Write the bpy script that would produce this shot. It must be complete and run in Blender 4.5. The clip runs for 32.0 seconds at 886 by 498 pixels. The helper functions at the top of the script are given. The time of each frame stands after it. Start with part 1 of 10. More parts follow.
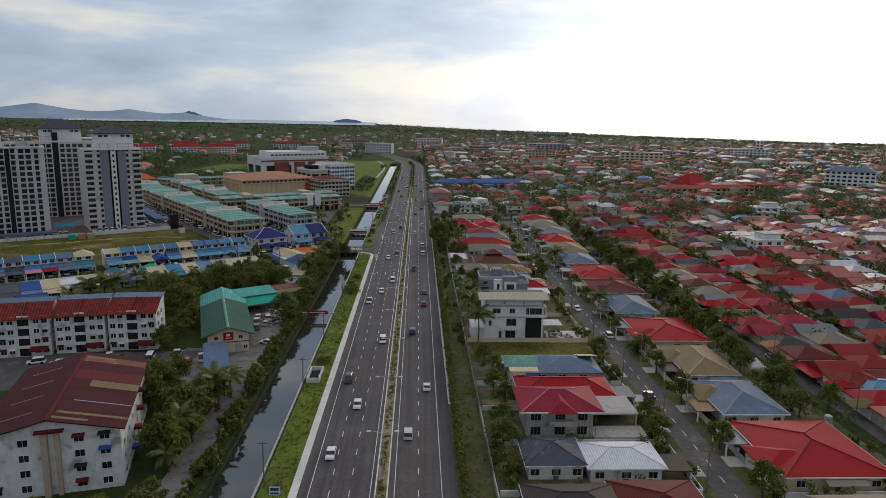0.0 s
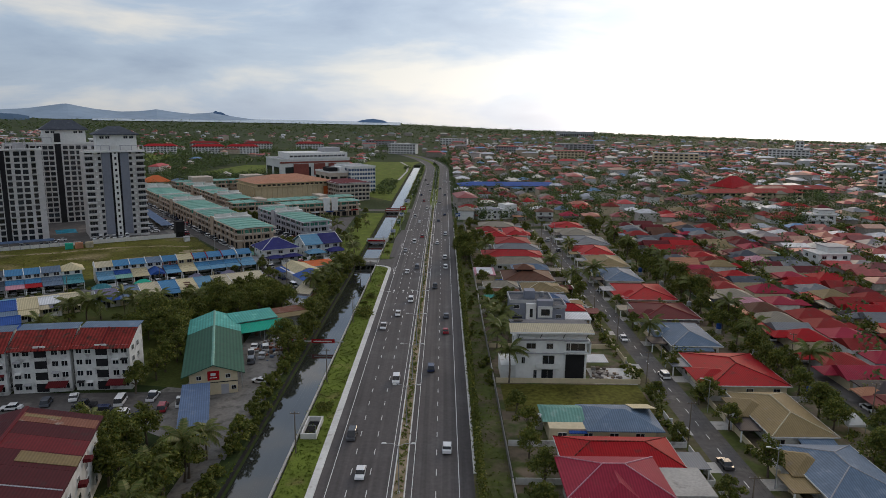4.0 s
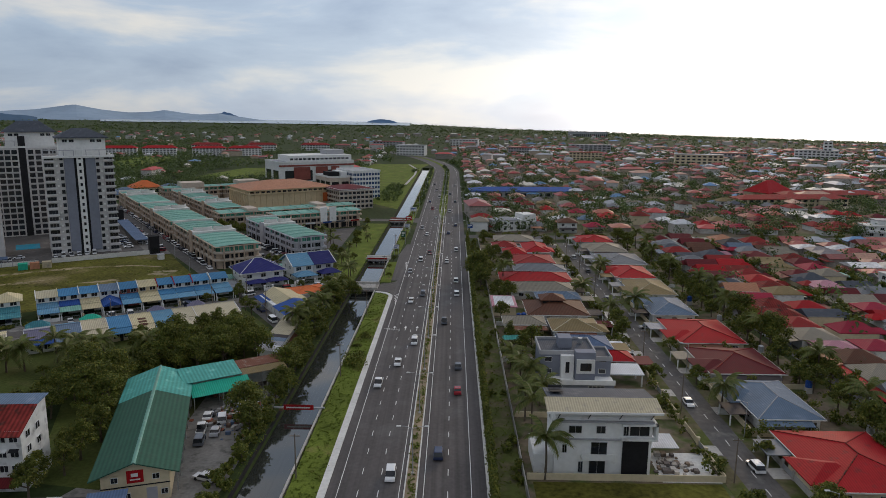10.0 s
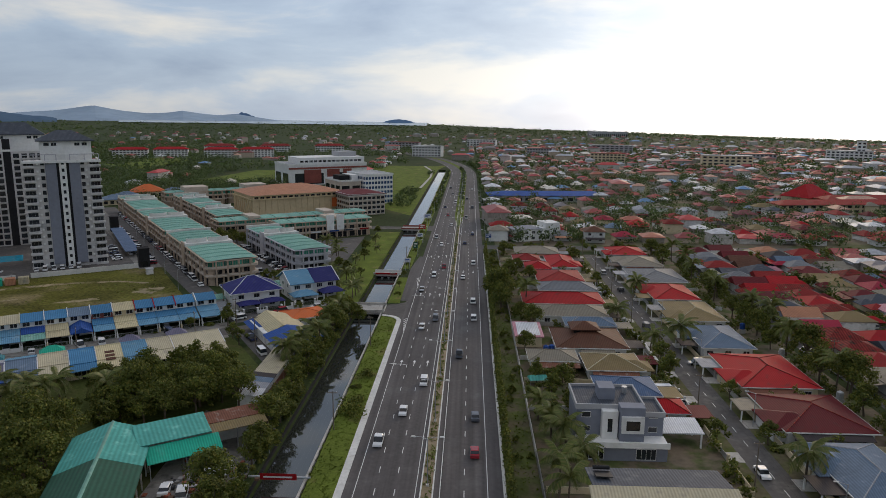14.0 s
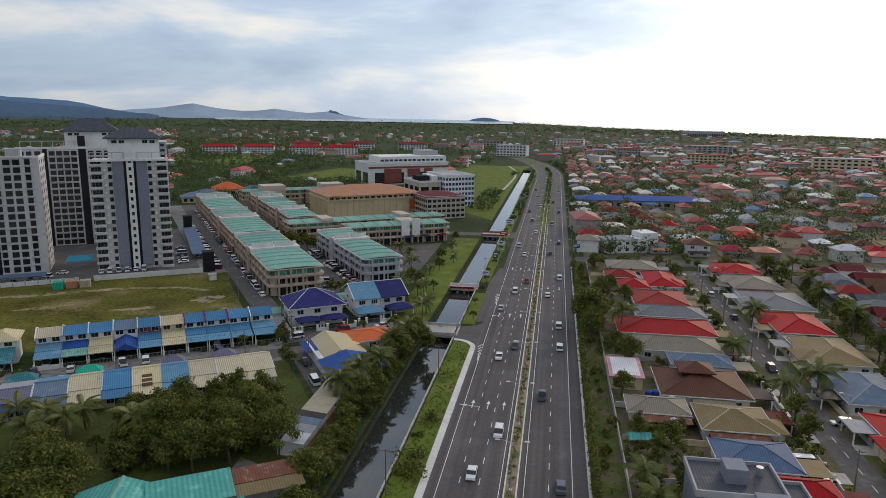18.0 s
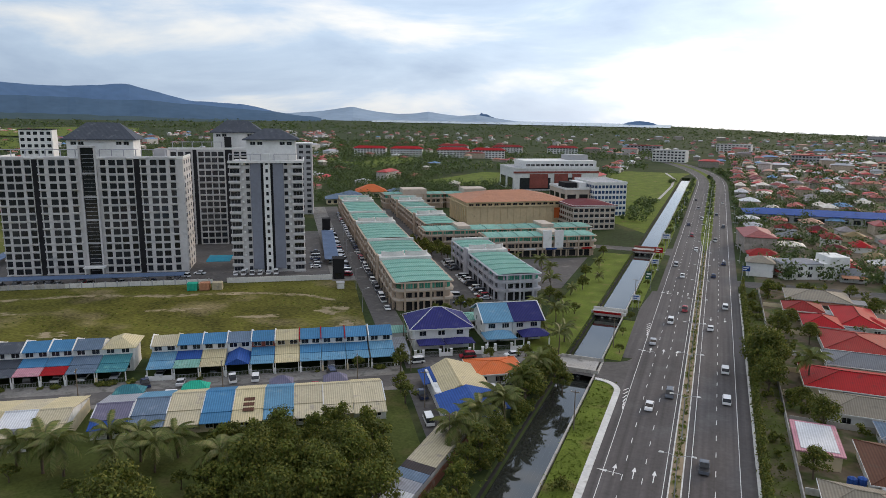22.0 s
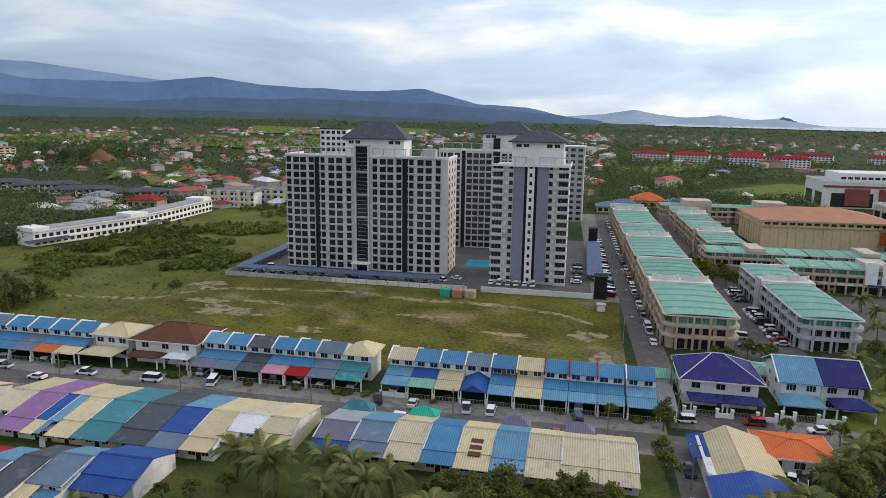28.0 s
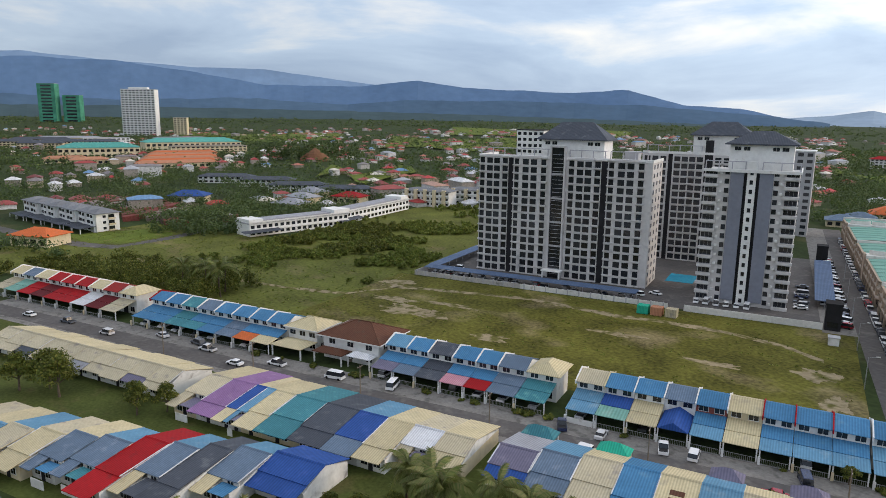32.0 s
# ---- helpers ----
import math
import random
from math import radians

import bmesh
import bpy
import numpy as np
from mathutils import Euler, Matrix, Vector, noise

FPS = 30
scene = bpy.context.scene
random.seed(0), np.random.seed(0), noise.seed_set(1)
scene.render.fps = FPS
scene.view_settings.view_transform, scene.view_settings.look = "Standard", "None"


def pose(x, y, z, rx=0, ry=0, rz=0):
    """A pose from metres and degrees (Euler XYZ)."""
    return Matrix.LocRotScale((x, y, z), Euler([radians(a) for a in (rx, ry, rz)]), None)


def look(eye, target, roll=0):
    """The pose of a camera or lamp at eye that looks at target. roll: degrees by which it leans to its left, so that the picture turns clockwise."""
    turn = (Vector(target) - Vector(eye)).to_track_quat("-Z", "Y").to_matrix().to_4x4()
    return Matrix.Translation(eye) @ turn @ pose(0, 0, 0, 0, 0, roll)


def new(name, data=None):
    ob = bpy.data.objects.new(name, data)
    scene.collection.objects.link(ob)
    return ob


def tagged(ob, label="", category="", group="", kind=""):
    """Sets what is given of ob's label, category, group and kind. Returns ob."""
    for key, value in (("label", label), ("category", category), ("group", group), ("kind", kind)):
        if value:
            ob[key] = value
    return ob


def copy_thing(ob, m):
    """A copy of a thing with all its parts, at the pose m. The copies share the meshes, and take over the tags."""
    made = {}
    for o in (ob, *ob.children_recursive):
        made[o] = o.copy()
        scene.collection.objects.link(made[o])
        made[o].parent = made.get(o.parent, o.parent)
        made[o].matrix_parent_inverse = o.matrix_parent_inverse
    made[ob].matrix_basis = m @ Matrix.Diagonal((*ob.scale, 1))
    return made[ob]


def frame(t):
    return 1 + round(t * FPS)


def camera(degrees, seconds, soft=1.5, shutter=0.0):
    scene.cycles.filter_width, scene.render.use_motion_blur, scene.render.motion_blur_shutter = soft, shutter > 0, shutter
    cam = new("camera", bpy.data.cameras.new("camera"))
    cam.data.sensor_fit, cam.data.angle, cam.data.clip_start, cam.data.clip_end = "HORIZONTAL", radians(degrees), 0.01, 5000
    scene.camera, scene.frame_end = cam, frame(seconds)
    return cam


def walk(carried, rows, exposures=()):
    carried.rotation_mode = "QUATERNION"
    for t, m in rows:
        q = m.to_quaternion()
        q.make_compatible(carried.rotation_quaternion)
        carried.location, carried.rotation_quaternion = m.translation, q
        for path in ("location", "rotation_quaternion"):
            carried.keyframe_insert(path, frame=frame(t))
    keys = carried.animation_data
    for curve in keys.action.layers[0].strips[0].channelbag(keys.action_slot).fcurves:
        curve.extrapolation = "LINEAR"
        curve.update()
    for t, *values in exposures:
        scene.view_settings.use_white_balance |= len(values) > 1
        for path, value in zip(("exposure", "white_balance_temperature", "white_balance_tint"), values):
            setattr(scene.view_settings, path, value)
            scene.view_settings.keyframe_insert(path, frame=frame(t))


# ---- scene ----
cam = camera(65.5, 32.0, 0.7)
PATH = [
    (0.0, look((6.47, 53.02, 64.46), (10.15, 151.13, 45.46), 0.80)),
    (3.0, look((7.35, 76.70, 64.21), (8.58, 174.85, 45.11), 0.70)),
    (6.0, look((7.70, 99.90, 64.22), (6.32, 198.06, 45.22), 0.70)),
    (9.0, look((7.27, 123.07, 63.92), (6.00, 221.22, 44.82), 0.60)),
    (12.0, look((7.14, 145.66, 63.84), (5.31, 243.82, 44.84), 0.30)),
    (14.0, look((7.21, 160.68, 63.94), (3.39, 258.77, 44.84), 0.40)),
    (17.0, look((6.32, 182.08, 63.64), (-5.43, 279.47, 44.23), 0.50)),
    (19.0, look((5.43, 195.40, 63.41), (-14.80, 291.40, 44.06), 0.60)),
    (22.0, look((2.67, 213.43, 62.88), (-33.33, 304.73, 43.69), 0.60)),
    (24.0, look((-0.48, 223.10, 62.58), (-47.62, 309.20, 43.48), 0.90)),
    (27.0, look((-6.62, 234.25, 61.97), (-69.95, 309.24, 42.82), 0.80)),
    (28.0, look((-8.66, 236.96, 61.83), (-77.01, 307.38, 42.63), 0.80)),
    (30.0, look((-13.15, 241.18, 61.39), (-90.66, 301.39, 42.24), 0.70)),
    (32.0, look((-18.39, 244.96, 60.79), (-103.62, 293.60, 41.54), 0.70)),
]
EXPOSURES = [(0.0, -0.85), (14.0, -0.85), (19.0, -0.5), (22.0, -0.28), (25.0, -0.15), (32.0, -0.1)]
walk(cam, PATH, EXPOSURES)

# ---------------------------------------------------------------- sky and sun
SUN_AZ, SUN_EL = radians(25), radians(16)      # clockwise from +y, above the horizon
world = bpy.data.worlds.new("sky")
scene.world = world
world.use_nodes = True
wn, wl = world.node_tree.nodes, world.node_tree.links
wn.clear()
sky = wn.new("ShaderNodeTexSky")
sky.sky_type, sky.sun_disc = "NISHITA", False
sky.sun_elevation, sky.sun_rotation = SUN_EL, SUN_AZ
sky.air_density, sky.dust_density, sky.ozone_density = 1.0, 1.0, 2.0
wcoord = wn.new("ShaderNodeTexCoord")
wmap = wn.new("ShaderNodeMapping")
wmap.inputs["Scale"].default_value = (1.0, 1.0, 4.2)
wmap.inputs["Location"].default_value = (3.1, 1.7, 0.4)
wl.new(wcoord.outputs["Generated"], wmap.inputs["Vector"])
cloud = wn.new("ShaderNodeTexNoise")
cloud.inputs["Scale"].default_value, cloud.inputs["Detail"].default_value = 2.6, 10
cloud.inputs["Roughness"].default_value, cloud.inputs["Distortion"].default_value = 0.55, 0.3
wl.new(wmap.outputs["Vector"], cloud.inputs["Vector"])
# cloud deck: grey-blue bases to white tops, brighter towards the zenith as an overcast sky is
ramp = wn.new("ShaderNodeValToRGB")
e = ramp.color_ramp.elements
e[0].position, e[0].color = 0.34, (2.9, 4.1, 6.1, 1)
e[1].position, e[1].color = 0.64, (9.4, 9.1, 8.6, 1)
mid = e.new(0.5)
mid.color = (4.7, 6.0, 7.8, 1)
wl.new(cloud.outputs["Fac"], ramp.inputs["Fac"])
axes = wn.new("ShaderNodeSeparateXYZ")
wl.new(wcoord.outputs["Generated"], axes.inputs["Vector"])
zen = wn.new("ShaderNodeMapRange")
zen.inputs["To Min"].default_value, zen.inputs["To Max"].default_value = 1.0, 2.1
wl.new(axes.outputs["Z"], zen.inputs["Value"])
deck = wn.new("ShaderNodeVectorMath")
deck.operation = "SCALE"
lit = wn.new("ShaderNodeMix")
lit.data_type = "RGBA"
lit.inputs["A"].default_value, lit.inputs["B"].default_value = (0.97, 1.0, 1.03, 1), (1.16, 1.0, 0.90, 1)
wl.new(axes.outputs["Z"], lit.inputs["Factor"])
evening = wn.new("ShaderNodeVectorMath")
evening.operation = "MULTIPLY"
wl.new(ramp.outputs["Color"], evening.inputs[0])
wl.new(lit.outputs["Result"], evening.inputs[1])
wl.new(evening.outputs["Vector"], deck.inputs[0])
wl.new(zen.outputs["Result"], deck.inputs["Scale"])
# the deck is brighter towards the low sun than behind the camera
facing = wn.new("ShaderNodeVectorMath")
facing.operation = "DOT_PRODUCT"
facing.inputs[1].default_value = (math.sin(SUN_AZ), math.cos(SUN_AZ), 0.0)
wl.new(wcoord.outputs["Generated"], facing.inputs[0])
side = wn.new("ShaderNodeMapRange")
side.inputs["From Min"].default_value, side.inputs["From Max"].default_value = -0.5, 1.0
side.inputs["To Min"].default_value, side.inputs["To Max"].default_value = 0.70, 1.24
wl.new(facing.outputs["Value"], side.inputs["Value"])
deck2 = wn.new("ShaderNodeVectorMath")
deck2.operation = "SCALE"
wl.new(deck.outputs["Vector"], deck2.inputs[0])
wl.new(side.outputs["Result"], deck2.inputs["Scale"])
skymix = wn.new("ShaderNodeMix")
skymix.data_type = "RGBA"
skymix.inputs["Factor"].default_value = 0.74
glow = wn.new("ShaderNodeVectorMath")
glow.operation = "SCALE"
glow.inputs["Scale"].default_value = 1.6
pale = wn.new("ShaderNodeHueSaturation")
pale.inputs["Saturation"].default_value = 0.35
wl.new(sky.outputs["Color"], pale.inputs["Color"])
wl.new(pale.outputs["Color"], glow.inputs[0])
wl.new(glow.outputs["Vector"], skymix.inputs["A"])
wl.new(deck2.outputs["Vector"], skymix.inputs["B"])
back = wn.new("ShaderNodeBackground")
back.inputs["Strength"].default_value = 0.12
wl.new(skymix.outputs["Result"], back.inputs["Color"])
wout = wn.new("ShaderNodeOutputWorld")
wl.new(back.outputs["Background"], wout.inputs["Surface"])

sun = new("sun", bpy.data.lights.new("sun", "SUN"))
sun.data.energy, sun.data.angle, sun.data.color = 1.4, radians(14), (1.0, 0.75, 0.50)
sun_way = Vector((math.sin(SUN_AZ) * math.cos(SUN_EL), math.cos(SUN_AZ) * math.cos(SUN_EL), math.sin(SUN_EL)))
sun.matrix_world = look(sun_way * 500, (0, 0, 0))

# ---------------------------------------------------------------- materials
def surface(name, col, rough=0.7, metal=0.0, grain=3.0, blotch=0.15, amount=0.22, bump=0.25, spread=0.0, ribs=0.0, spec=0.15, stain=None, rib_dark=0.12):
    """A worn surface: fine grain and broad blotches in world space, a spread of tone from object to object, ribs along local y."""
    m = bpy.data.materials.new(name)
    m.use_nodes = True
    n, l = m.node_tree.nodes, m.node_tree.links
    bsdf = n["Principled BSDF"]
    bsdf.inputs["Roughness"].default_value, bsdf.inputs["Metallic"].default_value = rough, metal
    bsdf.inputs["Specular IOR Level"].default_value = spec
    geo = n.new("ShaderNodeNewGeometry")
    fine, broad = n.new("ShaderNodeTexNoise"), n.new("ShaderNodeTexNoise")
    fine.inputs["Scale"].default_value, fine.inputs["Detail"].default_value = grain, 5
    broad.inputs["Scale"].default_value, broad.inputs["Detail"].default_value = blotch, 4
    l.new(geo.outputs["Position"], fine.inputs["Vector"])
    l.new(geo.outputs["Position"], broad.inputs["Vector"])
    add = n.new("ShaderNodeMath")
    add.operation = "ADD"
    l.new(fine.outputs["Fac"], add.inputs[0])
    l.new(broad.outputs["Fac"], add.inputs[1])
    tone = n.new("ShaderNodeMapRange")
    tone.inputs["From Min"].default_value, tone.inputs["From Max"].default_value = 0.6, 1.4
    tone.inputs["To Min"].default_value, tone.inputs["To Max"].default_value = 1 - amount, 1 + amount
    l.new(add.outputs[0], tone.inputs["Value"])
    last = tone.outputs["Result"]
    if spread:
        info = n.new("ShaderNodeObjectInfo")
        vary = n.new("ShaderNodeMapRange")
        vary.inputs["To Min"].default_value, vary.inputs["To Max"].default_value = 1 - spread, 1 + spread
        l.new(info.outputs["Random"], vary.inputs["Value"])
        mul = n.new("ShaderNodeMath")
        mul.operation = "MULTIPLY"
        l.new(last, mul.inputs[0])
        l.new(vary.outputs["Result"], mul.inputs[1])
        last = mul.outputs[0]
    height = fine.outputs["Fac"]
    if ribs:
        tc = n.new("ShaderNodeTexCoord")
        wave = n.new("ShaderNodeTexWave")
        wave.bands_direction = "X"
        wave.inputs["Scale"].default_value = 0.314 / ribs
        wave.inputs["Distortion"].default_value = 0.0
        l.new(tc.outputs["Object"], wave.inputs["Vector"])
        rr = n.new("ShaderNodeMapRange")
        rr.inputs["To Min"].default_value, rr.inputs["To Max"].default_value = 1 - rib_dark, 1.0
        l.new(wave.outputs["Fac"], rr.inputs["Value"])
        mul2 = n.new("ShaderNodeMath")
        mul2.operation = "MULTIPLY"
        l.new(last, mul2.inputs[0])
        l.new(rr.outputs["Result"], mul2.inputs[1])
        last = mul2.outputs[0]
        height = wave.outputs["Fac"]
    scale = n.new("ShaderNodeVectorMath")
    scale.operation = "SCALE"
    if stain:
        mixn = n.new("ShaderNodeMix")
        mixn.data_type = "RGBA"
        mixn.inputs["A"].default_value, mixn.inputs["B"].default_value = (*col, 1), (*stain[0], 1)
        sn = n.new("ShaderNodeTexNoise")
        sn.inputs["Scale"].default_value, sn.inputs["Detail"].default_value = stain[1], 6
        l.new(geo.outputs["Position"], sn.inputs["Vector"])
        sr = n.new("ShaderNodeMapRange")
        sr.inputs["From Min"].default_value, sr.inputs["From Max"].default_value = stain[2], stain[2] + 0.14
        l.new(sn.outputs["Fac"], sr.inputs["Value"])
        l.new(sr.outputs["Result"], mixn.inputs["Factor"])
        l.new(mixn.outputs["Result"], scale.inputs[0])
    else:
        scale.inputs[0].default_value = col
    l.new(last, scale.inputs["Scale"])
    l.new(scale.outputs["Vector"], bsdf.inputs["Base Color"])
    if bump:
        b = n.new("ShaderNodeBump")
        b.inputs["Strength"].default_value, b.inputs["Distance"].default_value = bump, 0.05
        l.new(height, b.inputs["Height"])
        l.new(b.outputs["Normal"], bsdf.inputs["Normal"])
    return m


def palette(name, cols, rough=0.75, island=True, amount=0.25, grain=0.8, bump=0.3, spec=0.12, hold=True):
    """Tones picked piece by piece (or object by object) from a palette, with grain over them."""
    m = bpy.data.materials.new(name)
    m.use_nodes = True
    n, l = m.node_tree.nodes, m.node_tree.links
    bsdf = n["Principled BSDF"]
    bsdf.inputs["Roughness"].default_value = rough
    bsdf.inputs["Specular IOR Level"].default_value = spec
    geo = n.new("ShaderNodeNewGeometry")
    r = n.new("ShaderNodeValToRGB")
    r.color_ramp.interpolation = "CONSTANT" if hold else "LINEAR"
    e = r.color_ramp.elements
    while len(e) < len(cols):
        e.new(0.5)
    for i, c in enumerate(cols):
        e[i].position, e[i].color = i / len(cols), (*c, 1)
    if island:
        l.new(geo.outputs["Random Per Island"], r.inputs["Fac"])
    else:
        info = n.new("ShaderNodeObjectInfo")
        l.new(info.outputs["Random"], r.inputs["Fac"])
    fine = n.new("ShaderNodeTexNoise")
    fine.inputs["Scale"].default_value, fine.inputs["Detail"].default_value = grain, 5
    l.new(geo.outputs["Position"], fine.inputs["Vector"])
    tone = n.new("ShaderNodeMapRange")
    tone.inputs["From Min"].default_value, tone.inputs["From Max"].default_value = 0.3, 0.7
    tone.inputs["To Min"].default_value, tone.inputs["To Max"].default_value = 1 - amount, 1 + amount
    l.new(fine.outputs["Fac"], tone.inputs["Value"])
    s = n.new("ShaderNodeVectorMath")
    s.operation = "SCALE"
    l.new(r.outputs["Color"], s.inputs[0])
    l.new(tone.outputs["Result"], s.inputs["Scale"])
    l.new(s.outputs["Vector"], bsdf.inputs["Base Color"])
    if bump:
        b = n.new("ShaderNodeBump")
        b.inputs["Strength"].default_value, b.inputs["Distance"].default_value = bump, 0.05
        l.new(fine.outputs["Fac"], b.inputs["Height"])
        l.new(b.outputs["Normal"], bsdf.inputs["Normal"])
    return m


ASPHALT = surface("asphalt", (0.080, 0.072, 0.071), 0.75, spec=0.25, grain=1.2, blotch=0.05, amount=0.28, stain=((0.098, 0.092, 0.090), 0.12, 0.55))
LANE_ASPHALT = surface("lane asphalt", (0.105, 0.098, 0.094), 0.88, grain=0.8, blotch=0.08, amount=0.3, stain=((0.15, 0.14, 0.13), 0.2, 0.55))
CONCRETE = surface("concrete", (0.42, 0.40, 0.37), 0.85, grain=2.0, blotch=0.2, amount=0.25, stain=((0.22, 0.21, 0.19), 0.4, 0.58))
PALE_KERB = surface("pale kerb", (0.62, 0.61, 0.58), 0.85, grain=1.5, blotch=0.15, amount=0.18, stain=((0.42, 0.40, 0.36), 0.5, 0.6))
LINE_PAINT = surface("line paint", (0.72, 0.72, 0.70), 0.7, grain=4, blotch=0.3, amount=0.2)
DIRT = surface("dirt", (0.27, 0.21, 0.14), 0.95, grain=0.7, blotch=0.1, amount=0.35, stain=((0.16, 0.15, 0.06), 0.15, 0.52))
SOIL = surface("raw red soil", (0.20, 0.10, 0.055), 0.95, grain=0.4, blotch=0.06, amount=0.4)
VERGE = surface("verge grass", (0.110, 0.144, 0.023), 0.95, grain=2.2, blotch=0.12, amount=0.5, bump=0.8, stain=((0.17, 0.15, 0.055), 0.16, 0.58), spec=0.1)
FIELD = surface("field grass", (0.100, 0.096, 0.019), 0.95, grain=0.9, blotch=0.07, amount=0.8, bump=0.8, stain=((0.19, 0.155, 0.075), 0.045, 0.56), spec=0.1)
LAND = surface("land", (0.034, 0.050, 0.016), 0.95, grain=0.5, blotch=0.02, amount=0.5, bump=0.5, stain=((0.075, 0.075, 0.032), 0.03, 0.57), spec=0.1)
SCRUB_FLOOR = surface("overgrown ground", (0.105, 0.115, 0.026), 0.95, grain=0.8, blotch=0.05, amount=0.6, bump=0.8, stain=((0.15, 0.13, 0.055), 0.06, 0.56), spec=0.1)
TOWN = surface("town ground", (0.15, 0.12, 0.085), 0.95, grain=0.3, blotch=0.03, amount=0.4, stain=((0.07, 0.085, 0.03), 0.05, 0.46), spec=0.2)
YARD = surface("yard", (0.165, 0.13, 0.092), 0.95, grain=0.6, blotch=0.12, amount=0.4, stain=((0.075, 0.095, 0.03), 0.18, 0.45))
WHITE = surface("white render", (0.72, 0.72, 0.70), 0.8, grain=1.0, blotch=0.2, amount=0.12, spread=0.08, stain=((0.50, 0.48, 0.44), 0.5, 0.62))
CREAM = surface("cream render", (0.62, 0.53, 0.36), 0.8, grain=1.0, blotch=0.2, amount=0.15, spread=0.08, stain=((0.42, 0.35, 0.24), 0.5, 0.64))
OLD_WHITE = surface("stained white render", (0.66, 0.66, 0.64), 0.85, grain=0.9, blotch=0.35, amount=0.2, stain=((0.30, 0.29, 0.28), 0.45, 0.56))
GREY_WALL = surface("grey render", (0.21, 0.225, 0.27), 0.75, grain=0.8, blotch=0.1, amount=0.12)
TOWER_WHITE = surface("tower off-white render", (0.56, 0.545, 0.535), 0.8, grain=0.8, blotch=0.12, amount=0.14, stain=((0.36, 0.36, 0.36), 0.3, 0.6))
PALE_GREY = surface("pale grey render", (0.38, 0.38, 0.39), 0.75, grain=0.8, blotch=0.1, amount=0.12)
SHOP_TAN = surface("tan render", (0.43, 0.34, 0.26), 0.8, grain=0.8, blotch=0.15, amount=0.18, stain=((0.30, 0.24, 0.19), 0.4, 0.6))
SHOP_GREY = surface("shop grey render", (0.42, 0.42, 0.45), 0.8, grain=0.8, blotch=0.15, amount=0.18, stain=((0.28, 0.28, 0.30), 0.4, 0.6))
SHOP_PALE = surface("pale pink-grey render", (0.50, 0.43, 0.36), 0.8, grain=0.8, blotch=0.15, amount=0.16, stain=((0.36, 0.30, 0.25), 0.4, 0.6))
MALL_TAN = surface("mall tan render", (0.62, 0.50, 0.32), 0.8, grain=0.6, blotch=0.1, amount=0.15, stain=((0.40, 0.32, 0.22), 0.3, 0.6))
BRICK_RED = surface("red cladding", (0.24, 0.075, 0.06), 0.75, grain=1.0, blotch=0.2, amount=0.25)
GLASS = surface("dark window glass", (0.018, 0.021, 0.026), 0.12, grain=0.6, blotch=0.1, amount=0.4, bump=0.0, spec=0.6, spread=0.4)
GREEN_GLASS = surface("green window glass", (0.05, 0.24, 0.17), 0.12, grain=0.4, blotch=0.1, amount=0.4, bump=0.0, spec=0.6, spread=0.5)
BLUE_GLASS = surface("blue window glass", (0.03, 0.07, 0.16), 0.12, grain=0.4, blotch=0.1, amount=0.4, bump=0.0, spec=0.6)
# near-black for dark parts and for sheets that stand in for shaded recesses
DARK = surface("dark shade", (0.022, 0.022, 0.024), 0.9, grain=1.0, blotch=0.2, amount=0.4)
STEEL = surface("galvanised steel", (0.42, 0.43, 0.44), 0.45, 0.6, grain=3, blotch=0.4, amount=0.15, bump=0.05)
BLACK = surface("black paint", (0.02, 0.02, 0.022), 0.5, grain=2, blotch=0.3, amount=0.3, bump=0.1)
TYRE = surface("tyre rubber", (0.02, 0.02, 0.02), 0.9, grain=6, blotch=1, amount=0.2)
TRUNK = surface("bark", (0.12, 0.095, 0.07), 0.95, grain=3, blotch=0.6, amount=0.35, bump=0.6)
FORECOURT = surface("worn forecourt concrete", (0.20, 0.19, 0.175), 0.88, grain=1.6, blotch=0.25, amount=0.3, stain=((0.12, 0.115, 0.105), 0.45, 0.52))
TRACK = surface("grown-over track", (0.115, 0.10, 0.058), 0.95, grain=0.9, blotch=0.12, amount=0.4, stain=((0.075, 0.09, 0.024), 0.2, 0.42))
PATH_EARTH = surface("trodden pale earth", (0.29, 0.235, 0.145), 0.95, grain=0.7, blotch=0.1, amount=0.35, stain=((0.105, 0.098, 0.024), 0.3, 0.47))
TIMBER = surface("weathered timber", (0.17, 0.14, 0.11), 0.9, grain=3, blotch=0.4, amount=0.3)



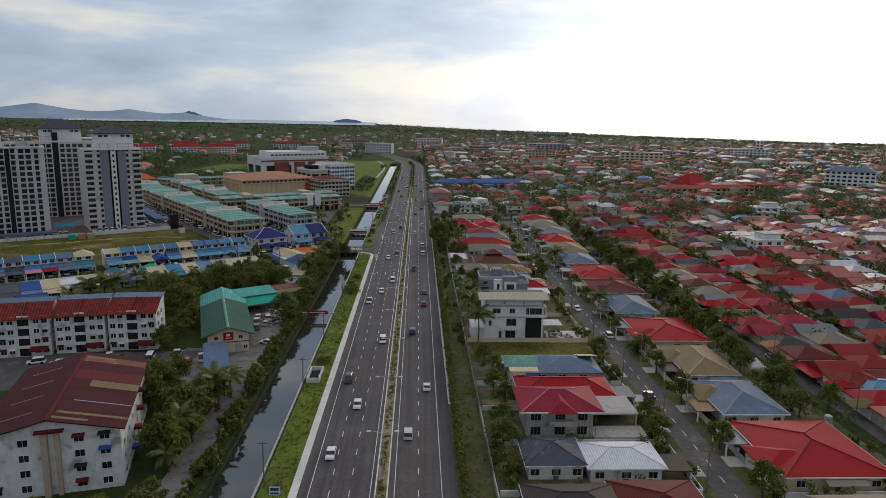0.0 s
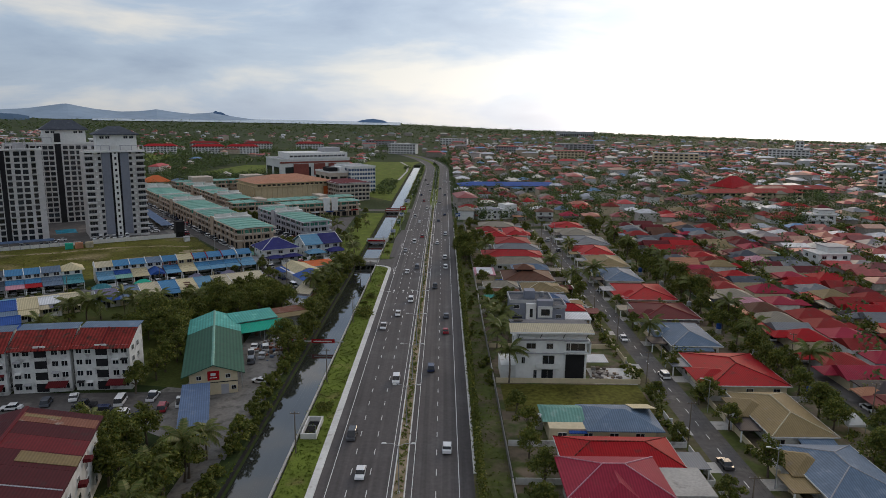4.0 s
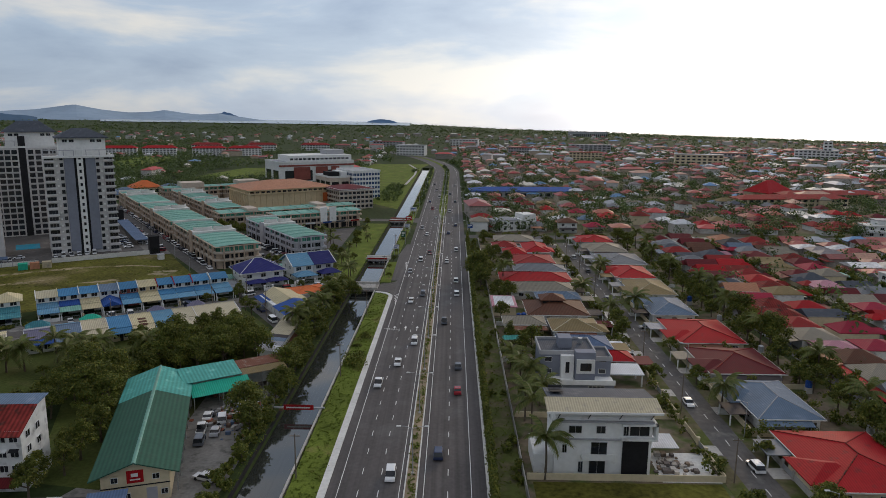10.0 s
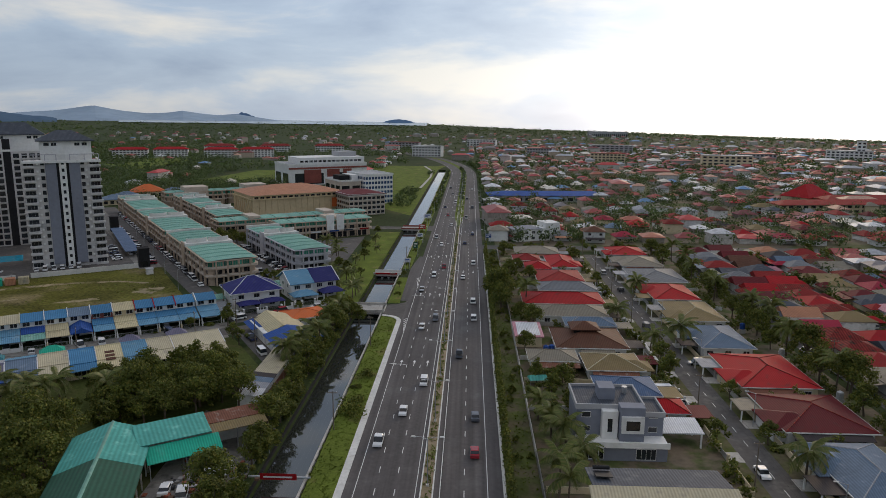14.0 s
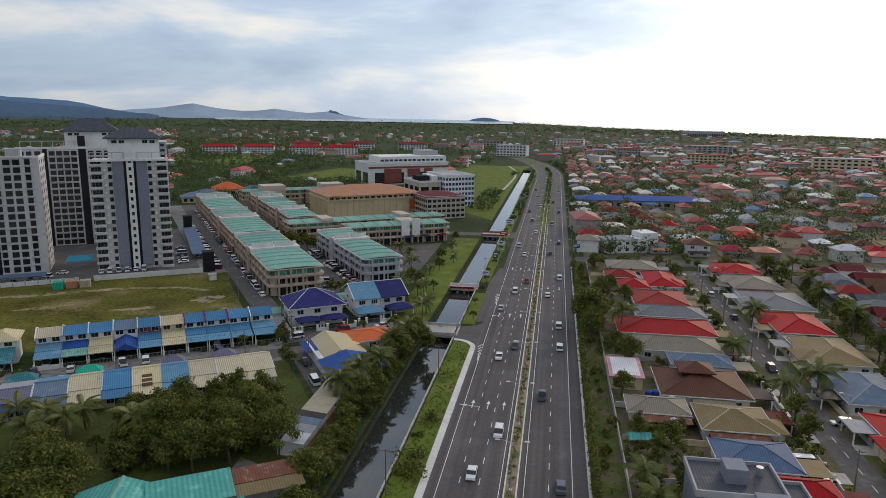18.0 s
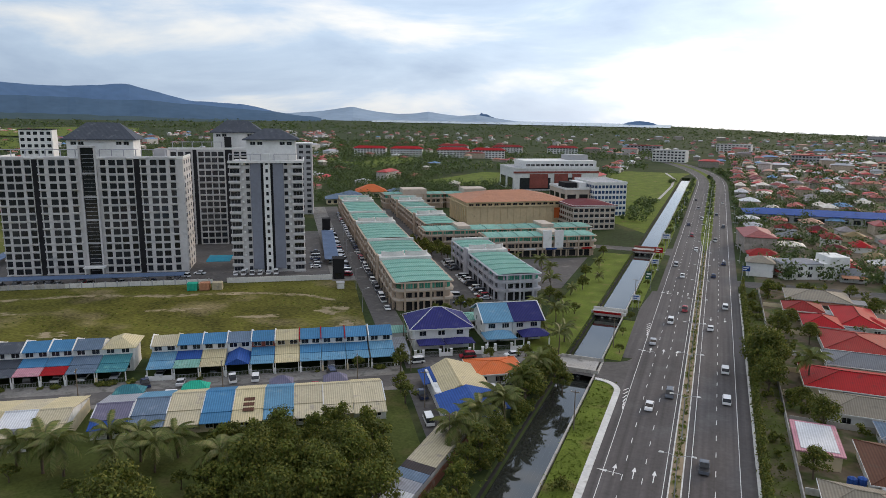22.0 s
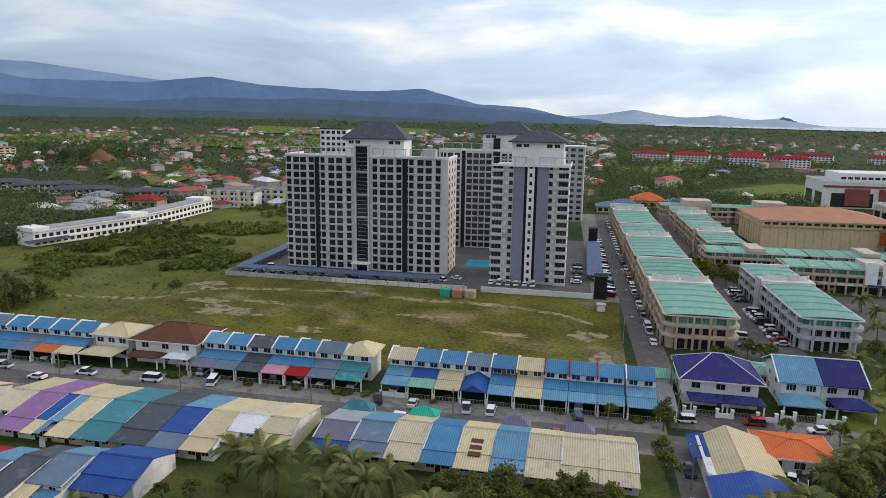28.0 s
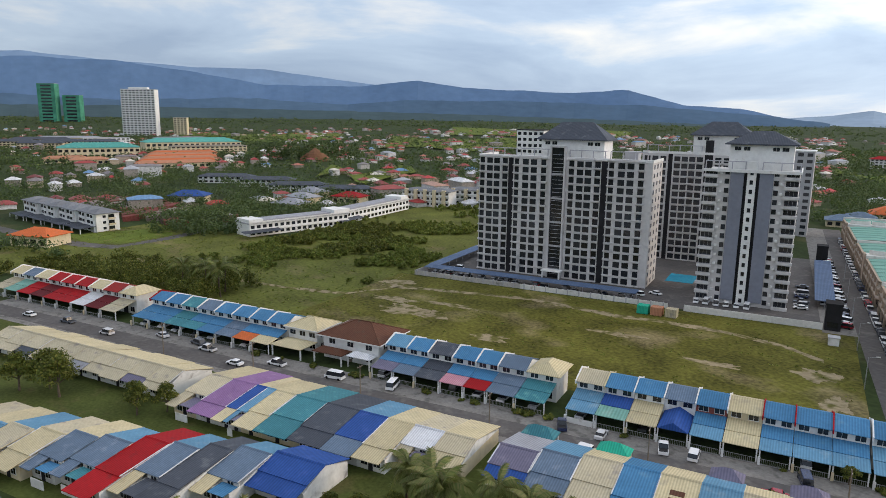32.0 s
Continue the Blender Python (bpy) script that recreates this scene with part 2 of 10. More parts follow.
def lengthwise(m, wide, long, amount):
    """Streaks that run along y: wheel tracks and oil on a road."""
    n, l = m.node_tree.nodes, m.node_tree.links
    b = n["Principled BSDF"]
    src = b.inputs["Base Color"].links[0].from_socket
    geo, mp, nz, mr, sc = n.new("ShaderNodeNewGeometry"), n.new("ShaderNodeMapping"), n.new("ShaderNodeTexNoise"), n.new("ShaderNodeMapRange"), n.new("ShaderNodeVectorMath")
    mp.inputs["Scale"].default_value = (1 / wide, 1 / long, 0.0)
    nz.inputs["Scale"].default_value, nz.inputs["Detail"].default_value = 1.0, 4
    mr.inputs["From Min"].default_value, mr.inputs["From Max"].default_value = 0.3, 0.7
    mr.inputs["To Min"].default_value, mr.inputs["To Max"].default_value = 1 - amount, 1 + amount
    sc.operation = "SCALE"
    l.new(geo.outputs["Position"], mp.inputs["Vector"])
    l.new(mp.outputs["Vector"], nz.inputs["Vector"])
    l.new(nz.outputs["Fac"], mr.inputs["Value"])
    l.new(src, sc.inputs[0])
    l.new(mr.outputs["Result"], sc.inputs["Scale"])
    l.new(sc.outputs["Vector"], b.inputs["Base Color"])


lengthwise(ASPHALT, 1.1, 90.0, 0.28)

ROOF = {}
for _n, _c, _rib, _st in (
        ("blue", (0.07, 0.215, 0.39), 0.35, (0.10, 0.24, 0.38)), ("sky", (0.13, 0.29, 0.43), 0.35, (0.20, 0.33, 0.43)),
        ("deep", (0.03, 0.085, 0.30), 0.4, (0.05, 0.10, 0.33)), ("navy", (0.030, 0.032, 0.145), 0.35, (0.05, 0.05, 0.15)),
        ("cream", (0.58, 0.50, 0.31), 0.35, (0.46, 0.40, 0.27)), ("beige", (0.52, 0.46, 0.32), 0.35, (0.36, 0.32, 0.26)),
        ("tan", (0.235, 0.175, 0.085), 0.35, (0.22, 0.17, 0.11)), ("slate", (0.075, 0.085, 0.105), 0.35, (0.12, 0.13, 0.145)),
        ("grey", (0.33, 0.34, 0.37), 0.35, (0.24, 0.24, 0.26)), ("greyblue", (0.135, 0.19, 0.265), 0.35, (0.19, 0.24, 0.31)),
        ("teal", (0.06, 0.22, 0.26), 0.35, (0.12, 0.33, 0.32)), ("mint", (0.19, 0.385, 0.32), 0.5, (0.27, 0.43, 0.37)),
        ("green", (0.040, 0.112, 0.075), 0.6, (0.05, 0.105, 0.075)), ("aqua", (0.09, 0.36, 0.31), 0.6, (0.17, 0.48, 0.42)),
        ("jade", (0.03, 0.40, 0.27), 0.35, (0.06, 0.38, 0.27)), ("purple", (0.27, 0.15, 0.31), 0.35, (0.31, 0.20, 0.33)),
        ("mauve", (0.17, 0.16, 0.23), 0.35, (0.22, 0.20, 0.26)), ("pink", (0.50, 0.24, 0.29), 0.35, (0.48, 0.28, 0.30)),
        ("red", (0.38, 0.012, 0.016), 0.35, (0.22, 0.022, 0.022)), ("brick", (0.27, 0.024, 0.022), 0.35, (0.19, 0.042, 0.034)),
        ("oxblood", (0.072, 0.013, 0.016), 0.35, (0.06, 0.02, 0.02)), ("maroon", (0.13, 0.016, 0.020), 0.35, (0.10, 0.022, 0.022)), ("oldred", (0.20, 0.030, 0.026), 0.35, (0.125, 0.07, 0.055)),
        ("orange", (0.62, 0.15, 0.045), 0.35, (0.52, 0.15, 0.06)), ("terracotta", (0.46, 0.22, 0.13), 0.35, (0.38, 0.19, 0.12)),
        ("brown", (0.118, 0.052, 0.032), 0.35, (0.10, 0.06, 0.04)), ("umber", (0.062, 0.052, 0.052), 0.35, (0.075, 0.055, 0.052)),
        ("crimson", (0.34, 0.028, 0.055), 0.35, (0.30, 0.035, 0.055)), ("stone", (0.26, 0.23, 0.18), 0.35, (0.20, 0.18, 0.145)), ("ash", (0.21, 0.22, 0.235), 0.35, (0.16, 0.165, 0.17)), ("white", (0.66, 0.67, 0.69), 0.35, (0.55, 0.56, 0.58)), ("rust", (0.20, 0.085, 0.055), 0.35, (0.30, 0.24, 0.20)),
        ("steel", (0.10, 0.15, 0.25), 0.35, (0.14, 0.18, 0.26)), ("black", (0.035, 0.037, 0.042), 0.35, (0.06, 0.06, 0.065))):
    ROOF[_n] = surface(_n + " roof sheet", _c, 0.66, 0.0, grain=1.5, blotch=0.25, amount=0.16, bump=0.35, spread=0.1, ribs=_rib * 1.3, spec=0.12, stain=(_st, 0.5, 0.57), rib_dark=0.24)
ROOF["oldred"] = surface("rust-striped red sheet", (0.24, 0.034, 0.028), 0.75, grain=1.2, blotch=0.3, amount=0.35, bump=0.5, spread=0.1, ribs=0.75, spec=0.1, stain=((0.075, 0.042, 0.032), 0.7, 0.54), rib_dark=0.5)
CAR_PAINT = palette("car paint", [(0.75, 0.75, 0.75)] * 5 + [(0.40, 0.41, 0.43), (0.05, 0.05, 0.055), (0.30, 0.02, 0.03), (0.10, 0.11, 0.13), (0.55, 0.55, 0.56), (0.02, 0.03, 0.08)], 0.25, False, 0.03, 0.5, 0, 0.6)
LEAVES = palette("leaves", [(0.066, 0.084, 0.014), (0.100, 0.122, 0.020), (0.135, 0.152, 0.026), (0.080, 0.102, 0.018), (0.185, 0.178, 0.034)], 0.7, True, 0.35, 0.25, 0, 0.25)
SCRUB_LEAF = palette("scrub leaves", [(0.115, 0.15, 0.026), (0.16, 0.195, 0.034), (0.21, 0.22, 0.045), (0.13, 0.17, 0.03)], 0.7, True, 0.35, 0.25, 0, 0.25)
GROVE_FLOOR = surface("grove floor", (0.070, 0.086, 0.022), 0.95, grain=1.4, blotch=0.1, amount=0.45, bump=0.8, stain=((0.10, 0.095, 0.035), 0.15, 0.56), spec=0.1)
PALM_LEAF = palette("palm leaves", [(0.105, 0.140, 0.030), (0.150, 0.172, 0.042), (0.19, 0.185, 0.06)], 0.55, True, 0.3, 0.4, 0, 0.35)


def let_through(m, share):
    """Leaves pass part of the light that falls on them."""
    n, l = m.node_tree.nodes, m.node_tree.links
    b, out = n["Principled BSDF"], n["Material Output"]
    tr, mx = n.new("ShaderNodeBsdfTranslucent"), n.new("ShaderNodeMixShader")
    l.new(b.inputs["Base Color"].links[0].from_socket, tr.inputs["Color"])
    mx.inputs["Fac"].default_value = share
    l.new(b.outputs["BSDF"], mx.inputs[1])
    l.new(tr.outputs["BSDF"], mx.inputs[2])
    l.new(mx.outputs["Shader"], out.inputs["Surface"])


for _m in (LEAVES, PALM_LEAF, SCRUB_LEAF):
    let_through(_m, 0.28)

# ---------------------------------------------------------------- building blocks
R = random.Random(7)


class G:
    """A mesh in the making: boxes, slabs and roofs, with a material slot for each face."""
    def __init__(self):
        self.v, self.f, self.m = [], [], []

    def face(self, pts, mi=0):
        k = len(self.v)
        self.v += pts
        self.f.append(tuple(range(k, k + len(pts))))
        self.m.append(mi)

    def solid(self, low, high, mi=0):
        """A closed prism between two rings of points, both anticlockwise from above."""
        n, k = len(low), len(self.v)
        self.v += list(low) + list(high)
        self.f.append(tuple(k + i for i in reversed(range(n))))
        self.f.append(tuple(k + n + i for i in range(n)))
        self.m += [mi, mi]
        for i in range(n):
            j = (i + 1) % n
            self.f.append((k + i, k + j, k + n + j, k + n + i))
            self.m.append(mi)
        return self

    def box(self, x0, x1, y0, y1, z0, z1, mi=0):
        self.solid([(x0, y0, z0), (x1, y0, z0), (x1, y1, z0), (x0, y1, z0)], [(x0, y0, z1), (x1, y0, z1), (x1, y1, z1), (x0, y1, z1)], mi)
        return self

    def slope(self, x0, x1, y0, z0, y1, z1, t=0.12, mi=0):
        """A roof slab that runs from the line y0, z0 to the line y1, z1."""
        if y0 > y1:
            y0, z0, y1, z1 = y1, z1, y0, z0
        self.solid([(x0, y0, z0 - t), (x1, y0, z0 - t), (x1, y1, z1 - t), (x0, y1, z1 - t)], [(x0, y0, z0), (x1, y0, z0), (x1, y1, z1), (x0, y1, z1)], mi)
        return self

    def hip(self, x0, x1, y0, y1, z, rise, t=0.2, mi=0, inset=None):
        """A hipped roof with its ridge along the longer side."""
        w, d = x1 - x0, y1 - y0
        k = len(self.v)
        if w >= d:
            s = d / 2 if inset is None else inset
            r = [(x0 + s, (y0 + y1) / 2, z + rise), (x1 - s, (y0 + y1) / 2, z + rise)]
            faces = [(4, 5, 9, 8), (5, 6, 9), (6, 7, 8, 9), (7, 4, 8)]
        else:
            s = w / 2 if inset is None else inset
            r = [((x0 + x1) / 2, y0 + s, z + rise), ((x0 + x1) / 2, y1 - s, z + rise)]
            faces = [(4, 5, 8), (5, 6, 9, 8), (6, 7, 9), (7, 4, 8, 9)]
        q = [(x0, y0), (x1, y0), (x1, y1), (x0, y1)]
        self.v += [(x, y, z - t) for x, y in q] + [(x, y, z) for x, y in q] + r
        for f in faces + [(3, 2, 1, 0), (0, 1, 5, 4), (1, 2, 6, 5), (2, 3, 7, 6), (3, 0, 4, 7)]:
            self.f.append(tuple(k + i for i in f))
            self.m.append(mi)
        return self

    def rod(self, p, q, r0, r1=None, n=8, mi=0):
        """A tapered round bar from p to q."""
        p, q = Vector(p), Vector(q)
        r1 = r0 if r1 is None else r1
        d = (q - p).normalized()
        a = d.orthogonal().normalized()
        b = d.cross(a)
        k = len(self.v)
        for c, r in ((p, r0), (q, r1)):
            for i in range(n):
                w = 2 * math.pi * i / n
                self.v.append(tuple(c + a * (r * math.cos(w)) + b * (r * math.sin(w))))
        for i in range(n):
            j = (i + 1) % n
            self.f.append((k + i, k + j, k + n + j, k + n + i))
            self.m.append(mi)
        self.f += [tuple(k + i for i in reversed(range(n))), tuple(k + n + i for i in range(n))]
        self.m += [mi, mi]
        return self

    def mesh(self, name, *mats):
        me = bpy.data.meshes.new(name)
        me.from_pydata(self.v, [], self.f)
        for mt in mats:
            me.materials.append(mt)
        if len(mats) > 1:
            me.polygons.foreach_set("material_index", self.m)
        me.update()
        return me


def part(name, g, mats, parent, label="", m=None):
    """One mesh object under a thing or a part. g: a G or a finished mesh."""
    if isinstance(g, G):
        g = g.mesh(name, *(mats if isinstance(mats, (list, tuple)) else [mats]))
    ob = new(name, g)
    ob.parent = parent
    if m is not None:
        ob.matrix_basis = m
    return tagged(ob, label)


def thing(name, m, label, category, group=""):
    ob = new(name)
    ob.empty_display_size = 0.5
    ob.matrix_basis = m
    return tagged(ob, label, category, group)


def setting(name, g, mats, label="", category="", m=None):
    me = g.mesh(name, *(mats if isinstance(mats, (list, tuple)) else [mats]))
    ob = new(name, me)
    if m is not None:
        ob.matrix_basis = m
    return tagged(ob, label, category, kind="structure")


def ribbon(pts, z, mi=0, g=None):
    """A flat strip between pairs of plan points (left, right)."""
    g = g or G()
    for (a, b), (c, d) in zip(pts, pts[1:]):
        g.face([(*a, z), (*b, z), (*d, z), (*c, z)], mi)
    return g


# the quarter to the west stands on a grid of its own: a along its streets, b away from them
GRID = pose(-79.9, 368.3, 0, 0, 0, 32.6)


# the shop quarter stands a little askew to the grid
SHOPS = GRID @ pose(11.7, 38.0, 0, 0, 0, 1.8) @ pose(-11.7, -38.0, 0)


def on_grid(a, b, rz=0.0, z=0.0):
    return GRID @ pose(a, b, z, 0, 0, rz)


def grid_xy(a, b):
    p = GRID @ Vector((a, b, 0))
    return p.x, p.y


def shop_xy(a, b):
    p = SHOPS @ Vector((a, b, 0))
    return p.x, p.y


_windows = {}


def window_mesh(w, h, glass=None, frame_mat=None, bars=1, deep=0.08):
    """A framed window in the plane y = 0 that faces -y, its foot at z = 0, centred on x = 0."""
    glass, frame_mat = glass or GLASS, frame_mat or WHITE
    key = (round(w, 2), round(h, 2), glass.name, frame_mat.name, bars)
    if key not in _windows:
        g, e, at = G(), 0.07, {}
        xs, kind = [-w / 2 - e, -w / 2], ["f"]
        for i in range(bars):
            x = -w / 2 + w * (i + 1) / (bars + 1)
            xs += [x - 0.03, x + 0.03]
            kind += ["g", "b"]
        xs += [w / 2, w / 2 + e]
        kind += ["g", "f"]
        zs = [-e, 0, h, h + e]

        def v(i, j, y):
            if (i, j, y) not in at:
                at[i, j, y] = len(g.v)
                g.v.append((xs[i], y, zs[j]))
            return at[i, j, y]

        def depth(i, j):
            if not (0 <= i < len(kind) and 0 <= j < 3):
                return 0.02
            return -deep if j != 1 or kind[i] == "f" else (-0.05 if kind[i] == "b" else -0.02)

        for i in range(-1, len(kind)):
            for j in range(-1, 3):
                y0, y1, y2 = depth(i, j), depth(i + 1, j), depth(i, j + 1)
                if i >= 0 and j >= 0:
                    g.f.append((v(i, j, y0), v(i + 1, j, y0), v(i + 1, j + 1, y0), v(i, j + 1, y0)))
                    g.m.append(0 if y0 == -0.02 else 1)
                if y0 != y1 and j >= 0:
                    g.f.append((v(i + 1, j, y0), v(i + 1, j, y1), v(i + 1, j + 1, y1), v(i + 1, j + 1, y0)))
                    g.m.append(1)
                if y0 != y2 and i >= 0:
                    g.f.append((v(i, j + 1, y0), v(i + 1, j + 1, y0), v(i + 1, j + 1, y2), v(i, j + 1, y2)))
                    g.m.append(1)
        _windows[key] = g.mesh("window", glass, frame_mat)
    return _windows[key]


def window(parent, x, y, z, w, h, turn=0, glass=None, frame_mat=None, bars=1, name="window"):
    """turn 0: faces -y; 90: faces +x; 180: faces +y; 270: faces -x."""
    return part(name, window_mesh(w, h, glass, frame_mat, bars), None, parent, m=pose(x, y, z, 0, 0, turn))


# ---------------------------------------------------------------- ground, water, roads
SKYLINE = ((-180, 0.2), (-60, 0.2), (-30, -0.40), (-12, -0.62), (-3, -0.72), (4, -1.03), (13, -1.27), (21.6, -1.55), (31, -1.76), (90, -1.3), (180, 0.2))


def land_edge(az):
    """How high the far edge of the land stands above the eye's level, in degrees, by compass."""
    return float(np.interp(az, [p[0] for p in SKYLINE], [p[1] for p in SKYLINE]))


def far_rise(x, y):
    d = math.hypot(x, y - 150)
    if d < 1000:
        return 0.0
    edge = 62 + 4900 * math.tan(radians(land_edge(math.degrees(math.atan2(x, y - 150)))))
    return edge * ((d - 1000) / 3900) ** 2


def build_ground():
    g = G()
    xs_l = [-4900, -4000, -3000, -2200, -1600, -1200, -800, -500, -300, -180, -100, -60, -31.0]
    xs_r = [-20.8, 0, 40, 90, 160, 260, 420, 700, 1100, 1600, 2300, 3200, 4000, 4900]
    ys = [-4900, -3000, -1800, -900, -300, 0, 60, 120, 200, 300, 400, 500, 650, 800, 980, 1150, 1400, 1700, 2100, 2600, 3200, 3900, 4500, 4900]
    for y0, y1 in zip(ys, ys[1:]):
        for xs in (xs_l, xs_r, [-31.0, -20.8] if y0 >= 980 else []):
            for x0, x1 in zip(xs, xs[1:]):
                q = [(x0, y0), (x1, y0), (x1, y1), (x0, y1)]
                g.face([(x, y, far_rise(x, y)) for x, y in q])
    for y0, y1 in ((-900, 980),):
        # banks and bed of the canal
        g.face([(-31, y0, 0), (-29.6, y0, -2.4), (-29.6, y1, -2.4), (-31, y1, 0)][::-1])
        g.face([(-29.6, y0, -2.4), (-22.3, y0, -2.4), (-22.3, y1, -2.4), (-29.6, y1, -2.4)])
        g.face([(-22.3, y0, -2.4), (-20.8, y0, 0), (-20.8, y1, 0), (-22.3, y1, -2.4)])
    g.face([(-31, 980, 0), (-20.8, 980, 0), (-22.3, 980, -2.4), (-29.6, 980, -2.4)])
    return setting("ground", g, LAND, "dark green and brown tropical lowland with a straight canal cut", "ground")


build_ground()

water = bpy.data.materials.new("canal water")
water.use_nodes = True
_b = water.node_tree.nodes["Principled BSDF"]
_b.inputs["Base Color"].default_value, _b.inputs["Roughness"].default_value = (0.030, 0.033, 0.030, 1), 0.03
_b.inputs["Specular IOR Level"].default_value = 0.5
_t = water.node_tree.nodes.new("ShaderNodeTexNoise")
_t.inputs["Scale"].default_value = 1.4
_b.inputs["IOR"].default_value = 1.7
_u = water.node_tree.nodes.new("ShaderNodeBump")
_u.inputs["Strength"].default_value, _u.inputs["Distance"].default_value = 0.015, 0.05
_p = water.node_tree.nodes.new("ShaderNodeNewGeometry")
water.node_tree.links.new(_p.outputs["Position"], _t.inputs["Vector"])
water.node_tree.links.new(_t.outputs["Fac"], _u.inputs["Height"])
water.node_tree.links.new(_u.outputs["Normal"], _b.inputs["Normal"])
setting("water_canal", G().box(-29.9, -22.0, -880, 979, -2.3, -1.6), water, "still dark canal water mirroring the pale sky", "water")
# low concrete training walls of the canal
setting("canal_wall_west", G().box(-30.7, -30.3, 60, 978, -2.3, -0.5), DARK, "low dark canal wall", "wall")
setting("canal_wall_east", G().box(-21.6, -21.2, 60, 978, -2.3, 0.12), CONCRETE, "low concrete canal edge beside the grass verge", "wall")


def bend(y):
    """The highway swings to the west beyond its straight."""
    return 0.0 if y < 900 else -((y - 900) ** 2) / 1900.0


HY = [-300, 830, 900] + [900 + 40 * i for i in range(1, 22)]


def along(x0, x1, y0=-300.0, y1=1700.0):
    ys = [y0] + [y for y in HY if y0 < y < y1] + [y1]
    return [((x0 + bend(y), y), (x1 + bend(y), y)) for y in ys]


highway = setting("road_highway", ribbon(along(-14.0, 13.7, y1=1650), 0.05), ASPHALT, "dark grey asphalt dual carriageway with three lanes each way", "road")
setting("verge_west", ribbon([((-20.8, 60), (-15.4, 60)), ((-20.8, 368.6), (-15.4, 368.6))], 0.06), VERGE, "bright green grass strip between canal and highway", "verge")
setting("verge_mid", ribbon([((-20.8, 390), (-16.6, 390)), ((-20.8, 428), (-17.2, 428))], 0.06), VERGE, "grass strip beside the canal", "verge")
setting("verge_far", ribbon([((-20.8, 444), (-17.5, 444)), ((-20.8, 800), (-15.0, 800)), ((-20.8, 965), (-15.0, 965))], 0.06), VERGE, "grass strip beside the canal further on", "verge")
setting("verge_bank", ribbon([((-44, 388), (-31.2, 388)), ((-44, 536), (-31.2, 536))], 0.06), VERGE, "mown green canal bank below the shops", "verge")
setting("verge_east", ribbon(along(13.7, 20.5, 60, 480), 0.04), TRACK, "bare earth track with weeds beside the highway", "verge")
setting("meadow_far", ribbon([((-92, 690), (-31.2, 600)), ((-92, 860), (-31.2, 860)), ((-112, 1015), (-31.2, 979)), ((-112, 1040), (-24, 1040))], 0.05), VERGE, "open green ground beyond the hospital", "meadow")
# kerb strips
setting("kerb_west", G().box(-15.4, -14.0, 60, 368.5, -0.05, 0.2), PALE_KERB, "pale concrete edge strip of the highway", "kerb")
turn_kerb = G()
for i in range(10):
    e0, e1 = radians(9 * i), radians(9 * (i + 1))
    q = [(-20.8 + r * math.cos(e), 368.6 + r * math.sin(e)) for r, e in ((5.4, e0), (6.8, e0), (6.8, e1), (5.4, e1))]
    turn_kerb.solid([(*p, -0.05) for p in q], [(*p, 0.21) for p in q])
setting("kerb_turn", turn_kerb, PALE_KERB, "pale kerb curving round to the bridge", "kerb")
corner = G()
for i in range(10):
    e0, e1 = radians(9 * i), radians(9 * (i + 1))
    corner.face([(-20.8, 368.6, 0.06), (-20.8 + 5.4 * math.cos(e0), 368.6 + 5.4 * math.sin(e0), 0.06), (-20.8 + 5.4 * math.cos(e1), 368.6 + 5.4 * math.sin(e1), 0.06)])
setting("verge_corner", corner, VERGE, "rounded end of the grass strip", "verge")
setting("kerb_east", G().box(13.7, 14.25, 200, 478, -0.05, 0.18), PALE_KERB, "pale concrete edge strip", "kerb")
med = G()
for xa, xb in ((-0.75, -0.5), (1.35, 1.6)):
    med.box(xa, xb, -300, 830, -0.05, 0.22)
setting("kerb_median", med, PALE_KERB, "narrow concrete kerbs of the planted median", "kerb")
setting("median_soil", ribbon(along(-0.5, 1.35, -300, 560), 0.16), DIRT, "dry earth and weeds between the carriageways", "median")
setting("median_grass", ribbon([((-0.5, 560), (1.35, 560)), ((-2.4, 600), (3.2, 600)), ((-2.4, 830), (3.2, 830))] + along(-2.4, 3.2, 860, 1300), 0.2), VERGE, "wider grassed median", "median")
setting("path_meadow", ribbon([((-38.4, 770), (-36.0, 770)), ((-35.6, 880), (-33.4, 880)), ((-38, 960), (-35.6, 960)), ((-52, 1035), (-49, 1035))], 0.09), CONCRETE, "pale footpath across the meadow by the canal", "path")
setting("meadow_clearing", ribbon([((-262, 800), (-186, 800)), ((-250, 860), (-190, 870)), ((-240, 945), (-205, 950))], 0.3), VERGE, "green clearing behind the hospital", "meadow")

lines = G()
for x in (-12.1, -1.5, 2.7, 11.0):
    ribbon(along(x - 0.06, x + 0.06, y1=1100), 0.058, 0, lines)
for x in (-8.6, -5.1, 6.9):
    y = 70.0
    while y < 830:
        lines.face([(x - 0.07, y, 0.058), (x + 0.07, y, 0.058), (x + 0.07, y + 2.3, 0.058), (x - 0.07, y + 2.3, 0.058)])
        y += 7.6


def arrow_mark(x, y, turn=0.0):
    pts = [(-0.09, -2.4), (0.09, -2.4), (0.09, 0.3), (0.42, 0.3), (0, 2.2), (-0.42, 0.3), (-0.09, 0.3)]
    c, s = math.cos(turn), math.sin(turn)
    lines.face([(x + p * c - q * s, y + p * s + q * c, 0.062) for p, q in pts])


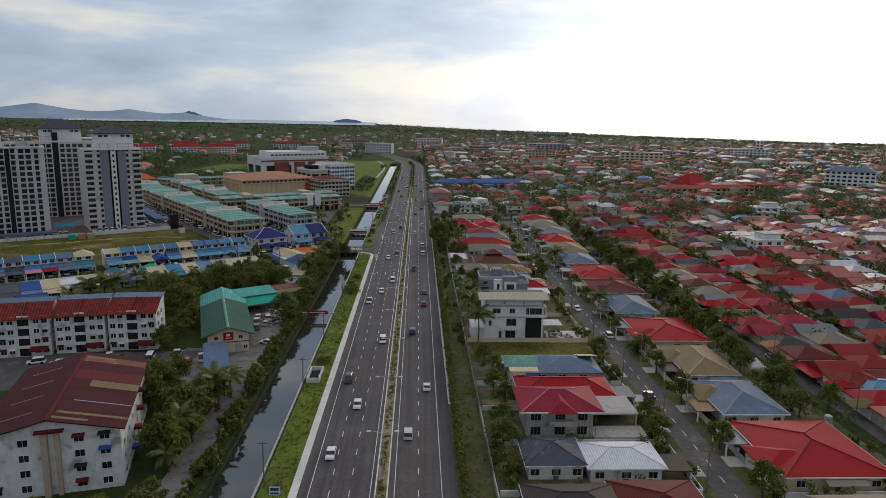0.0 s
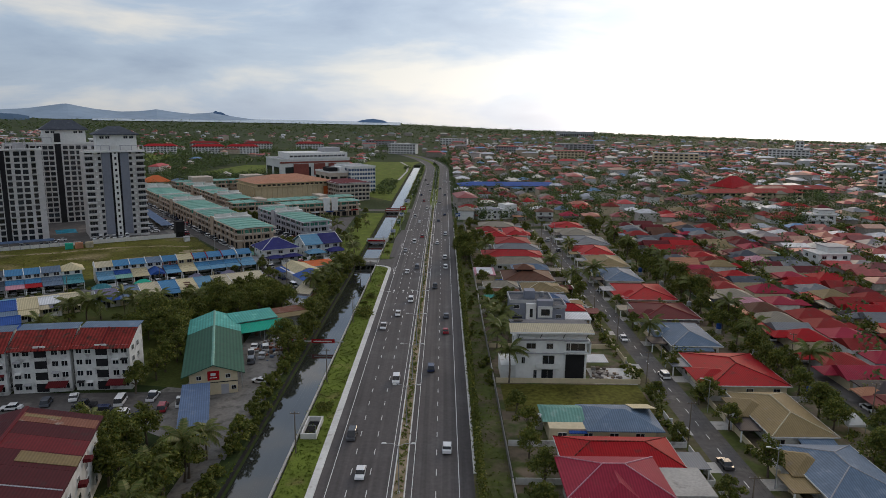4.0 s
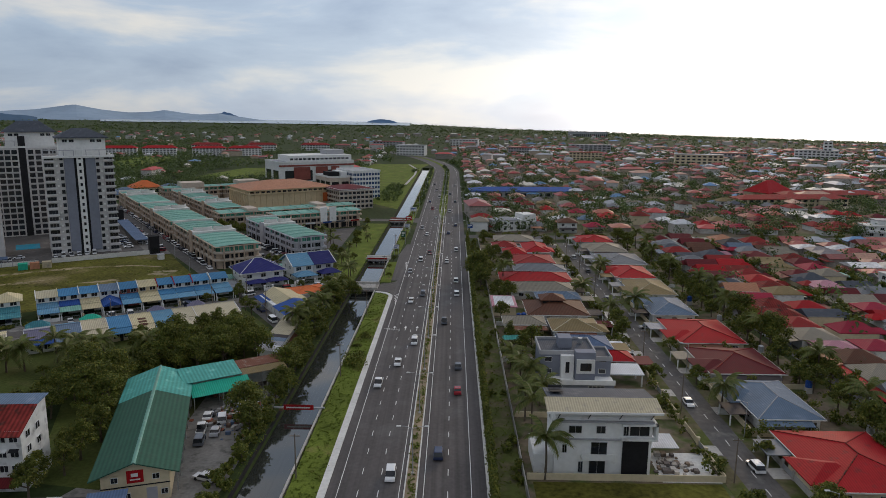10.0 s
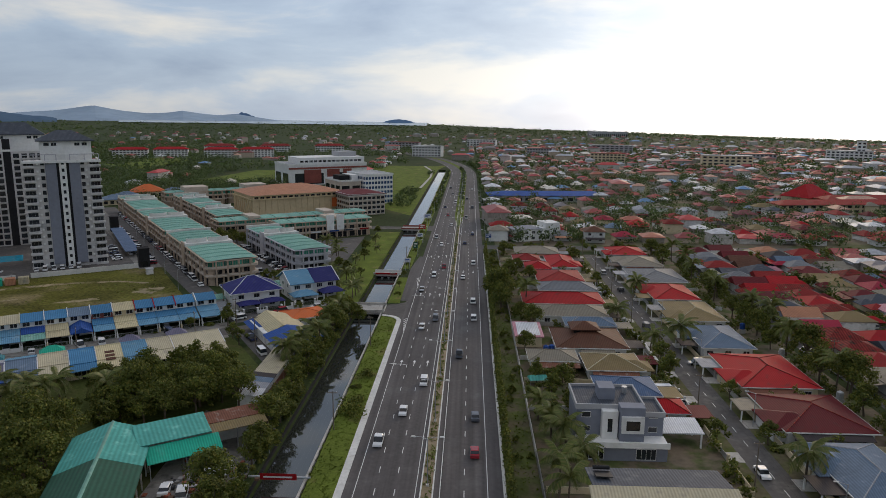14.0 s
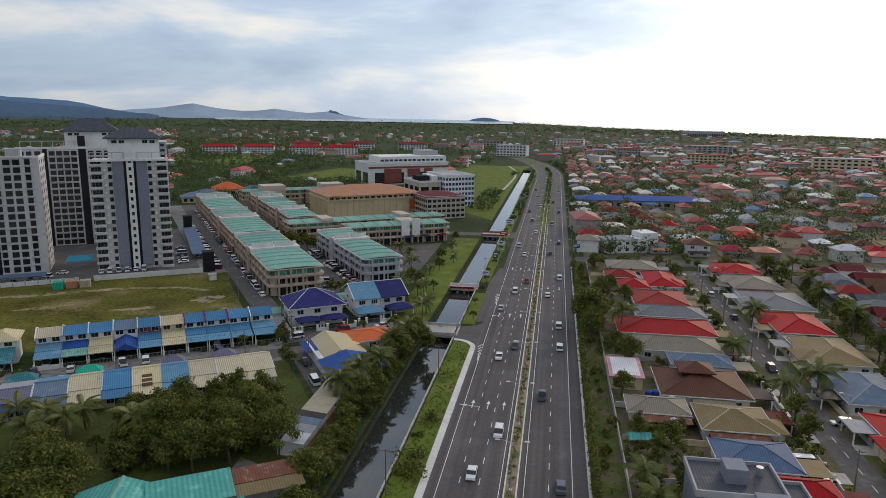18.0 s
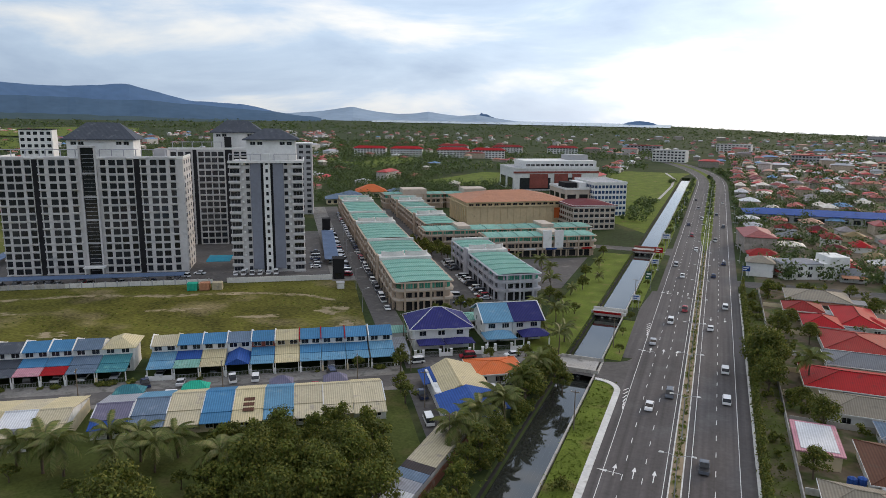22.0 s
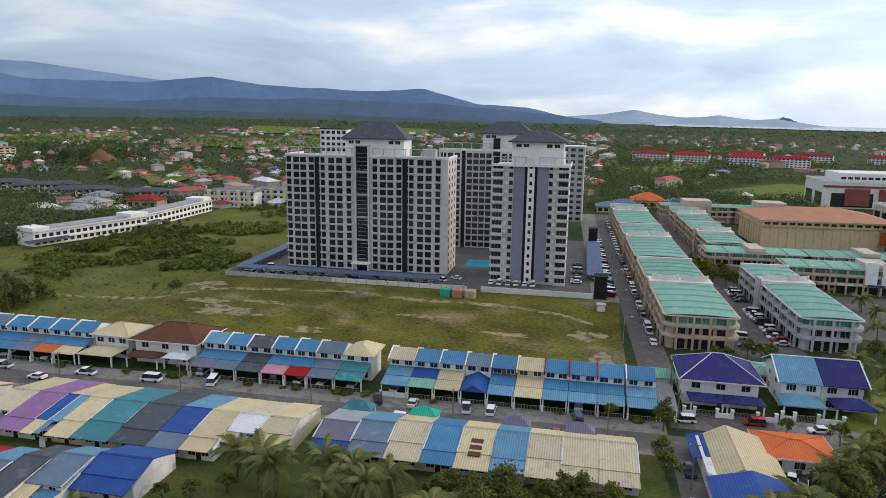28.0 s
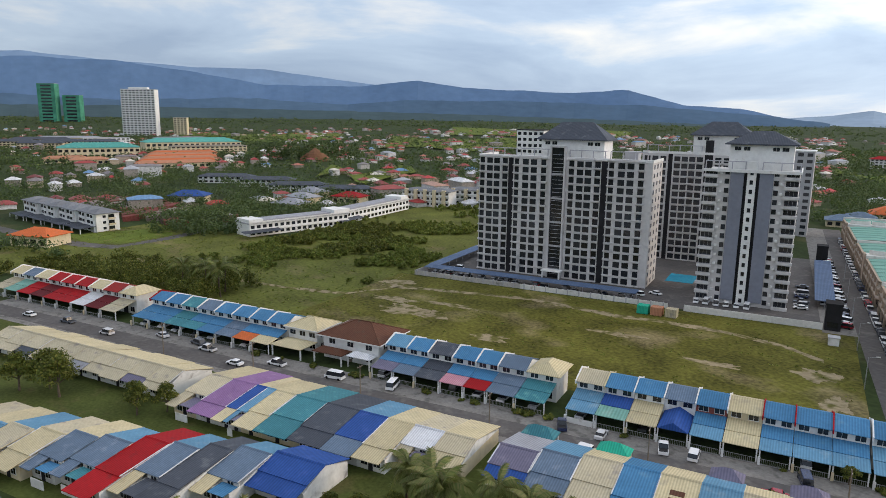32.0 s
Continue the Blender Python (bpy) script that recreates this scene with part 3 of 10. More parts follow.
for y in (332, 402, 470):
    for x in (-10.2, -6.8, -3.3):
        arrow_mark(x, y)
    arrow_mark(-11.2, y - 1.2, 1.45)
for y in (440, 540):
    for x in (4.8, 8.9):
        arrow_mark(x, y, math.pi)
for k in range(6):
    # hatching at the mouth of the side road
    lines.face([(-13.6 + 0.25 * k, 370 - 2.2 * k, 0.062), (-13.3 + 0.25 * k, 370 - 2.2 * k, 0.062), (-12.2, 372 - 2.2 * k, 0.062), (-12.5, 372 - 2.2 * k, 0.062)])
    lines.face([(-13.6 + 0.2 * k, 426 - 2.2 * k, 0.062), (-13.3 + 0.2 * k, 426 - 2.2 * k, 0.062), (-12.2, 428 - 2.2 * k, 0.062), (-12.5, 428 - 2.2 * k, 0.062)])
setting("road_markings", lines, LINE_PAINT, "worn white lane lines and arrows", "road marking")

# side roads to the west over the canal
setting("road_side", ribbon([((-45, 378.5), (-45, 386.5))[::1], ((-21, 375.6), (-21, 387.5)), ((-17.5, 374.4), (-17.5, 388.5)), ((-15.2, 372.4), (-15.2, 390.5)), ((-14.0, 368.8), (-14.0, 393))], 0.055), LANE_ASPHALT, "worn asphalt side road joining the highway", "road")
setting("road_side_far", ribbon([((-60, 545), (-60, 555)), ((-45, 546), (-45, 555)), ((-21, 545.5), (-21, 555.5)), ((-14, 541), (-14, 560))], 0.045), LANE_ASPHALT, "asphalt road over the far bridge", "road")
setting("road_aux", ribbon([((-16.6, 393), (-14.0, 393)), ((-17.2, 428), (-14.0, 428)), ((-17.5, 444), (-14.0, 444)), ((-15.6, 470), (-14.0, 470))], 0.05), ASPHALT, "widened lane beside the highway", "road")


def bridge(y0, y1, name, label, rail_mat, x0=-31.6, x1=-20.6):
    b = thing(name, pose(0, 0, 0), label, "bridge")
    part("deck", G().box(x0, x1, y0, y1, -0.6, 0.12), CONCRETE, b)
    for y in (y0, y1 - 0.3):
        part("parapet", G().box(x0, x1, y, y + 0.3, 0.12, 0.95), rail_mat, b)
        part("beam", G().box(x0, x1, y + 0.02, y + 0.28, -1.0, -0.6), DARK, b)
    for x in (-28.2, -25.6):
        part("pier", G().box(x - 0.25, x + 0.25, y0 + 0.4, y1 - 0.4, -2.4, -0.6), OLD_WHITE, b, "white-painted pier")
    return b


bridge(377.8, 387.2, "bridge_near", "low concrete road bridge over the canal", CONCRETE)
bridge(432.4, 437.6, "footbridge", "concrete bridge with a red and white banner rail", PALE_KERB)
bridge(545.5, 555.5, "bridge_far", "concrete road bridge with a red rail over the canal", BRICK_RED)
tagged(new("banner", G().box(-30.8, -22.0, 432.12, 432.2, 0.2, 0.9).mesh("banner", ROOF["red"], WHITE)), "red banner with white bars hung on a bridge rail", "banner")

# streets of the west quarter
def grid_strip(name, a0, a1, b0, b1, z, mt, label, cat="road", m=GRID):
    gg = G()
    gg.face([(a0, b0, z), (a1, b0, z), (a1, b1, z), (a0, b1, z)])
    return setting(name, gg, mt, label, cat, m=m)


def grid_patch(name, pts, z, mt, label, cat="road"):
    gg = G()
    gg.face([(a, b, z) for a, b in pts])
    return setting(name, gg, mt, label, cat, m=GRID)


grid_strip("street_terrace", -290, 14, -22.6, -15.6, 0.05, LANE_ASPHALT, "grey asphalt street between the terraces")
grid_strip("street_cross", 7.6, 14.5, -60, -15.6, 0.045, LANE_ASPHALT, "narrow asphalt lane beside the terraces")
grid_strip("forecourt_north", -240, 8, -15.6, -9.6, 0.04, FORECOURT, "concrete front yards and gutters", "pavement")
grid_strip("forecourt_south", -240, 5, -25, -22.6, 0.04, FORECOURT, "concrete strip before the single-storey houses", "pavement")
grid_strip("plot_blocks", -240, 6, -80, -25, 0.02, GROVE_FLOOR, "rough dark grass round the houses", "yard")
grid_strip("field", -150, 2, 6, 86, 0.04, FIELD, "rough green field with bare earth paths", "field")
grid_strip("field_waste", -240, -144.6, 86.5, 330, 0.025, SCRUB_FLOOR, "overgrown waste ground beside the towers", "field")
grid_strip("field_west", -330, -150, 10, 120, 0.03, SCRUB_FLOOR, "rough yellowing field", "field")
grid_strip("street_shops", 4.4, 12.8, 16, 300, 0.05, LANE_ASPHALT, "asphalt street lined with parked cars", m=SHOPS)
grid_strip("parking_shops", -4.6, 4.4, 84, 300, 0.046, FORECOURT, "worn concrete parking strip beside the towers", "car park", SHOPS)
grid_strip("street_shops_east", 29.0, 50.0, 30, 286, 0.045, LANE_ASPHALT, "asphalt parking street between shop rows", m=SHOPS)
grid_patch("street_villas", [(9, -12), (36, -12), (40, -3), (9, -3)], 0.05, LANE_ASPHALT, "asphalt lane before the blue-roofed villas")
grid_patch("street_link", [(30, -15), (50, -21), (53, -9), (40, -3), (30, -3)], 0.062, FORECOURT, "worn pale road from the bridge to the villas")
grid_patch("forecourt_shops", [(62, 60), (77, 60), (109, 112), (62, 112)], 0.07, LANE_ASPHALT, "asphalt forecourt of the shops")
grid_strip("carpark_tower", -144, 1, 88, 200, 0.045, LANE_ASPHALT, "asphalt car park round the towers", "car park")

# bare earth tracks across the field: wandering strips
def track(name, pts, w):
    g, q = G(), []
    for i, (a, b) in enumerate(pts):
        k = 0.7 + 0.6 * R.random()
        q.append(((a, b - w * k), (a, b + w * k)))
    return setting(name, ribbon([(p, r) for p, r in q], 0.055), PATH_EARTH, "pale bare earth track worn across the grass", "path", m=GRID)


def bend_through(pts, n=4):
    """Extra points between the corners of a track, with a small wander."""
    out = []
    for (a, b), (c, d) in zip(pts, pts[1:]):
        out += [(a + (c - a) * k / n + R.uniform(-0.4, 0.4), b + (d - b) * k / n + R.uniform(-0.5, 0.5)) for k in range(n)]
    return out + [pts[-1]]


track("path_field", bend_through([(-142, 67), (-125, 70), (-110, 72.5), (-95, 75), (-78, 73), (-62, 70), (-46, 71), (-30, 69), (-16, 64), (-6, 56)]), 1.6)
track("path_west", bend_through([(-262, 52), (-230, 48), (-201, 46), (-172, 46.5), (-151, 49.5), (-145, 58), (-139, 67)]), 1.3)
track("path_gate", bend_through([(-146, 66), (-146.5, 74), (-147, 90)], 3), 1.2)


def bare_patch(a, b, ra, rb):
    """Trampled bare earth with a ragged rim."""
    g, n = G(), 72
    pts = []
    for i in range(n):
        w = 2 * math.pi * i / n
        k = 0.85 + 0.7 * noise.noise((math.cos(w) * 1.3 + a, math.sin(w) * 1.3, b)) + 0.3 * noise.noise((math.cos(w) * 5 + a, math.sin(w) * 5, b))
        pts.append((a + ra * k * math.cos(w), b + rb * k * math.sin(w), 0.05))
    for i in range(n):
        g.face([(a, b, 0.05), pts[i], pts[(i + 1) % n]])
    setting("bare_patch", g, PATH_EARTH, "bare trodden earth in the grass", "field", m=GRID)


for a, b, ra, rb in ((-120.8, 43, 12, 6), (-132, 52, 9, 3), (-88.4, 31.5, 6, 3), (-112, 55, 10, 2.5), (-30, 40, 7, 2.5), (-8, 44, 5, 5), (-60, 52, 9, 1.8), (-143, 72, 8, 5), (-4, 26, 3, 6)):
    bare_patch(a, b, ra, rb)

# streets of the east quarter
setting("street_east", ribbon([((58.6, 60), (65.0, 60)), ((60.6, 480), (66.8, 480))], 0.05), LANE_ASPHALT, "straight residential asphalt street with dashed centre line", "road")
town = G()
tx, ty = [20, 200, 400, 600, 800, 1000, 1200], [488, 640, 800, 980, 1150, 1400, 1700]
for y0, y1 in zip(ty, ty[1:]):
    for x0, x1 in zip(tx, tx[1:]):
        town.face([(x, y, far_rise(x, y) + (0.02 if y < 900 and x < 500 else 0.5)) for x, y in ((x0, y0), (x1, y0), (x1, y1), (x0, y1))])
setting("plots_town", town, TOWN, "yards, lanes and gardens between the houses of the town", "ground")
setting("street_back", ribbon([((103, 60), (109, 60)), ((99, 480), (105, 480))], 0.05), LANE_ASPHALT, "narrow asphalt back street", "road")
setting("street_cross_east", ribbon([((13.7, 490), (13.7, 500)), ((600, 500), (600, 512))][::1], 0.05), LANE_ASPHALT, "asphalt cross street", "road")
setting("verge_street", ribbon([((65.0, 60), (69.0, 60)), ((66.8, 480), (69.5, 480))], 0.05), TRACK, "grass verge with driveways beside the street", "verge")
setting("verge_street_west", ribbon([((55.5, 60), (58.6, 60)), ((57.0, 480), (60.6, 480))], 0.05), TRACK, "grass verge beside the street", "verge")
setting("plots_east", ribbon([((21.0, 60), (55.5, 60)), ((21.0, 488), (57.0, 488))], 0.03), YARD, "house plots with bare yards and lawns", "yard")
setting("plots_east_far", ribbon([((69.0, 60), (98, 60)), ((69.5, 488), (98, 488))], 0.03), YARD, "house plots with yards", "yard")
setting("plots_terraces", ribbon([((109, 60), (520, 60)), ((105, 486), (520, 486))], 0.03), YARD, "yards and lanes between the terraces", "yard")
dash = G()
y = 66.0
while y < 478:
    x = 61.8 + (y - 60) * 0.0045
    dash.face([(x - 0.07, y, 0.056), (x + 0.07, y, 0.056), (x + 0.07, y + 2.4, 0.056), (x - 0.07, y + 2.4, 0.056)])
    y += 6.2
setting("street_markings", dash, LINE_PAINT, "worn white dashes on the street", "road marking")

# ---------------------------------------------------------------- apartment towers
FL = 2.98


def pergola(t, a0, a1, b, z, h=2.6):
    n = max(2, int((a1 - a0) / 4))
    beam = part("pergola", G().box(a0, a1, b - 0.18, b + 0.18, z + h, z + h + 0.3), SHOP_GREY, t, "grey rooftop pergola")
    for i in range(n + 1):
        x = a0 + (a1 - a0) * i / n
        part("post", G().box(x - 0.15, x + 0.15, b - 0.15, b + 0.15, z, z + h), SHOP_GREY, beam)
        part("rafter", G().box(x - 0.1, x + 0.1, b + 0.19, b + 5, z + h, z + h + 0.2), SHOP_GREY, beam)
    return beam


def penthouse(t, a0, a1, b0, b1, z, eave, apex, name="penthouse"):
    p = part(name, G().box(a0, a1, b0, b1, z, eave), WHITE, t, "white rooftop block")
    part("roof", G().hip(a0 - 1.4, a1 + 1.4, b0 - 1.4, b1 + 1.4, eave, apex - eave, 0.4), ROOF["slate"], p, "dark slate hipped roof")
    for x in (a0 + 2.5, a0 + 5.2, a1 - 5.2, a1 - 2.5):
        window(p, x, b0 - 0.02, eave - 2.2, 1.9, 1.2, 0, bars=1)
    return p


def tower_a():
    t = thing("apartment_tower", GRID @ pose(0, 0, 0), "white and grey fifteen-storey apartment tower with rows of dark windows", "apartment tower")
    b, H = 109.5, 44.8
    part("wall", G().box(-128.2, -62.0, b, b + 18, -0.1, H), TOWER_WHITE, t)
    # bays stand a little proud between the dark joints
    bays = [(-128.0, -116.2, 4), (-113.8, -100.6, 4), (-92.2, -80.2, 4), (-77.6, -64.6, 4)]
    for a0, a1, n in bays:
        part("bay", G().box(a0 + 2.2, a1 - 2.2, b - 0.5, b, 0, H + 0.9), TOWER_WHITE, t, "pale projecting bay")
        pitch = (a1 - a0) / n
        for f in range(15):
            z = f * FL + 0.75
            for c in range(n):
                x = a0 + pitch * (c + 0.5)
                edge = c in (0, n - 1)
                window(t, x, b - (0.0 if edge else 0.52), z, 2.5 if edge else 2.25, 1.95, 0, bars=1, frame_mat=BLACK)
        led = G()
        for f in range(16):
            z = f * FL + 0.25
            led.box(a0 - 0.2, a0 + 2.5, b - 1.0, b, z, z + 0.42)
            led.box(a1 - 2.5, a1 + 0.2, b - 1.0, b, z, z + 0.42)
            led.box(a0 + 2.2, a1 - 2.2, b - 0.72, b - 0.5, z, z + 0.25)
        part("ledge", led, TOWER_WHITE, t, "white floor ledges")
    # flat strips on the wall: the shade of deep recesses, put into the colour
    for a0, a1 in ((-116.0, -114.0), (-80.0, -77.8)):
        part("joint", G().box(a0, a1, b - 0.06, b - 0.01, 0, H), DARK, t, "flat dark strip standing in for a shaded recess")
    # stair shaft
    shaft = part("stair_shaft", G().box(-99.2, -98.6, b - 1.2, b, 0, H + 5).box(-93.8, -93.2, b - 1.2, b, 0, H + 5).box(-99.2, -93.2, b - 1.2, b, H + 4.4, H + 5), TOWER_WHITE, t, "white-framed glazed stair shaft")
    part("pane", G().box(-98.6, -93.8, b - 0.35, b - 0.02, 0, H + 4.4), GLASS, shaft, "dark glazing")
    bars = G()
    for k in range(5):
        bars.box(-98.6, -93.8, b - 0.6, b - 0.3, 3 + k * 9.0, 3.7 + k * 9.0)
    for k in range(30):
        bars.box(-98.2, -94.2, b - 0.45, b - 0.35, 1.5 + k * 1.55, 1.62 + k * 1.55)
    tagged(part("transom", bars, PALE_GREY, shaft), kind="stuff")
    part("canopy", G().box(-100, -92.4, b - 4.4, b - 1.2, 3.0, 3.5).box(-99.6, -99.2, b - 4.2, b - 3.8, 0, 3).box(-93.2, -92.8, b - 4.2, b - 3.8, 0, 3), WHITE, t, "white entrance canopy")
    for a0, a1 in ((-127.6, -113), (-111, -100.5), (-92, -79), (-77, -64)):
        pergola(t, a0, a1, b + 0.3, H + 0.8)
    part("parapet", G().box(-128.4, -62, b - 0.1, b + 0.3, H, H + 1.0).box(-128.4, -128.0, b, b + 18, H, H + 1.0).box(-62.2, -61.8, b, b + 18, H, H + 1.0), WHITE, t)
    penthouse(t, -104.5, -80.5, b + 4, b + 16, H, 52.2, 58.4)
    part("water_tank", G().box(-74, -69, b + 8, b + 13, H, H + 3.4), PALE_GREY, t)
    # the end that looks along the gap
    for f in range(15):
        for k in range(3):
            window(t, -61.98, b + 3 + 5.5 * k, f * FL + 0.8, 1.6, 1.5, 90, frame_mat=PALE_GREY)
    return t


def tower_b():
    t = thing("apartment_tower", GRID @ pose(0, 0, 0), "grey-panelled fifteen-storey apartment tower with white balcony stacks", "apartment tower")
    b, H = 103.0, 43.6
    a0, a1 = -44.0, -16.3
    part("wall", G().box(a0, a1, b, b + 22, -0.1, H), TOWER_WHITE, t)
    for x0, x1 in ((-36.2, -32.2), (-27.6, -23.6)):
        part("panel", G().box(x0, x1, b - 0.7, b, 1.5, H + 0.4), GREY_WALL, t, "blank slate-grey panel")
    for x0, x1, w0 in ((a0, -37.6, a0), (-22.6, a1, -20.2)):
        led = G()
        for f in range(15):
            z = f * FL
            part("balcony", G().box(w0 - 0.3, w0 + 4.3, b - 1.5, b, z + 0.1, z + 0.95), TOWER_WHITE, t, "white balcony front")
        for f in range(15):
            window(t, w0 + 2.0, b - 0.03, f * FL + 1.0, 3.5, 1.6, 0, bars=2, frame_mat=PALE_GREY)
            window(t, (-37.2 if x0 == a0 else -22.7), b - 0.03, f * FL + 1.0, 1.3, 1.6, 0, bars=0, frame_mat=PALE_GREY)
    for x in (-39.0, -21.2):
        for f in range(15):
            part("air_conditioner", G().box(x - 0.35, x + 0.35, b - 0.8, b - 0.05, f * FL + 1.2, f * FL + 1.9), WHITE, t, "white outdoor unit")
    part("joint", G().box(-32.2, -31.2, b - 0.1, b - 0.01, 0, H).box(-28.6, -27.6, b - 0.1, b - 0.01, 0, H), DARK, t, "dark joints beside the stair")
    part("stair_shaft", G().box(-31.2, -28.6, b - 0.9, b, 0, H + 3.6), WHITE, t, "white stair shaft")
    for f in range(15):
        window(t, -29.9, b - 0.92, f * FL + 1.2, 0.9, 1.3, 0, bars=0, frame_mat=PALE_GREY)
    part("parapet", G().box(a0 - 0.4, a1 + 0.6, b - 1.3, b + 0.2, H, H + 0.9).box(a1 + 0.2, a1 + 0.6, b, b + 22, H, H + 0.9), WHITE, t)
    pergola(t, a0, -32, b + 0.5, H + 0.6)
    pergola(t, -27, a1, b + 0.5, H + 0.6)
    penthouse(t, -37.5, -18.6, b + 3, b + 16, H, 52.6, 56.6)
    return t


def tower_c():
    t = thing("apartment_tower", GRID @ pose(0, 0, 0), "shaded rear apartment tower with rows of dark windows", "apartment tower")
    b, H = 168.0, 45.4
    part("wall", G().box(-78, -20, b, b + 18, -0.1, H), TOWER_WHITE, t)
    # recess shade painted as flat dark strips on the wall
    part("joint", G().box(-67.2, -65.4, b - 0.06, b - 0.01, 0, H), DARK, t, "dark strip painted for a shaded recess")
    part("joint", G().box(-52.6, -49.4, b - 0.06, b - 0.01, 0, H + 6), DARK, t, "dark strip painted for a shaded recess")
    for a0, a1, n in ((-77.5, -67.6, 3), (-65.0, -53.0, 4), (-49.0, -35.6, 4), (-34.4, -20.8, 4)):
        pitch = (a1 - a0) / n
        led = G()
        for f in range(15):
            led.box(a0, a1, b - 0.6, b, f * FL + 0.2, f * FL + 0.5)
            for c in range(n):
                window(t, a0 + pitch * (c + 0.5), b - 0.02, f * FL + 0.7, 2.3, 1.9, 0, frame_mat=BLACK)
        part("ledge", led, TOWER_WHITE, t)
    part("parapet", G().box(-78, -20, b - 0.2, b + 0.2, H, H + 1), WHITE, t)
    pergola(t, -76, -54, b + 0.4, H + 0.8)
    penthouse(t, -58.0, -36.0, b + 3, b + 15, H, 53.6, 59.0)
    return t


tower_a(), tower_b(), tower_c()

# estate: boundary wall, carports, guard boxes
w = thing("boundary_wall", GRID @ pose(0, 0, 0), "long pale concrete boundary wall of the tower estate", "wall")
part("panel", G().box(-144, -101, 86.8, 87.1, -0.1, 1.7), CONCRETE, w)
part("panel", G().box(-100.9, -50, 86.8, 87.1, -0.1, 1.7), PALE_KERB, w)
part("panel", G().box(-45, -6, 86.4, 86.7, -0.1, 2.0), PALE_KERB, w)
part("panel", G().box(-144.3, -144, 86.8, 150, -0.1, 1.7), CONCRETE, w)
for i in range(24):
    part("pillar", G().box(-143.6 + 4 * i, -143.2 + 4 * i, 86.7, 87.2, -0.1, 1.95), PALE_GREY, w)


def carport(a0, a1, b0, b1, z=2.6):
    c = thing("carport", GRID @ pose(0, 0, 0), "long carport with a flat blue-grey metal roof", "carport")
    part("roof", G().solid([(a0, b0, z), (a1, b0, z), (a1, b1, z + 0.25), (a0, b1, z + 0.25)], [(a0, b0, z + 0.15), (a1, b0, z + 0.15), (a1, b1, z + 0.4), (a0, b1, z + 0.4)]), ROOF["steel"], c)
    n = int(max(a1 - a0, b1 - b0) / 6)
    for i in range(n + 1):
        k = i / max(n, 1)
        x, y = (a0 + 0.3 + (a1 - a0 - 0.6) * k, (b0 + b1) / 2) if a1 - a0 > b1 - b0 else ((a0 + a1) / 2, b0 + 0.3 + (b1 - b0 - 0.6) * k)
        part("post", G().rod((x, y, -0.05), (x, y, z + 0.15), 0.09), STEEL, c)
    return c


carport(-142, -61, 90.0, 95.0)
carport(-143, -138, 96, 146)
carport(-8.2, -2.2, 112, 184)
for a, b in ((-5.6, 86.5), (-7.5, 190)):
    k = thing("guard_box", GRID @ pose(0, 0, 0), "tall black-clad gatehouse block", "gatehouse")
    part("wall", G().box(a, a + 4.2, b, b + 5, -0.05, 7.6), BLACK, k)
    part("fascia", G().box(a - 0.15, a + 4.35, b - 0.15, b + 5.15, 7.6, 8.1), DARK, k)
    part("opening", G().box(a + 0.6, a + 3.4, b - 0.05, b, 0.2, 2.6), GLASS, k)
for (a, col) in ((-55.8, "jade"), (-51.6, "terracotta"), (-47.2, "beige")):
    k = thing("container", GRID @ pose(a, 77.6, 0, 0, 0, -3), "shipping container standing on the grass", "container", "containers by the wall")
    part("body", G().box(-1.7, 1.7, -1.5, 1.5, 0.1, 2.7), ROOF[col], k)
    part("door", G().box(-1.2, 1.2, -1.56, -1.5, 0.25, 2.5), ROOF[col], k)
    part("base", G().box(-1.6, 1.6, -1.4, 1.4, -0.02, 0.1), DARK, k)
kk = thing("water_hut", GRID @ pose(-3.5, 72.5, 0), "small white tank hut on the field edge", "hut")
part("body", G().box(-1.3, 1.3, -1.3, 1.3, -0.02, 2.2), OLD_WHITE, kk)
part("roof", G().box(-1.5, 1.5, -1.5, 1.5, 2.2, 2.35), PALE_GREY, kk)
# swimming pool between the towers
setting("pool", G().box(-58, -48, 126, 140, -0.05, 0.12), surface("pool water", (0.03, 0.28, 0.42), 0.08, grain=1, blotch=0.3, amount=0.2), "bright blue pool between the towers", "pool", m=GRID)

# ---------------------------------------------------------------- shop rows and the blocks behind
def front_ring(w, d, off, r=1.8):
    """A plan with rounded corners on its -y side, anticlockwise."""
    W, D, r = w + off, d + off, r + off
    p = [(-W, D)]
    for cx, cy, a0 in ((-W + r, -D + r, 180), (W - r, -D + r, 270)):
        p += [(cx + r * math.cos(radians(a0 + 18 * i)), cy + r * math.sin(radians(a0 + 18 * i))) for i in range(6)]
    return p + [(W, D)]


def prism(ring, z0, z1):
    return G().solid([(*p, z0) for p in ring], [(*p, z1) for p in ring])


def vault_sheet(half, c0, c1, z, along_b=True):
    """A bowed roof sheet from c0 to c1, with a raised rib between bays and a closed edge."""
    rf = G()
    n = max(1, round((c1 - c0) / 7.0))
    stations = [(c0, 0.0)]
    for i in range(1, n):
        c = c0 + (c1 - c0) * i / n
        stations += [(c - 0.35, 0.05), (c - 0.12, 0.36), (c + 0.12, 0.36), (c + 0.35, 0.05)]
    stations.append((c1, 0.0))
    across = (-1.0, -0.75, -0.4, 0.0, 0.4, 0.75, 1.0)
    for c, up in stations:
        for k in across:
            q, zz = k * half, z + up + 0.42 * (1 - k * k)
            rf.v.append((q, c, zz) if along_b else (c, q, zz))
    m = len(across)
    for i in range(len(stations) - 1):
        for k in range(m - 1):
            f = (m * i + k, m * i + k + 1, m * i + k + 1 + m, m * i + k + m)
            rf.f.append(f if along_b else f[::-1])
            rf.m.append(0)
    return rf


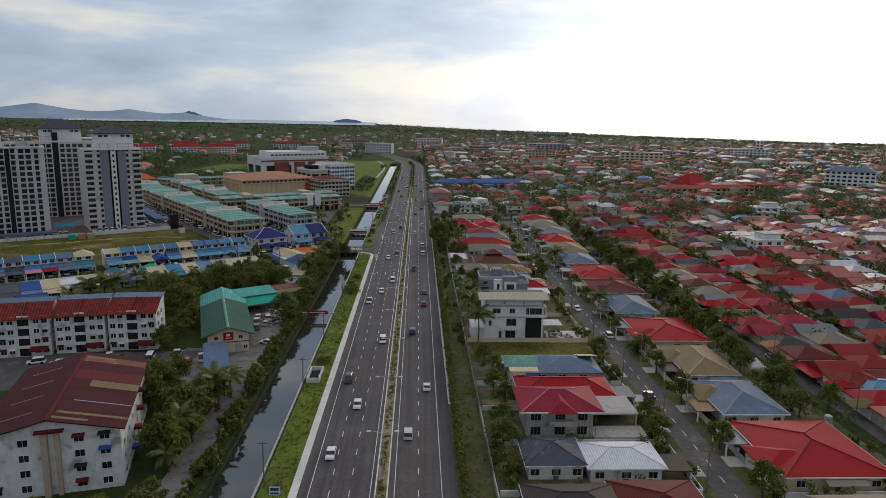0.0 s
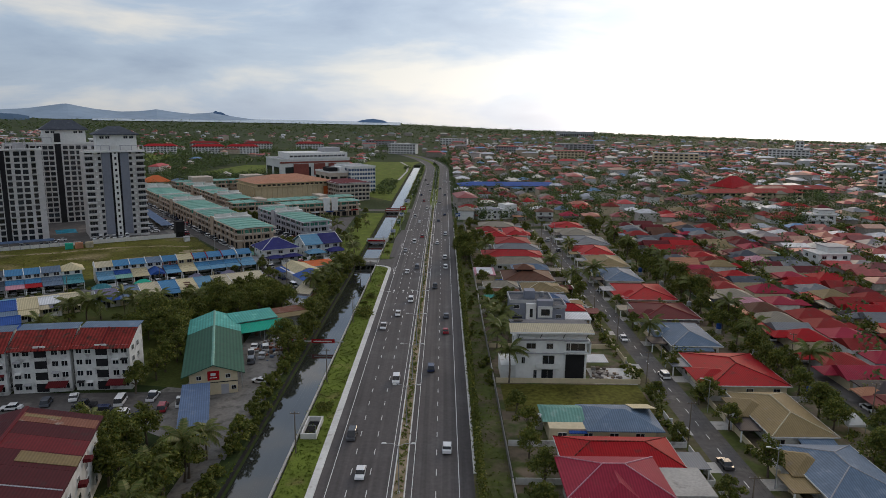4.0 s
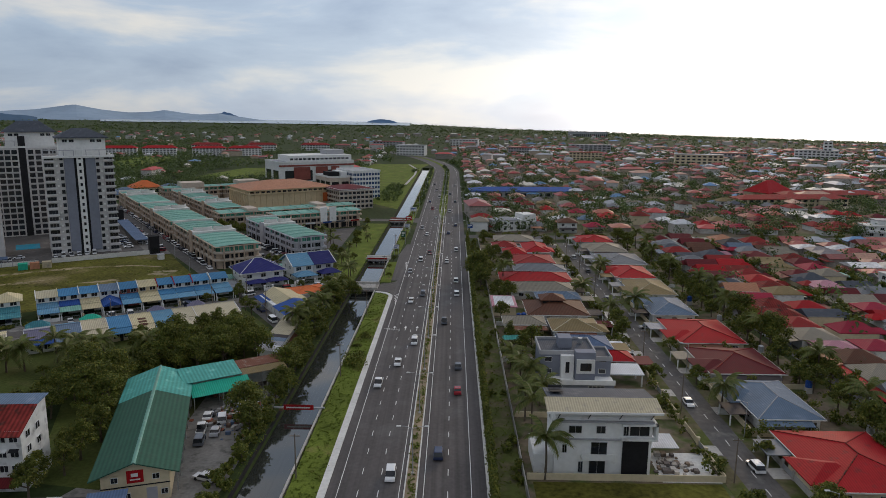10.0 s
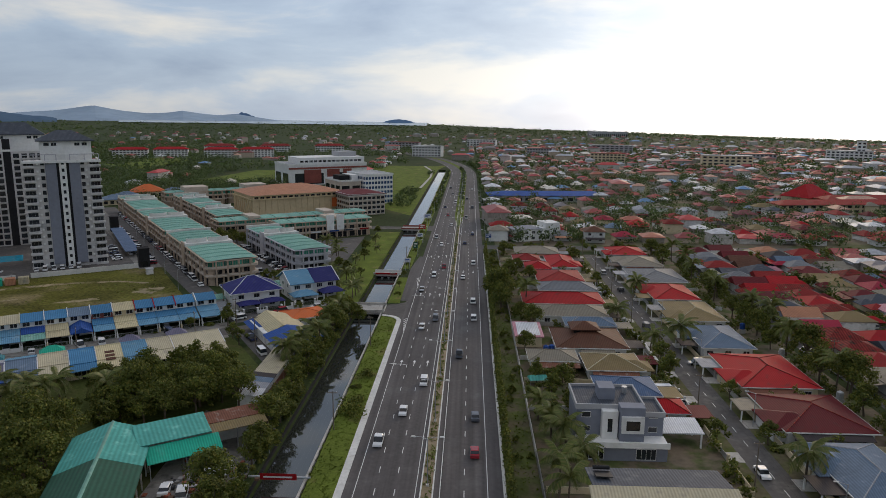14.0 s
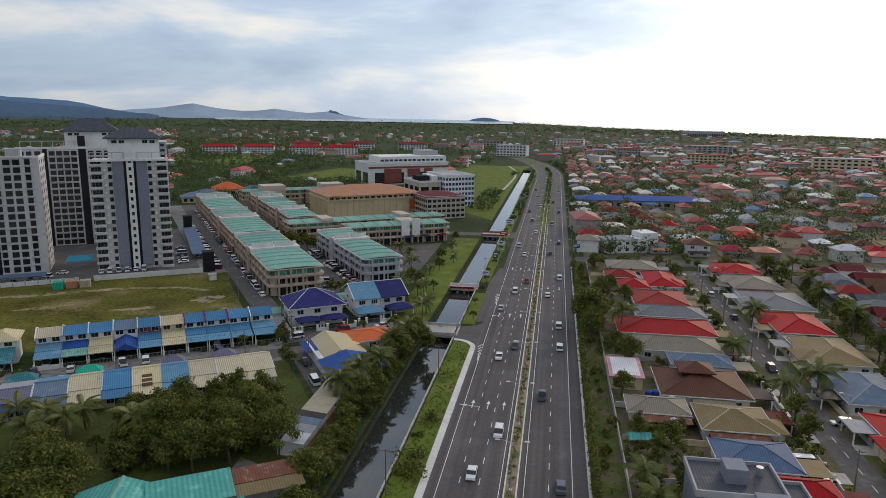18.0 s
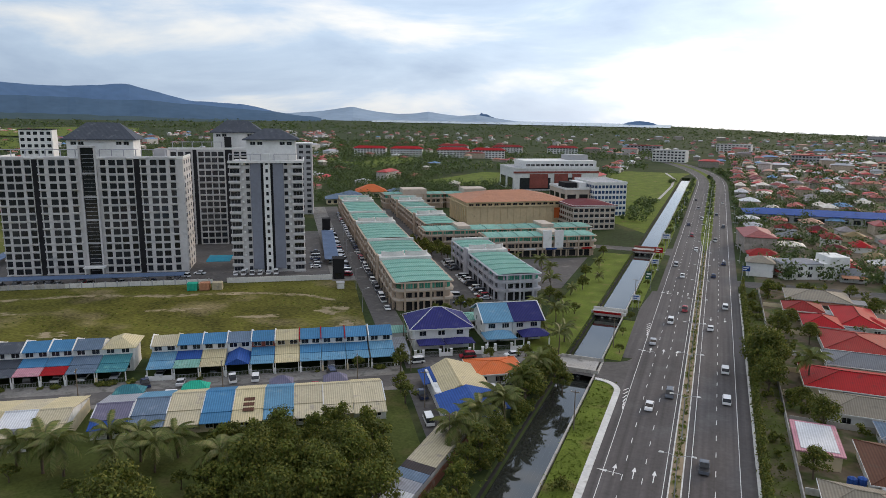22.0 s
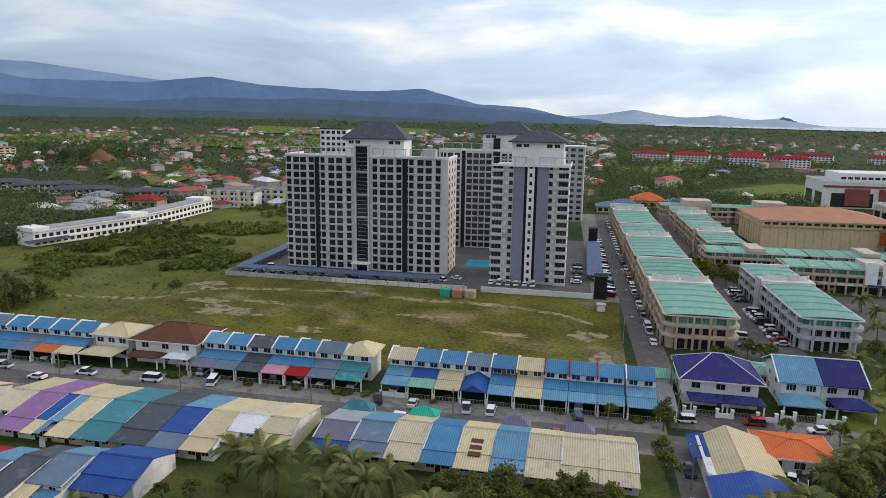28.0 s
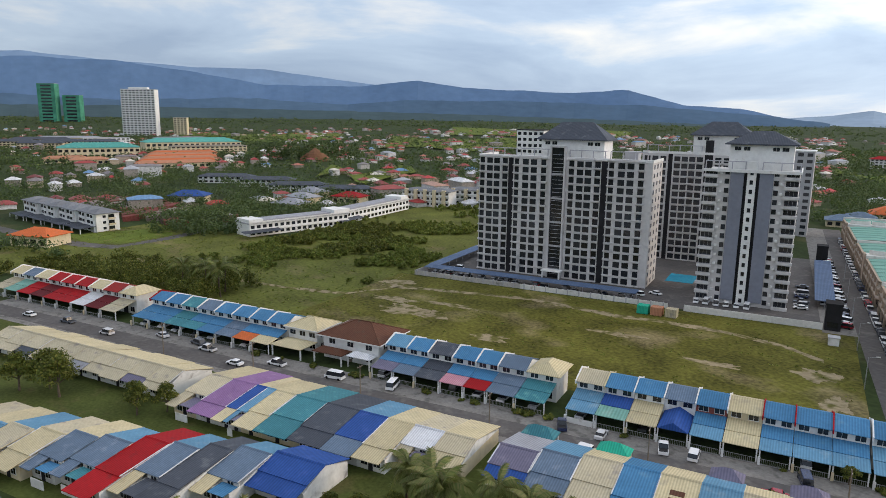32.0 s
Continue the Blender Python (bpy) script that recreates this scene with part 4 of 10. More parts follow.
def curved_wall(cx, cy, r, z, hh, sgn=1):
    g, n = G(), 12
    turn = [math.pi * (0.05 + 0.9 * i / n) for i in range(n + 1)]
    ring = [(cx - r * math.cos(w), cy - sgn * r * 0.55 * math.sin(w)) for w in turn] + [(cx - (r - 0.35) * math.cos(w), cy - sgn * (r - 0.35) * 0.55 * math.sin(w)) for w in reversed(turn)]
    g.solid([(*p, z) for p in ring], [(*p, z + hh) for p in ring])
    return g


def shop_block(a0, a1, b0, b1, h=10.0, wall=None, green=True, joint=None, axis="b", turn_label="tan", rz=0.0, fine=True):
    """Three-storey shop block: bowed mint roofs, continuous ledges, green glazing on top, curved parapets where its halves meet."""
    wall = wall or SHOP_TAN
    t = thing("shop_block", SHOPS @ pose((a0 + a1) / 2, (b0 + b1) / 2, 0, 0, 0, rz), "three-storey %s shop block with mint green roof sheets" % turn_label, "shop building", "shop rows")
    w, d = (a1 - a0) / 2, (b1 - b0) / 2
    part("wall", prism(front_ring(w, d, 0), -0.1, h - 0.6), wall, t)
    for z in (3.2, 6.3):
        part("ledge", prism(front_ring(w, d, 1.1), z, z + 0.35), wall, t, "continuous balcony slab")
        part("balcony_front", prism(front_ring(w, d, 1.16), z + 0.36, z + 0.95), SHOP_GREY if wall is SHOP_GREY else SHOP_PALE, t, "pale balcony front")
    for turn, length, off in ((0, w - 1.8, d), (270, d - 1.0, w)):
        n = max(2, int(2 * length / 3.4))
        for i in range(n):
            x = -length + 2 * length * (i + 0.5) / n
            px, py = {0: (x, -off - 0.03), 270: (-off - 0.03, -x)}[turn]
            window(t, px, py, 7.3, 2 * length / n - 0.4, 1.75, turn, GREEN_GLASS if green and (turn == 0 or i % 3 == 0) else GLASS, wall, 3 if turn == 0 else 2)
            window(t, px, py, 4.25, 2 * length / n - 0.9, 1.7, turn, GLASS if R.random() < 0.6 else DARK, wall, 1)
            if fine:
                window(t, px, py, 0.1, 2 * length / n - 0.7, 2.8, turn, DARK, wall, 0, name="shutter")
    for sx in (-1, 1):
        # rounded glazed corners
        ring = [(sx * (w - 1.8 + 1.86 * math.cos(radians(e))), -d + 1.8 - 1.86 * math.sin(radians(e))) for e in (12, 35, 55, 78)]
        back = [(sx * (w - 1.8 + 1.6 * math.cos(radians(e))), -d + 1.8 - 1.6 * math.sin(radians(e))) for e in (78, 55, 35, 12)]
        r2 = ring + back
        part("corner_glass", prism(r2 if sx < 0 else r2[::-1], 7.35, 9.0), GREEN_GLASS if green else GLASS, t, "curved corner glazing")
    spots = []
    n = max(2, int(2 * d / 6.8))
    for i in range(n + 1):
        spots.append((-w - 0.95, -d + 2.4 + (2 * d - 2.8) * i / n))
    m = max(2, int(2 * w / 6))
    for i in range(m + 1):
        spots.append((-w + 2.6 + (2 * w - 5.2) * i / m, -d - 0.9))
    for x, y in spots:
        part("column", G().box(x - 0.3, x + 0.3, y - 0.3, y + 0.3, -0.05, h - 0.62), wall, t)
    part("fascia", prism(front_ring(w, d, 1.0, 0.7), h - 0.6, h - 0.36), wall, t, "thin overhanging roof slab")
    if axis == "b":
        spans = [(-d - 0.3, joint - b0 - d - 3.4), (joint - b0 - d + 3.4, d - 0.4)]
        for c0, c1 in spans:
            part("roof", vault_sheet(w + 0.3, c0, c1, h - 0.3), ROOF["mint"], t, "mint green metal roof sheets")
        part("roof_back_wall", G().box(-w - 0.9, w + 0.9, d - 0.2, d + 0.9, h - 0.34, h + 0.8), PALE_KERB, t, "low pale parapet")
    else:
        part("roof", vault_sheet(d + 0.2, -w - 0.2, w + 0.2, h - 0.3, False), ROOF["mint"], t, "mint green metal roof sheets")
    if joint is not None:
        j = joint - b0 - d
        part("stair_core", G().box(-w - 1.0, w + 0.6, j - 3.3, j + 3.3, h - 0.34, h + 0.8), PALE_KERB, t, "pale block where the roofs meet")
        for s in (-1, 1):
            part("curved_parapet", curved_wall(s * w * 0.5, j + 1.0, w * 0.48, h + 0.8, 1.7), PALE_KERB, t, "pale curved roof parapet")
        part("fin", G().box(-w - 1.5, -w - 0.9, j - 2.4, j + 2.4, 0, h + 1.3), wall, t, "tall wall fin")
    return t


for b0, b1, jt in ((39.6, 113.5, 77.4), (120.6, 198, 164), (206, 275, 250)):
    shop_block(13.1, 31.2, b0, b1, 9.8, joint=jt, fine=b0 < 140)
shop_block(49.4, 64.0, 45.2, 110.5, 9.6, SHOP_GREY, joint=86, turn_label="grey")
for b0, b1, jt in ((158, 214, 186), (218, 272, 246)):
    shop_block(47.0, 62.0, b0, b1, 9.6, joint=jt, fine=False)
sb = shop_block(66.4, 117, 114.5, 128.5, 9.6, axis="a", rz=-2.5)
for x, col in ((-18, "red"), (-6, "white"), (4, "deep"), (12, "slate"), (21, "red")):
    part("signboard", G().box(x - 2.6, x + 2.6, -8.35, -8.2, 3.35, 4.1), ROOF[col], sb, "coloured shop signboard")
for x in (2, 7.5):
    part("sign_tower", G().box(x - 2.0, x + 2.0, -8.5, -7.4, 4.2, 12.2), WHITE, sb, "white upright sign panel")
part("roof_screen", G().box(1, 9, -6.2, 6, 9.6, 11.0), SHOP_PALE, sb, "pale block over the entrance")
for x0, x1 in ((42.6, 80), (81.0, 126)):
    xb = shop_block(x0, x1, 138.4, 152.5, 9.4, axis="a", fine=False)
    part("roof_screen", G().box(-3, 3, -6.6, 6.6, 9.4, 10.8), SHOP_PALE, xb, "pale raised stair block")
for x0, x1 in ((44, 84), (86, 126)):
    xb = shop_block(x0, x1, 283, 298, 10.0, axis="a", fine=False)
    part("roof_screen", G().box(-8, 8, -8.2, 6.6, 3.4, 13.0), SHOP_PALE, xb, "pale taller middle section")

# the big tan hall with a terracotta roof
mall = thing("exhibition_hall", SHOPS @ pose(109.5, 223, 0, 0, 0, 1.0), "large tan hall with a shallow terracotta hipped roof", "hall")
part("wall", G().box(-30, 30, -20, 20, -0.1, 13.5), MALL_TAN, mall)
part("cornice", G().box(-31, 31, -21, 21, 11.0, 11.6).box(-31.4, 31.4, -21.4, 21.4, 13.4, 14.0), MALL_TAN, mall)
part("roof", G().hip(-31.6, 31.6, -21.6, 21.6, 14.0, 4.6, 0.1), ROOF["terracotta"], mall, "terracotta sheet roof")
for i in range(16):
    part("pilaster", G().box(-30 + 4 * i - 0.35, -30 + 4 * i + 0.35, -20.5, -20, 0, 11), MALL_TAN, mall)
    window(mall, -28 + 3.75 * i, -20.03, 11.75, 2.4, 1.2, 0, GLASS, MALL_TAN, 1)
for i in range(10):
    part("pilaster", G().box(-30.5, -30, -20 + 4.4 * i - 0.35, -20 + 4.4 * i + 0.35, 0, 11), MALL_TAN, mall)
part("billboard", G().box(22, 29, -21.9, -21.6, 4, 10), ROOF["orange"], mall, "orange advertising board")


def office(a0, a1, b0, b1, h, wall, rows, cols, name, label, roofmat, glass=None, cat="office building"):
    t = thing(name, GRID @ pose((a0 + a1) / 2, (b0 + b1) / 2, 0), label, cat)
    w, d = (a1 - a0) / 2, (b1 - b0) / 2
    part("wall", G().box(-w, w, -d, d, -0.1, h), wall, t)
    part("parapet", G().box(-w - 0.3, w + 0.3, -d - 0.3, -d, h - 0.4, h + 0.9).box(-w - 0.3, w + 0.3, d, d + 0.3, h - 0.4, h + 0.9).box(-w - 0.3, -w, -d, d, h - 0.4, h + 0.9).box(w, w + 0.3, -d, d, h - 0.4, h + 0.9), WHITE, t)
    part("roof", G().box(-w, w, -d, d, h, h + 0.1), roofmat, t)
    panes, frames = G(), G()
    for r in range(rows):
        z, hh = 0.9 + r * (h - 0.6) / rows, (h - 0.6) / rows * 0.55
        for c in range(cols):
            x, ww = -w + 2 * w * (c + 0.5) / cols, 2 * w / cols * 0.36
            panes.box(x - ww, x + ww, -d - 0.05, -d, z, z + hh)
            frames.box(x - ww - 0.12, x + ww + 0.12, -d - 0.25, -d, z - 0.15, z)
        n = max(2, int(cols * d / w))
        for c in range(n):
            y, ww = -d + 2 * d * (c + 0.5) / n, 2 * d / n * 0.36
            panes.box(w, w + 0.05, y - ww, y + ww, z, z + hh)
            panes.box(-w - 0.05, -w, y - ww, y + ww, z, z + hh)
    tagged(part("glazing", panes, glass or GLASS, t), kind="stuff")
    tagged(part("sill_band", frames, WHITE, t), kind="stuff")
    return t


o = office(130, 155, 184, 214, 13.0, SHOP_PALE, 4, 8, "office_block", "pale four-storey block with a maroon roof", ROOF["maroon"])
part("hip", G().hip(-13.8, 13.8, -15.8, 15.8, 13.6, 2.2), ROOF["maroon"], o, "low maroon hipped roof")
office(163, 185, 233, 266, 21.0, WHITE, 6, 9, "office_block", "white six-storey hotel block with blue windows", PALE_GREY, BLUE_GLASS)
o = office(146, 162, 238, 268, 17.0, SHOP_PALE, 2, 2, "office_block", "pale blank-walled block with plant on its roof", PALE_GREY)
part("plant_room", G().box(-6, 2, -8, 4, 17.1, 20.5), DARK, o, "dark louvred plant room")
part("lift_head", G().box(3, 7.6, -10, 8, 17.1, 20.8), WHITE, o)
h = office(156, 232, 385, 428, 18.5, WHITE, 1, 2, "hospital", "large white hospital with red-brown patterned panels", PALE_GREY, cat="hospital")
for x0, x1 in ((-24, -8), (-2, 10), (14, 22)):
    part("screen", G().box(x0, x1, -22.6, -21.6, 2, 14), BRICK_RED, h, "red-brown patterned screen")
part("upper_storey", G().box(-26, 38, -16, 18, 18.5, 24.5), WHITE, h)
part("band", G().box(-38.4, 38.4, -21.9, -21.5, 14.6, 16.2), BRICK_RED, h)
part("plant_room", G().box(16, 34, -6, 12, 24.5, 29), PALE_GREY, h)
for i in range(14):
    window(h, -24 + 4.4 * i, -16.03, 20.2, 3.2, 1.8, 0, GLASS, WHITE, 2)

# ---------------------------------------------------------------- two-storey terraces
def terrace_house(a0, a1, roof, porch, wall=None, porch_drop=True, fin=None, hip=False, porch2=None, gable=False, arch=False):
    """A narrow two-storey house, its street front to -b, with a long car porch roof."""
    wall = wall or WHITE
    w = (a1 - a0) / 2
    t = thing("terrace_house", GRID @ pose((a0 + a1) / 2, 0, 0), "two-storey terrace house with a %s roof and %s car porch" % (roof, porch), "terrace house", "terraces on the field")
    part("wall", G().box(-w + 0.04, w - 0.04, -2.2, 5.6, -0.1, 6.0), wall, t)
    if hip:
        part("roof", G().hip(-w, w + 0.9, -3.0, 6.4, 6.15, 1.9, 0.15, inset=3.2), ROOF[roof], t)
    else:
        part("roof", G().slope(-w + 0.12, w - 0.12, -3.1, 6.2, 1.2, 7.7).slope(-w + 0.12, w - 0.12, 1.2, 7.7, 6.2, 6.0), ROOF[roof], t)
        part("gable_wall", G().solid([(-w + 0.15, -2.1, 5.9), (w - 0.15, -2.1, 5.9), (w - 0.15, 5.5, 5.9), (-w + 0.15, 5.5, 5.9)], [(-w + 0.15, 0.8, 7.4), (w - 0.15, 0.8, 7.4), (w - 0.15, 1.6, 7.4), (-w + 0.15, 1.6, 7.4)]), wall, t)
        part("party_wall", G().solid([(-w - 0.1, -3.3, 5.6), (-w + 0.12, -3.3, 5.6), (-w + 0.12, 6.3, 5.6), (-w - 0.1, 6.3, 5.6)], [(-w - 0.1, -3.3, 6.45), (-w + 0.12, -3.3, 6.45), (-w + 0.12, 6.3, 6.3), (-w - 0.1, 6.3, 6.3)])
             .solid([(-w - 0.1, -3.2, 6.4), (-w + 0.12, -3.2, 6.4), (-w + 0.12, 6.2, 6.2), (-w - 0.1, 6.2, 6.2)], [(-w - 0.1, 0.9, 8.0), (-w + 0.12, 0.9, 8.0), (-w + 0.12, 1.5, 8.0), (-w - 0.1, 1.5, 8.0)]), ROOF[fin] if fin else WHITE, t, "white fire wall between roofs")
    for x in (-w * 0.5, w * 0.5):
        window(t, x, -2.22, 4.75, min(1.7, w - 0.9), 1.15, 0, bars=1)
    if gable:
        part("porch_roof", G().solid([(-w + 0.1, -9.8, 2.75), (w - 0.1, -9.8, 2.75), (w - 0.1, -2.3, 3.3), (-w + 0.1, -2.3, 3.3)], [(-0.01, -9.8, 4.3), (0.01, -9.8, 4.3), (0.01, -2.3, 4.7), (-0.01, -2.3, 4.7)]), ROOF[porch], t)
    else:
        mid = -6.0
        part("porch_roof", G().slope(-w + 0.06, w - 0.06, -2.25, 4.45, mid, 3.55), ROOF[porch], t)
        part("porch_awning", G().slope(-w + 0.06, w - 0.06, mid - 0.02, 3.42, -9.9, 2.75), ROOF[porch2 or porch], t)
    for x in (-w + 0.25, w - 0.25):
        part("porch_post", G().box(x - 0.12, x + 0.12, -9.6, -9.36, -0.05, 2.75), WHITE, t)
    part("door", G().box(-w * 0.7, -w * 0.15, -2.26, -2.2, 0, 2.2), DARK, t)
    window(t, w * 0.45, -2.22, 0.7, 1.8, 1.5, 0, bars=1)
    gate = part("gate", G().box(-w + 0.5, w - 0.5, -10.25, -10.2, 0.12, 0.2).box(-w + 0.5, w - 0.5, -10.25, -10.2, 1.15, 1.23), STEEL, t, "steel bar gate")
    bars = G()
    n = int((2 * w - 1.0) / 0.32)
    for i in range(n):
        x = -w + 0.5 + 0.32 * (i + 0.5)
        bars.box(x - 0.02, x + 0.02, -10.24, -10.21, 0.2, 1.15)
    tagged(part("bar", bars, STEEL, gate), kind="stuff")
    part("gate_post", G().box(-w, -w + 0.45, -10.4, -10.0, -0.05, 1.5), R.choice((WHITE, CREAM, OLD_WHITE)), t)
    if arch:
        part("front_wall", G().box(-w + 0.6, w - 0.2, -10.3, -10.1, -0.05, 1.2), WHITE, t)
    return t


ROW_ONE = [(0.3, 6.6, "blue", "sky", {}), (-5.8, 0, "blue", "blue", {"fin": "red", "porch2": "sky"}), (-11.9, -5.8, "blue", "blue", {"fin": "red", "porch2": "sky"}),
           (-17.3, -11.9, "blue", "blue", {"fin": "red", "porch2": "sky"}), (-23.4, -17.3, "cream", "cream", {"wall": CREAM}), (-29.2, -23.4, "blue", "blue", {"porch2": "sky", "wall": BRICK_RED}),
           (-35.1, -29.2, "greyblue", "deep", {"gable": True}), (-41.0, -35.1, "blue", "cream", {}), (-47.0, -41.0, "blue", "deep", {"porch2": "mint", "fin": "cream"}),
           (-53.1, -47.0, "beige", "sky", {"arch": True})]
ROW_TWO = [(-64.2, -57.4, "cream", "teal", {"hip": True}), (-70.8, -64.2, "greyblue", "greyblue", {"porch2": "greyblue"}), (-76.2, -70.8, "blue", "blue", {"porch2": "red"}),
           (-82.1, -76.2, "blue", "blue", {"porch2": "pink"}), (-88.5, -82.1, "slate", "slate", {}), (-94.3, -88.5, "blue", "blue", {"porch2": "greyblue"}), (-100.2, -94.3, "sky", "blue", {"porch2": "mauve"})]
ROW_THREE = [(-137.4, -131.2, "blue", "blue", {"porch2": "cream"}), (-143.6, -137.4, "blue", "blue", {"porch2": "orange"}), (-150.0, -143.6, "blue", "greyblue", {}), (-156.5, -150, "blue", "blue", {}),
             (-163.0, -156.5, "greyblue", "blue", {"porch2": "teal"}), (-169.4, -163.0, "teal", "teal", {}), (-175.8, -169.4, "blue", "blue", {}), (-182.4, -175.8, "blue", "blue", {"fin": "red"})]
ROW_FOUR = [(-196.6, -189.6, "cream", "beige", {"hip": True}), (-203.6, -196.8, "brick", "maroon", {}), (-210.4, -203.6, "cream", "white", {}), (-217.2, -210.4, "red", "red", {}), (-224.0, -217.2, "red", "red", {}),
            (-230.8, -224.0, "red", "maroon", {}), (-237.6, -230.8, "cream", "red", {}), (-244.4, -237.6, "greyblue", "mint", {}), (-251.2, -244.4, "cream", "beige", {})]
for row in (ROW_ONE, ROW_TWO, ROW_THREE, ROW_FOUR):
    for a0, a1, rc, pc, kw in row:
        terrace_house(a0, a1, rc, pc, **kw)


def hip_villa(name, a0, a1, b0, b1, roofc, label, storeys=2, porch=None, rz=0.0, rise=2.6, wall=None, grid=True, cat="house", group="", ov=0.9, front_windows=3):
    """A detached house under a hipped roof. porch: (x0, x1, depth, roof colour) on its -y side."""
    wall = wall or WHITE
    base = on_grid((a0 + a1) / 2, (b0 + b1) / 2, rz) if grid else pose((a0 + a1) / 2, (b0 + b1) / 2, 0, 0, 0, rz)
    t = thing(name, base, label, cat, group)
    w, d = (a1 - a0) / 2, (b1 - b0) / 2
    h = 3.0 * storeys
    part("wall", G().box(-w, w, -d, d, -0.1, h), wall, t)
    part("roof", G().hip(-w - ov, w + ov, -d - ov, d + ov, h, rise, 0.18), ROOF[roofc], t)
    cap, W, D = G(), w + ov, d + ov
    if W >= D:
        p, q = (-W + D, 0, h + rise), (W - D, 0, h + rise)
    else:
        p, q = (0, -D + W, h + rise), (0, D - W, h + rise)
    cap.rod(p, q, 0.17, n=6)
    for sx in (-1, 1):
        for sy in (-1, 1):
            e = (sx * W, sy * D, h)
            cap.rod(min((p, q), key=lambda c: (Vector(c) - Vector(e)).length), e, 0.14, n=5)
    part("ridge_cap", cap, ROOF[{"navy": "white", "umber": "brown", "sky": "greyblue"}.get(roofc, roofc)], t, "rounded ridge caps")
    part("fascia", G().box(-w - ov - 0.06, w + ov + 0.06, -d - ov - 0.06, -d - ov, h - 0.22, h + 0.03).box(-w - ov - 0.06, -w - ov, -d - ov, d + ov, h - 0.22, h + 0.03).box(w + ov, w + ov + 0.06, -d - ov, d + ov, h - 0.22, h + 0.03), WHITE, t)
    for s in range(storeys):
        for i in range(front_windows):
            x = -w + 2 * w * (i + 0.5) / front_windows
            window(t, x, -d - 0.03, 0.9 + 3 * s, min(1.8, 2 * w / front_windows - 0.8), 1.25, 0, bars=1)
        for turn, x in ((90, w + 0.03), (270, -w - 0.03)):
            for k in (-0.5, 0.4):
                window(t, x, d * k, 0.9 + 3 * s, 1.6, 1.25, turn, bars=1)
    part("door", G().box(-0.5, 0.5, -d - 0.05, -d, 0, 2.1), TIMBER, t)
    if porch:
        for x0, x1, dep, col in porch:
            part("porch_roof", G().hip(x0, x1, -d - dep, -d - 0.1, 2.9, 1.0, 0.15), ROOF[col], t)
            for x in (x0 + 0.4, x1 - 0.4):
                part("porch_post", G().box(x - 0.15, x + 0.15, -d - dep + 0.3, -d - dep + 0.6, -0.05, 2.8), WHITE, t)
    return t


hip_villa("brown_house", -118.5, -102.0, -3.5, 8.5, "brown", "large two-storey white house with a dark brown tiled roof", porch=[(-8.5, 0.5, 4.5, "brown"), (1.0, 8.0, 3.5, "white")], rise=3.0, ov=1.2)
hip_villa("corner_house", -130.8, -121.4, -2.4, 6.0, "cream", "two-storey white corner house with a cream hipped roof", porch=[(-4.9, 4.9, 7.0, "cream")], rise=2.0)
hip_villa("villa", 12.8, 28.2, 1.5, 14.5, "navy", "two-storey white villa with a navy blue hipped roof", porch=[(-7, 0.2, 5.2, "navy"), (0.4, 8.4, 5.0, "navy")], rise=4.0, ov=1.2)
def semi_villa(a0, a1, b0, b1, col, label, porch, gable_left):
    """One half of a pair of two-storey houses under a shared gable roof, with a hipped car porch."""
    t = thing("villa", on_grid((a0 + a1) / 2, (b0 + b1) / 2), label, "house", "villas by the bridge")
    w, d = (a1 - a0) / 2, (b1 - b0) / 2
    part("wall", G().box(-w, w, -d, d, -0.1, 6.0), WHITE, t)
    part("gable_wall", G().solid([(-w, -d, 5.9), (w, -d, 5.9), (w, d, 5.9), (-w, d, 5.9)], [(-w, -0.2, 9.2), (w, -0.2, 9.2), (w, 0.2, 9.2), (-w, 0.2, 9.2)]), WHITE, t)
    lo, hi = (-w - 0.9, w) if gable_left else (-w, w + 0.9)
    part("roof", G().slope(lo, hi, -d - 1.1, 5.9, 0, 9.45, 0.18).slope(lo, hi, 0, 9.45, d + 1.1, 5.9, 0.18), ROOF[col], t)
    edge = lo if gable_left else hi
    part("verge_trim", G().slope(edge - 0.14, edge + 0.14, -d - 1.15, 5.98, 0, 9.55, 0.22).slope(edge - 0.14, edge + 0.14, 0, 9.55, d + 1.15, 5.98, 0.22), WHITE, t, "white verge trim")
    part("ridge_cap", G().rod((lo, 0, 9.5), (hi, 0, 9.5), 0.15, n=6), WHITE, t, "white ridge cap")
    for x in (-w * 0.5, w * 0.5):
        window(t, x, -d - 0.03, 3.9, 1.9, 1.3, 0, bars=2)
        window(t, x, -d - 0.03, 0.7, 1.9, 1.5, 0, bars=2)
    for k in (-0.4, 0.4):
        for z in (0.9, 3.9):
            window(t, -w - 0.03 if gable_left else w + 0.03, d * k, z, 1.4, 1.2, 270 if gable_left else 90, bars=1)
    part("door", G().box(-0.5, 0.5, -d - 0.06, -d, 0, 2.1), TIMBER, t)
    x0, x1, dep = porch
    part("porch_roof", G().hip(x0, x1, -d - dep, -d - 0.1, 2.9, 1.5, 0.18), ROOF[col], t)
    for x in (x0 + 0.5, x1 - 0.5):
        part("porch_post", G().box(x - 0.16, x + 0.16, -d - dep + 0.4, -d - dep + 0.72, -0.05, 2.8), WHITE, t)
    return t


semi_villa(33.6, 41.6, 5.0, 18.5, "sky", "semi-detached white villa with a light blue gable roof", (-5.2, 3.6, 6.6), True)
semi_villa(41.7, 50.0, 5.0, 18.5, "navy", "semi-detached white villa with a navy blue gable roof", (-3.0, 5.4, 6.0), False)


